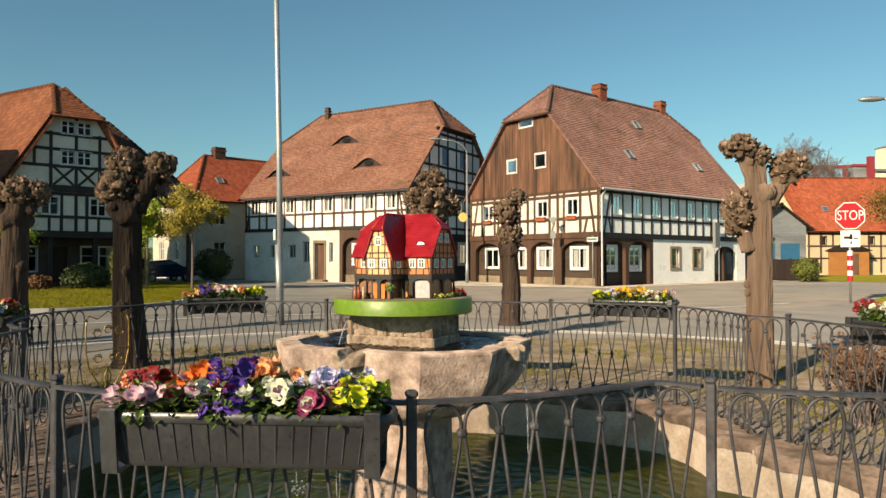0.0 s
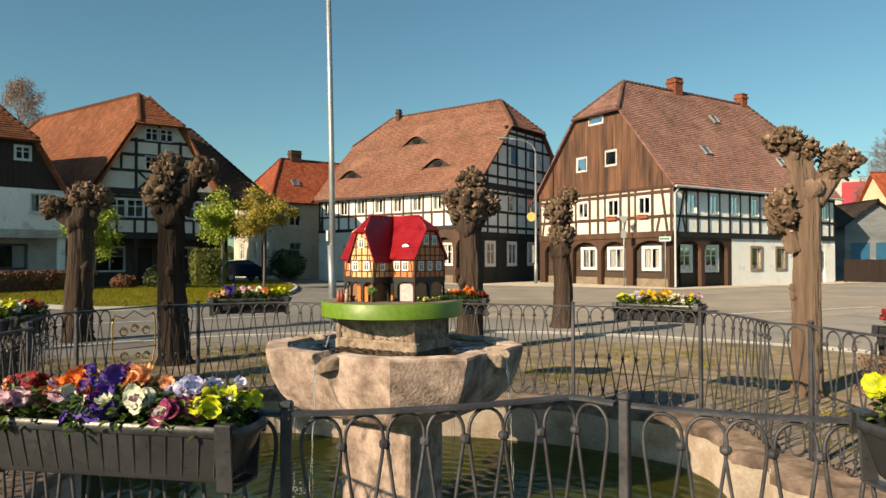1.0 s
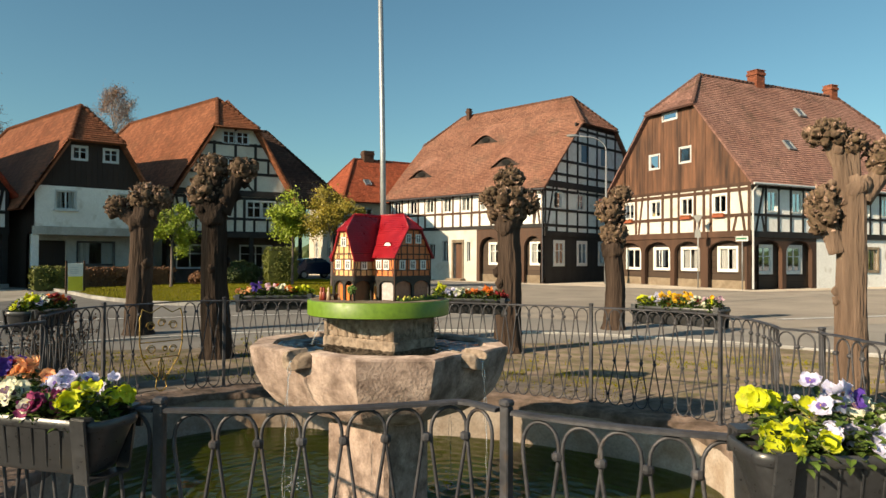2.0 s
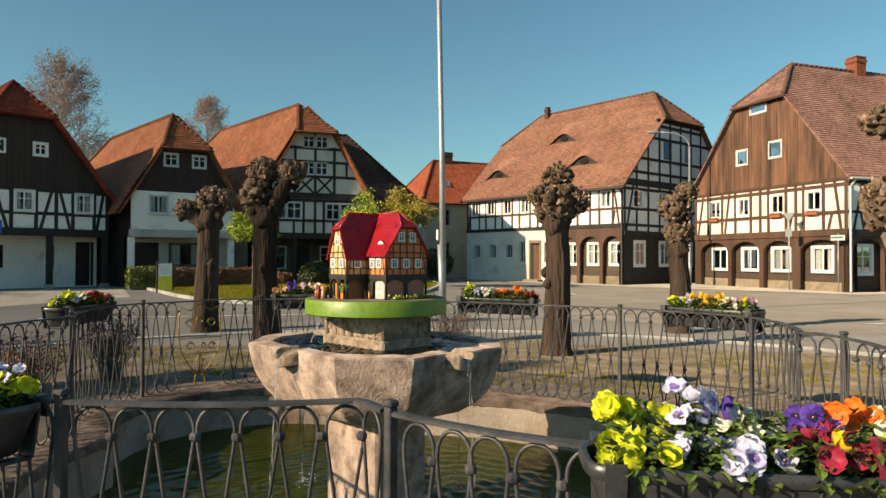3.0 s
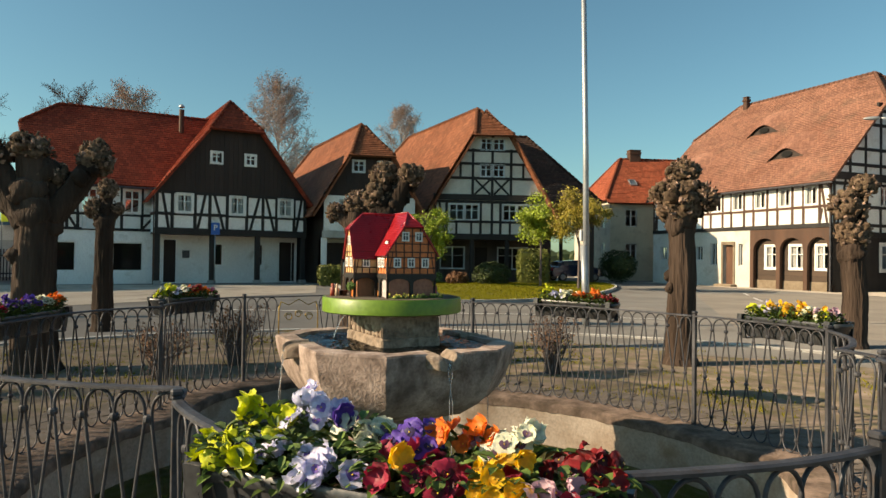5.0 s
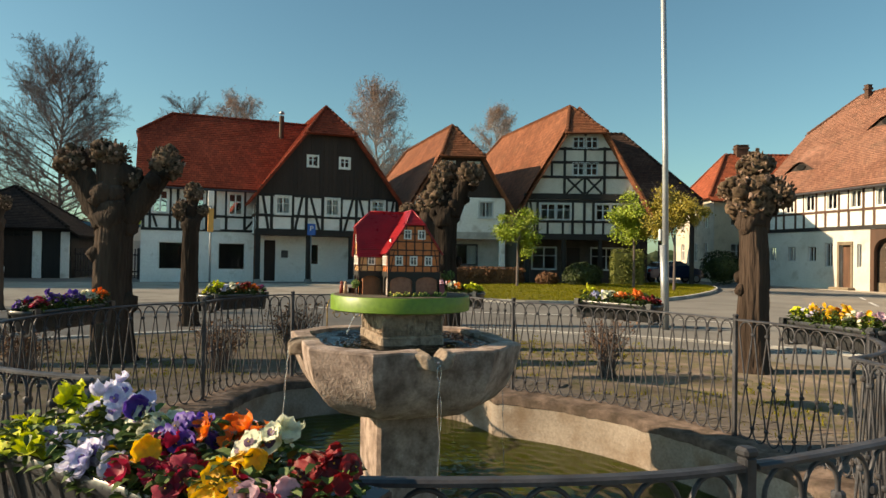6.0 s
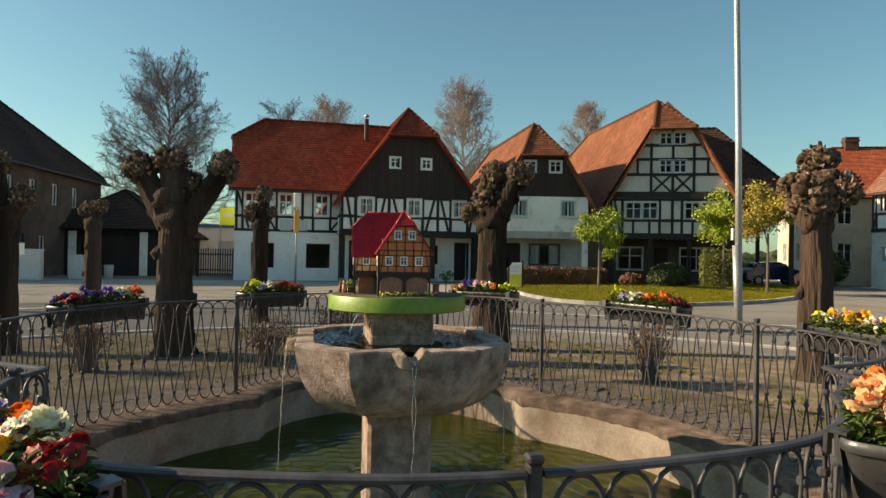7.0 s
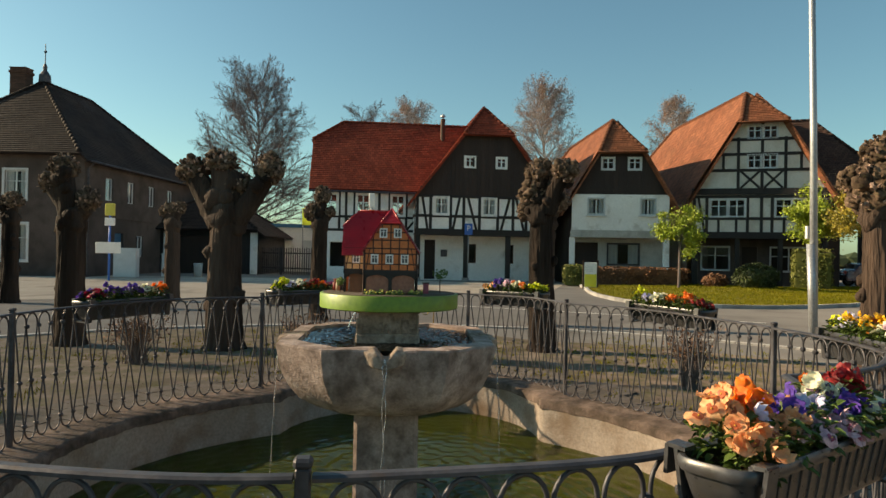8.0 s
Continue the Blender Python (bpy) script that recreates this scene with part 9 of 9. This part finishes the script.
part("head", made_block(-0.22, 0.22, -0.05, 0.05, 2.95, 3.5, None, 0.02), plain("bus_yellow", (0.55, 0.5, 0.08), 0.5), bus)
part("name_plate", made_block(-0.22, 0.22, -0.05, 0.05, 2.5, 2.85, None, 0.01), PAINT_WHITE, bus)
part("timetable", made_block(-0.6, 0.55, -0.09, -0.05, 1.25, 1.75, None, 0.01), PAINT_WHITE, bus)
stop2 = thing("bus_stop_sign", ground_pose(-27.0, 14.9, 0, 70), "pale post with white and orange bus stop panels", "bus stop")
part("post", made_tube([(0, 0, 0), (0, 0, 4.4)], 0.045, 10), GALVANISED, stop2, "", True)
part("head", made_block(-0.14, 0.14, -0.05, 0.05, 3.7, 4.4, None, 0.02), PAINT_WHITE, stop2)
part("orange_panel", made_block(-0.13, 0.13, -0.05, 0.05, 2.5, 3.6, None, 0.02), plain("pale_orange", (0.62, 0.33, 0.08), 0.5), stop2)
for k, (x, y, w, h) in enumerate(((-32.9, 3.9, 1.15, 1.45), (-33.6, 5.9, 0.6, 1.2))):
    cab = thing("utility_cabinet", ground_pose(x, y, 0, 66), "pale grey-blue utility cabinet by the house wall", "cabinet", "utility cabinets")
    part("body", made_block(-w / 2, w / 2, -0.2, 0.2, 0.05, h, None, 0.015), PAINT_GREY, cab)
    part("lid", made_block(-w / 2 - 0.03, w / 2 + 0.03, -0.23, 0.23, h, h + 0.05, None, 0.01), PAINT_GREY, cab)
    part("plinth", made_block(-w / 2 + 0.02, w / 2 - 0.02, -0.18, 0.18, 0, 0.05), GRANITE, cab)
bin_ = thing("litter_bin", ground_pose(-34.3, 7.4), "small grey litter bin", "bin")
part("drum", lathe(bmesh.new(), [(0.2, 0.0), (0.24, 0.7), (0.25, 0.72), (0.22, 0.74)], 14), PAINT_GREY, bin_, "", True)

# ---- fences far off ----
def slat_fence(x0, y0, x1, y1, h, pitch, width, mat, label):
    d = Vector((x1 - x0, y1 - y0, 0))
    root = thing("fence", Matrix.Translation((x0, y0, 0)) @ Matrix.Rotation(math.atan2(d.y, d.x), 4, "Z"), label, "fence")
    L = d.length
    for z in (h * 0.25, h * 0.8):
        part("rail", made_block(0, L, 0.02, 0.06, z - 0.04, z + 0.04), mat, root)
    n = int(L / pitch)
    me = bpy.data.meshes.new("slat")
    bm = made_block(-width / 2, width / 2, -0.015, 0.015, 0.06, h)
    bm.to_mesh(me)
    bm.free()
    me.materials.append(mat)
    for k in range(n):
        ob = new("slat", me)
        ob.parent, ob.matrix_basis = root, Matrix.Translation((pitch * (k + 0.5), 0, random.uniform(-0.015, 0.015)))
    for k in range(int(L / 2.5) + 1):
        part("post", made_block(2.5 * k - 0.05, 2.5 * k + 0.05, 0.06, 0.16, 0, h + 0.05), mat, root)


slat_fence(-40.0, 10.8, -35.5, 14.8, 1.7, 0.17, 0.06, IRON, "dark upright bar fence beside the garage")
slat_fence(17.2, 49.4, 21.6, 49.9, 1.45, 0.16, 0.15, BOARD_DARK, "weathered dark wooden board fence by the road")


def parked_car(x, y, turn):
    root = thing("car", ground_pose(x, y, 0, turn), "small dark blue hatchback parked beside the houses", "car")
    paint = plain("dark_blue_car_paint", (0.015, 0.035, 0.085), 0.25, 0.3, 0.6)
    prof = [(-2.0, 0.35), (-2.05, 0.75), (-1.9, 0.98), (-1.55, 1.02), (-1.2, 1.42), (0.2, 1.5), (1.0, 1.05), (1.85, 0.9), (2.0, 0.7), (1.98, 0.35)]
    bm = bmesh.new()
    a = [bm.verts.new((px, -0.82 if pz < 1.1 else -0.66, pz)) for px, pz in prof]
    b = [bm.verts.new((px, 0.82 if pz < 1.1 else 0.66, pz)) for px, pz in prof]
    bm.faces.new(a)
    bm.faces.new(b[::-1])
    for k in range(len(prof)):
        j = (k + 1) % len(prof)
        bm.faces.new((a[j], a[k], b[k], b[j]))
    bmesh.ops.recalc_face_normals(bm, faces=bm.faces)
    bmesh.ops.bevel(bm, geom=list(bm.edges), offset=0.05, segments=2, affect="EDGES")
    part("body", bm, paint, root, "", True).data.set_sharp_from_angle(angle=radians(35))
    for s in (-1, 1):
        for x0, x1 in ((-1.15, -0.35), (-0.28, 0.55)):
            part("side_window", made_block(x0, x1, s * 0.76 - 0.01, s * 0.76 + 0.01, 1.06, 1.36), PANE_SKY, root)
        for wx in (-1.25, 1.25):
            m = Matrix.Translation((wx, s * 0.74, 0.31)) @ Matrix.Rotation(radians(90), 4, "X")
            wheel = part("wheel", lathe(bmesh.new(), [(0.2, -0.09), (0.3, -0.09), (0.31, 0.0), (0.3, 0.09), (0.2, 0.09)], 20, m), BLACK, root, "", True)
            part("rim", lathe(bmesh.new(), [(0.05, -0.095), (0.19, -0.095), (0.19, 0.095), (0.05, 0.095)], 16, m), GALVANISED, wheel)
        part("tail_light", made_block(-2.08, -1.98, s * 0.66 - 0.08, s * 0.66 + 0.08, 0.75, 0.95), SIGN_RED, root)
        part("headlight", made_block(1.9, 2.0, s * 0.62 - 0.12, s * 0.62 + 0.12, 0.68, 0.82), PAINT_WHITE, root)
    part("rear_window", made_block(-1.5, -1.28, -0.55, 0.55, 1.06, 1.36), PANE_SKY, root)


parked_car(-22.3, 45.0, 60)


# ---- works far behind the red roof ----
STEEL_RED = plain("red_painted_steel", (0.26, 0.03, 0.04), 0.6)


def far_works():
    root = thing("factory", ground_pose(45.0, 106.8, 0, 5.8), "far factory with grey hall, red steel frame and cream tower", "factory")
    part("hall", made_block(6.2, 8.6, 0, 2.5, 0, 15.0, None, 0.05), SHED_BOARDS, root, "blue-grey clad hall")
    part("hall_roof", made_block(6.0, 8.8, -0.2, 2.7, 15.0, 15.4, None, 0.04), STEEL_RED, root)
    for x in (0.0, 2.4, 4.6):
        part("steel_post", made_block(x, x + 0.5, -0.4, 0.1, 0, 15.2), STEEL_RED, root, "red steel post")
    for z in (12.9, 14.7):
        part("steel_beam", made_block(0.5, 4.6, -0.35, 0.05, z, z + 0.5), STEEL_RED, root)
    part("mast", made_block(7.9, 8.7, -1.0, -0.3, 0, 16.4), STEEL_RED, root)
    part("platform", made_block(8.7, 13.9, -0.6, 2, 14.3, 14.6), SHED_BOARDS, root)
    tower = part("tower", made_block(13.9, 19.5, -1, 7, 0, 18.6, None, 0.06), PLASTER_CREAM, root, "cream rendered tower")
    part("tower_roof", made_block(13.8, 19.6, -1.1, 7.1, 18.6, 18.85, None, 0.03), SHED_BOARDS, tower)


far_works()

# ---- low wooded rise that closes the view behind the village ----
bm = bmesh.new()
rnd = random.Random(90)
for k in range(360):
    a = 2 * math.pi * k / 360
    for j in range(2):
        r = 150 + 25 * noise.noise(Vector((math.cos(a) * 3, math.sin(a) * 3, j)))
        h = 4.5 + 2.0 * noise.noise(Vector((math.cos(a) * 6, math.sin(a) * 6, 5)))
        c = Vector((r * math.cos(a), r * math.sin(a), 0))
        res = bmesh.ops.create_icosphere(bm, subdivisions=1, radius=1.0)
        for v in res["verts"]:
            v.co = c + Vector((v.co.x * 3.2, v.co.y * 3.2, v.co.z * h * (1 + 0.3 * noise.noise(v.co * 2 + c)) * 0.5 + h * 0.35))
tagged(part("far_woods", bm, HEDGE_GREEN), "far low belt of trees behind the village", "woods", kind="stuff")

# worn paving slabs in a ring round the pool, each with open joints
slabs = thing("paving", Matrix.Identity(4), "worn grey-pink paving slabs round the pool", "paving", kind="structure")
for row, (o0, o1) in enumerate(((0.125, 0.40), (0.405, 0.68), (0.685, 0.96))):
    count = 94
    for k in range(count):
        if row == 2 and noise.noise(plan(2 * math.pi * k / count, 1.0) * 0.8) > 0.1:
            continue
        a0, a1 = [2 * math.pi * (k + 0.5 * (row % 2) + e) / count for e in (0.015, 0.985)]
        corners = [plan(a0, o0), plan(a0, o1), plan(a1, o1), plan(a1, o0)]
        z = 0.022 + random.uniform(-0.005, 0.005)
        bm = prism(bmesh.new(), [(p.x, p.y) for p in corners][::-1], -0.01, z)
        part("slab", bm, PAVING, slabs)
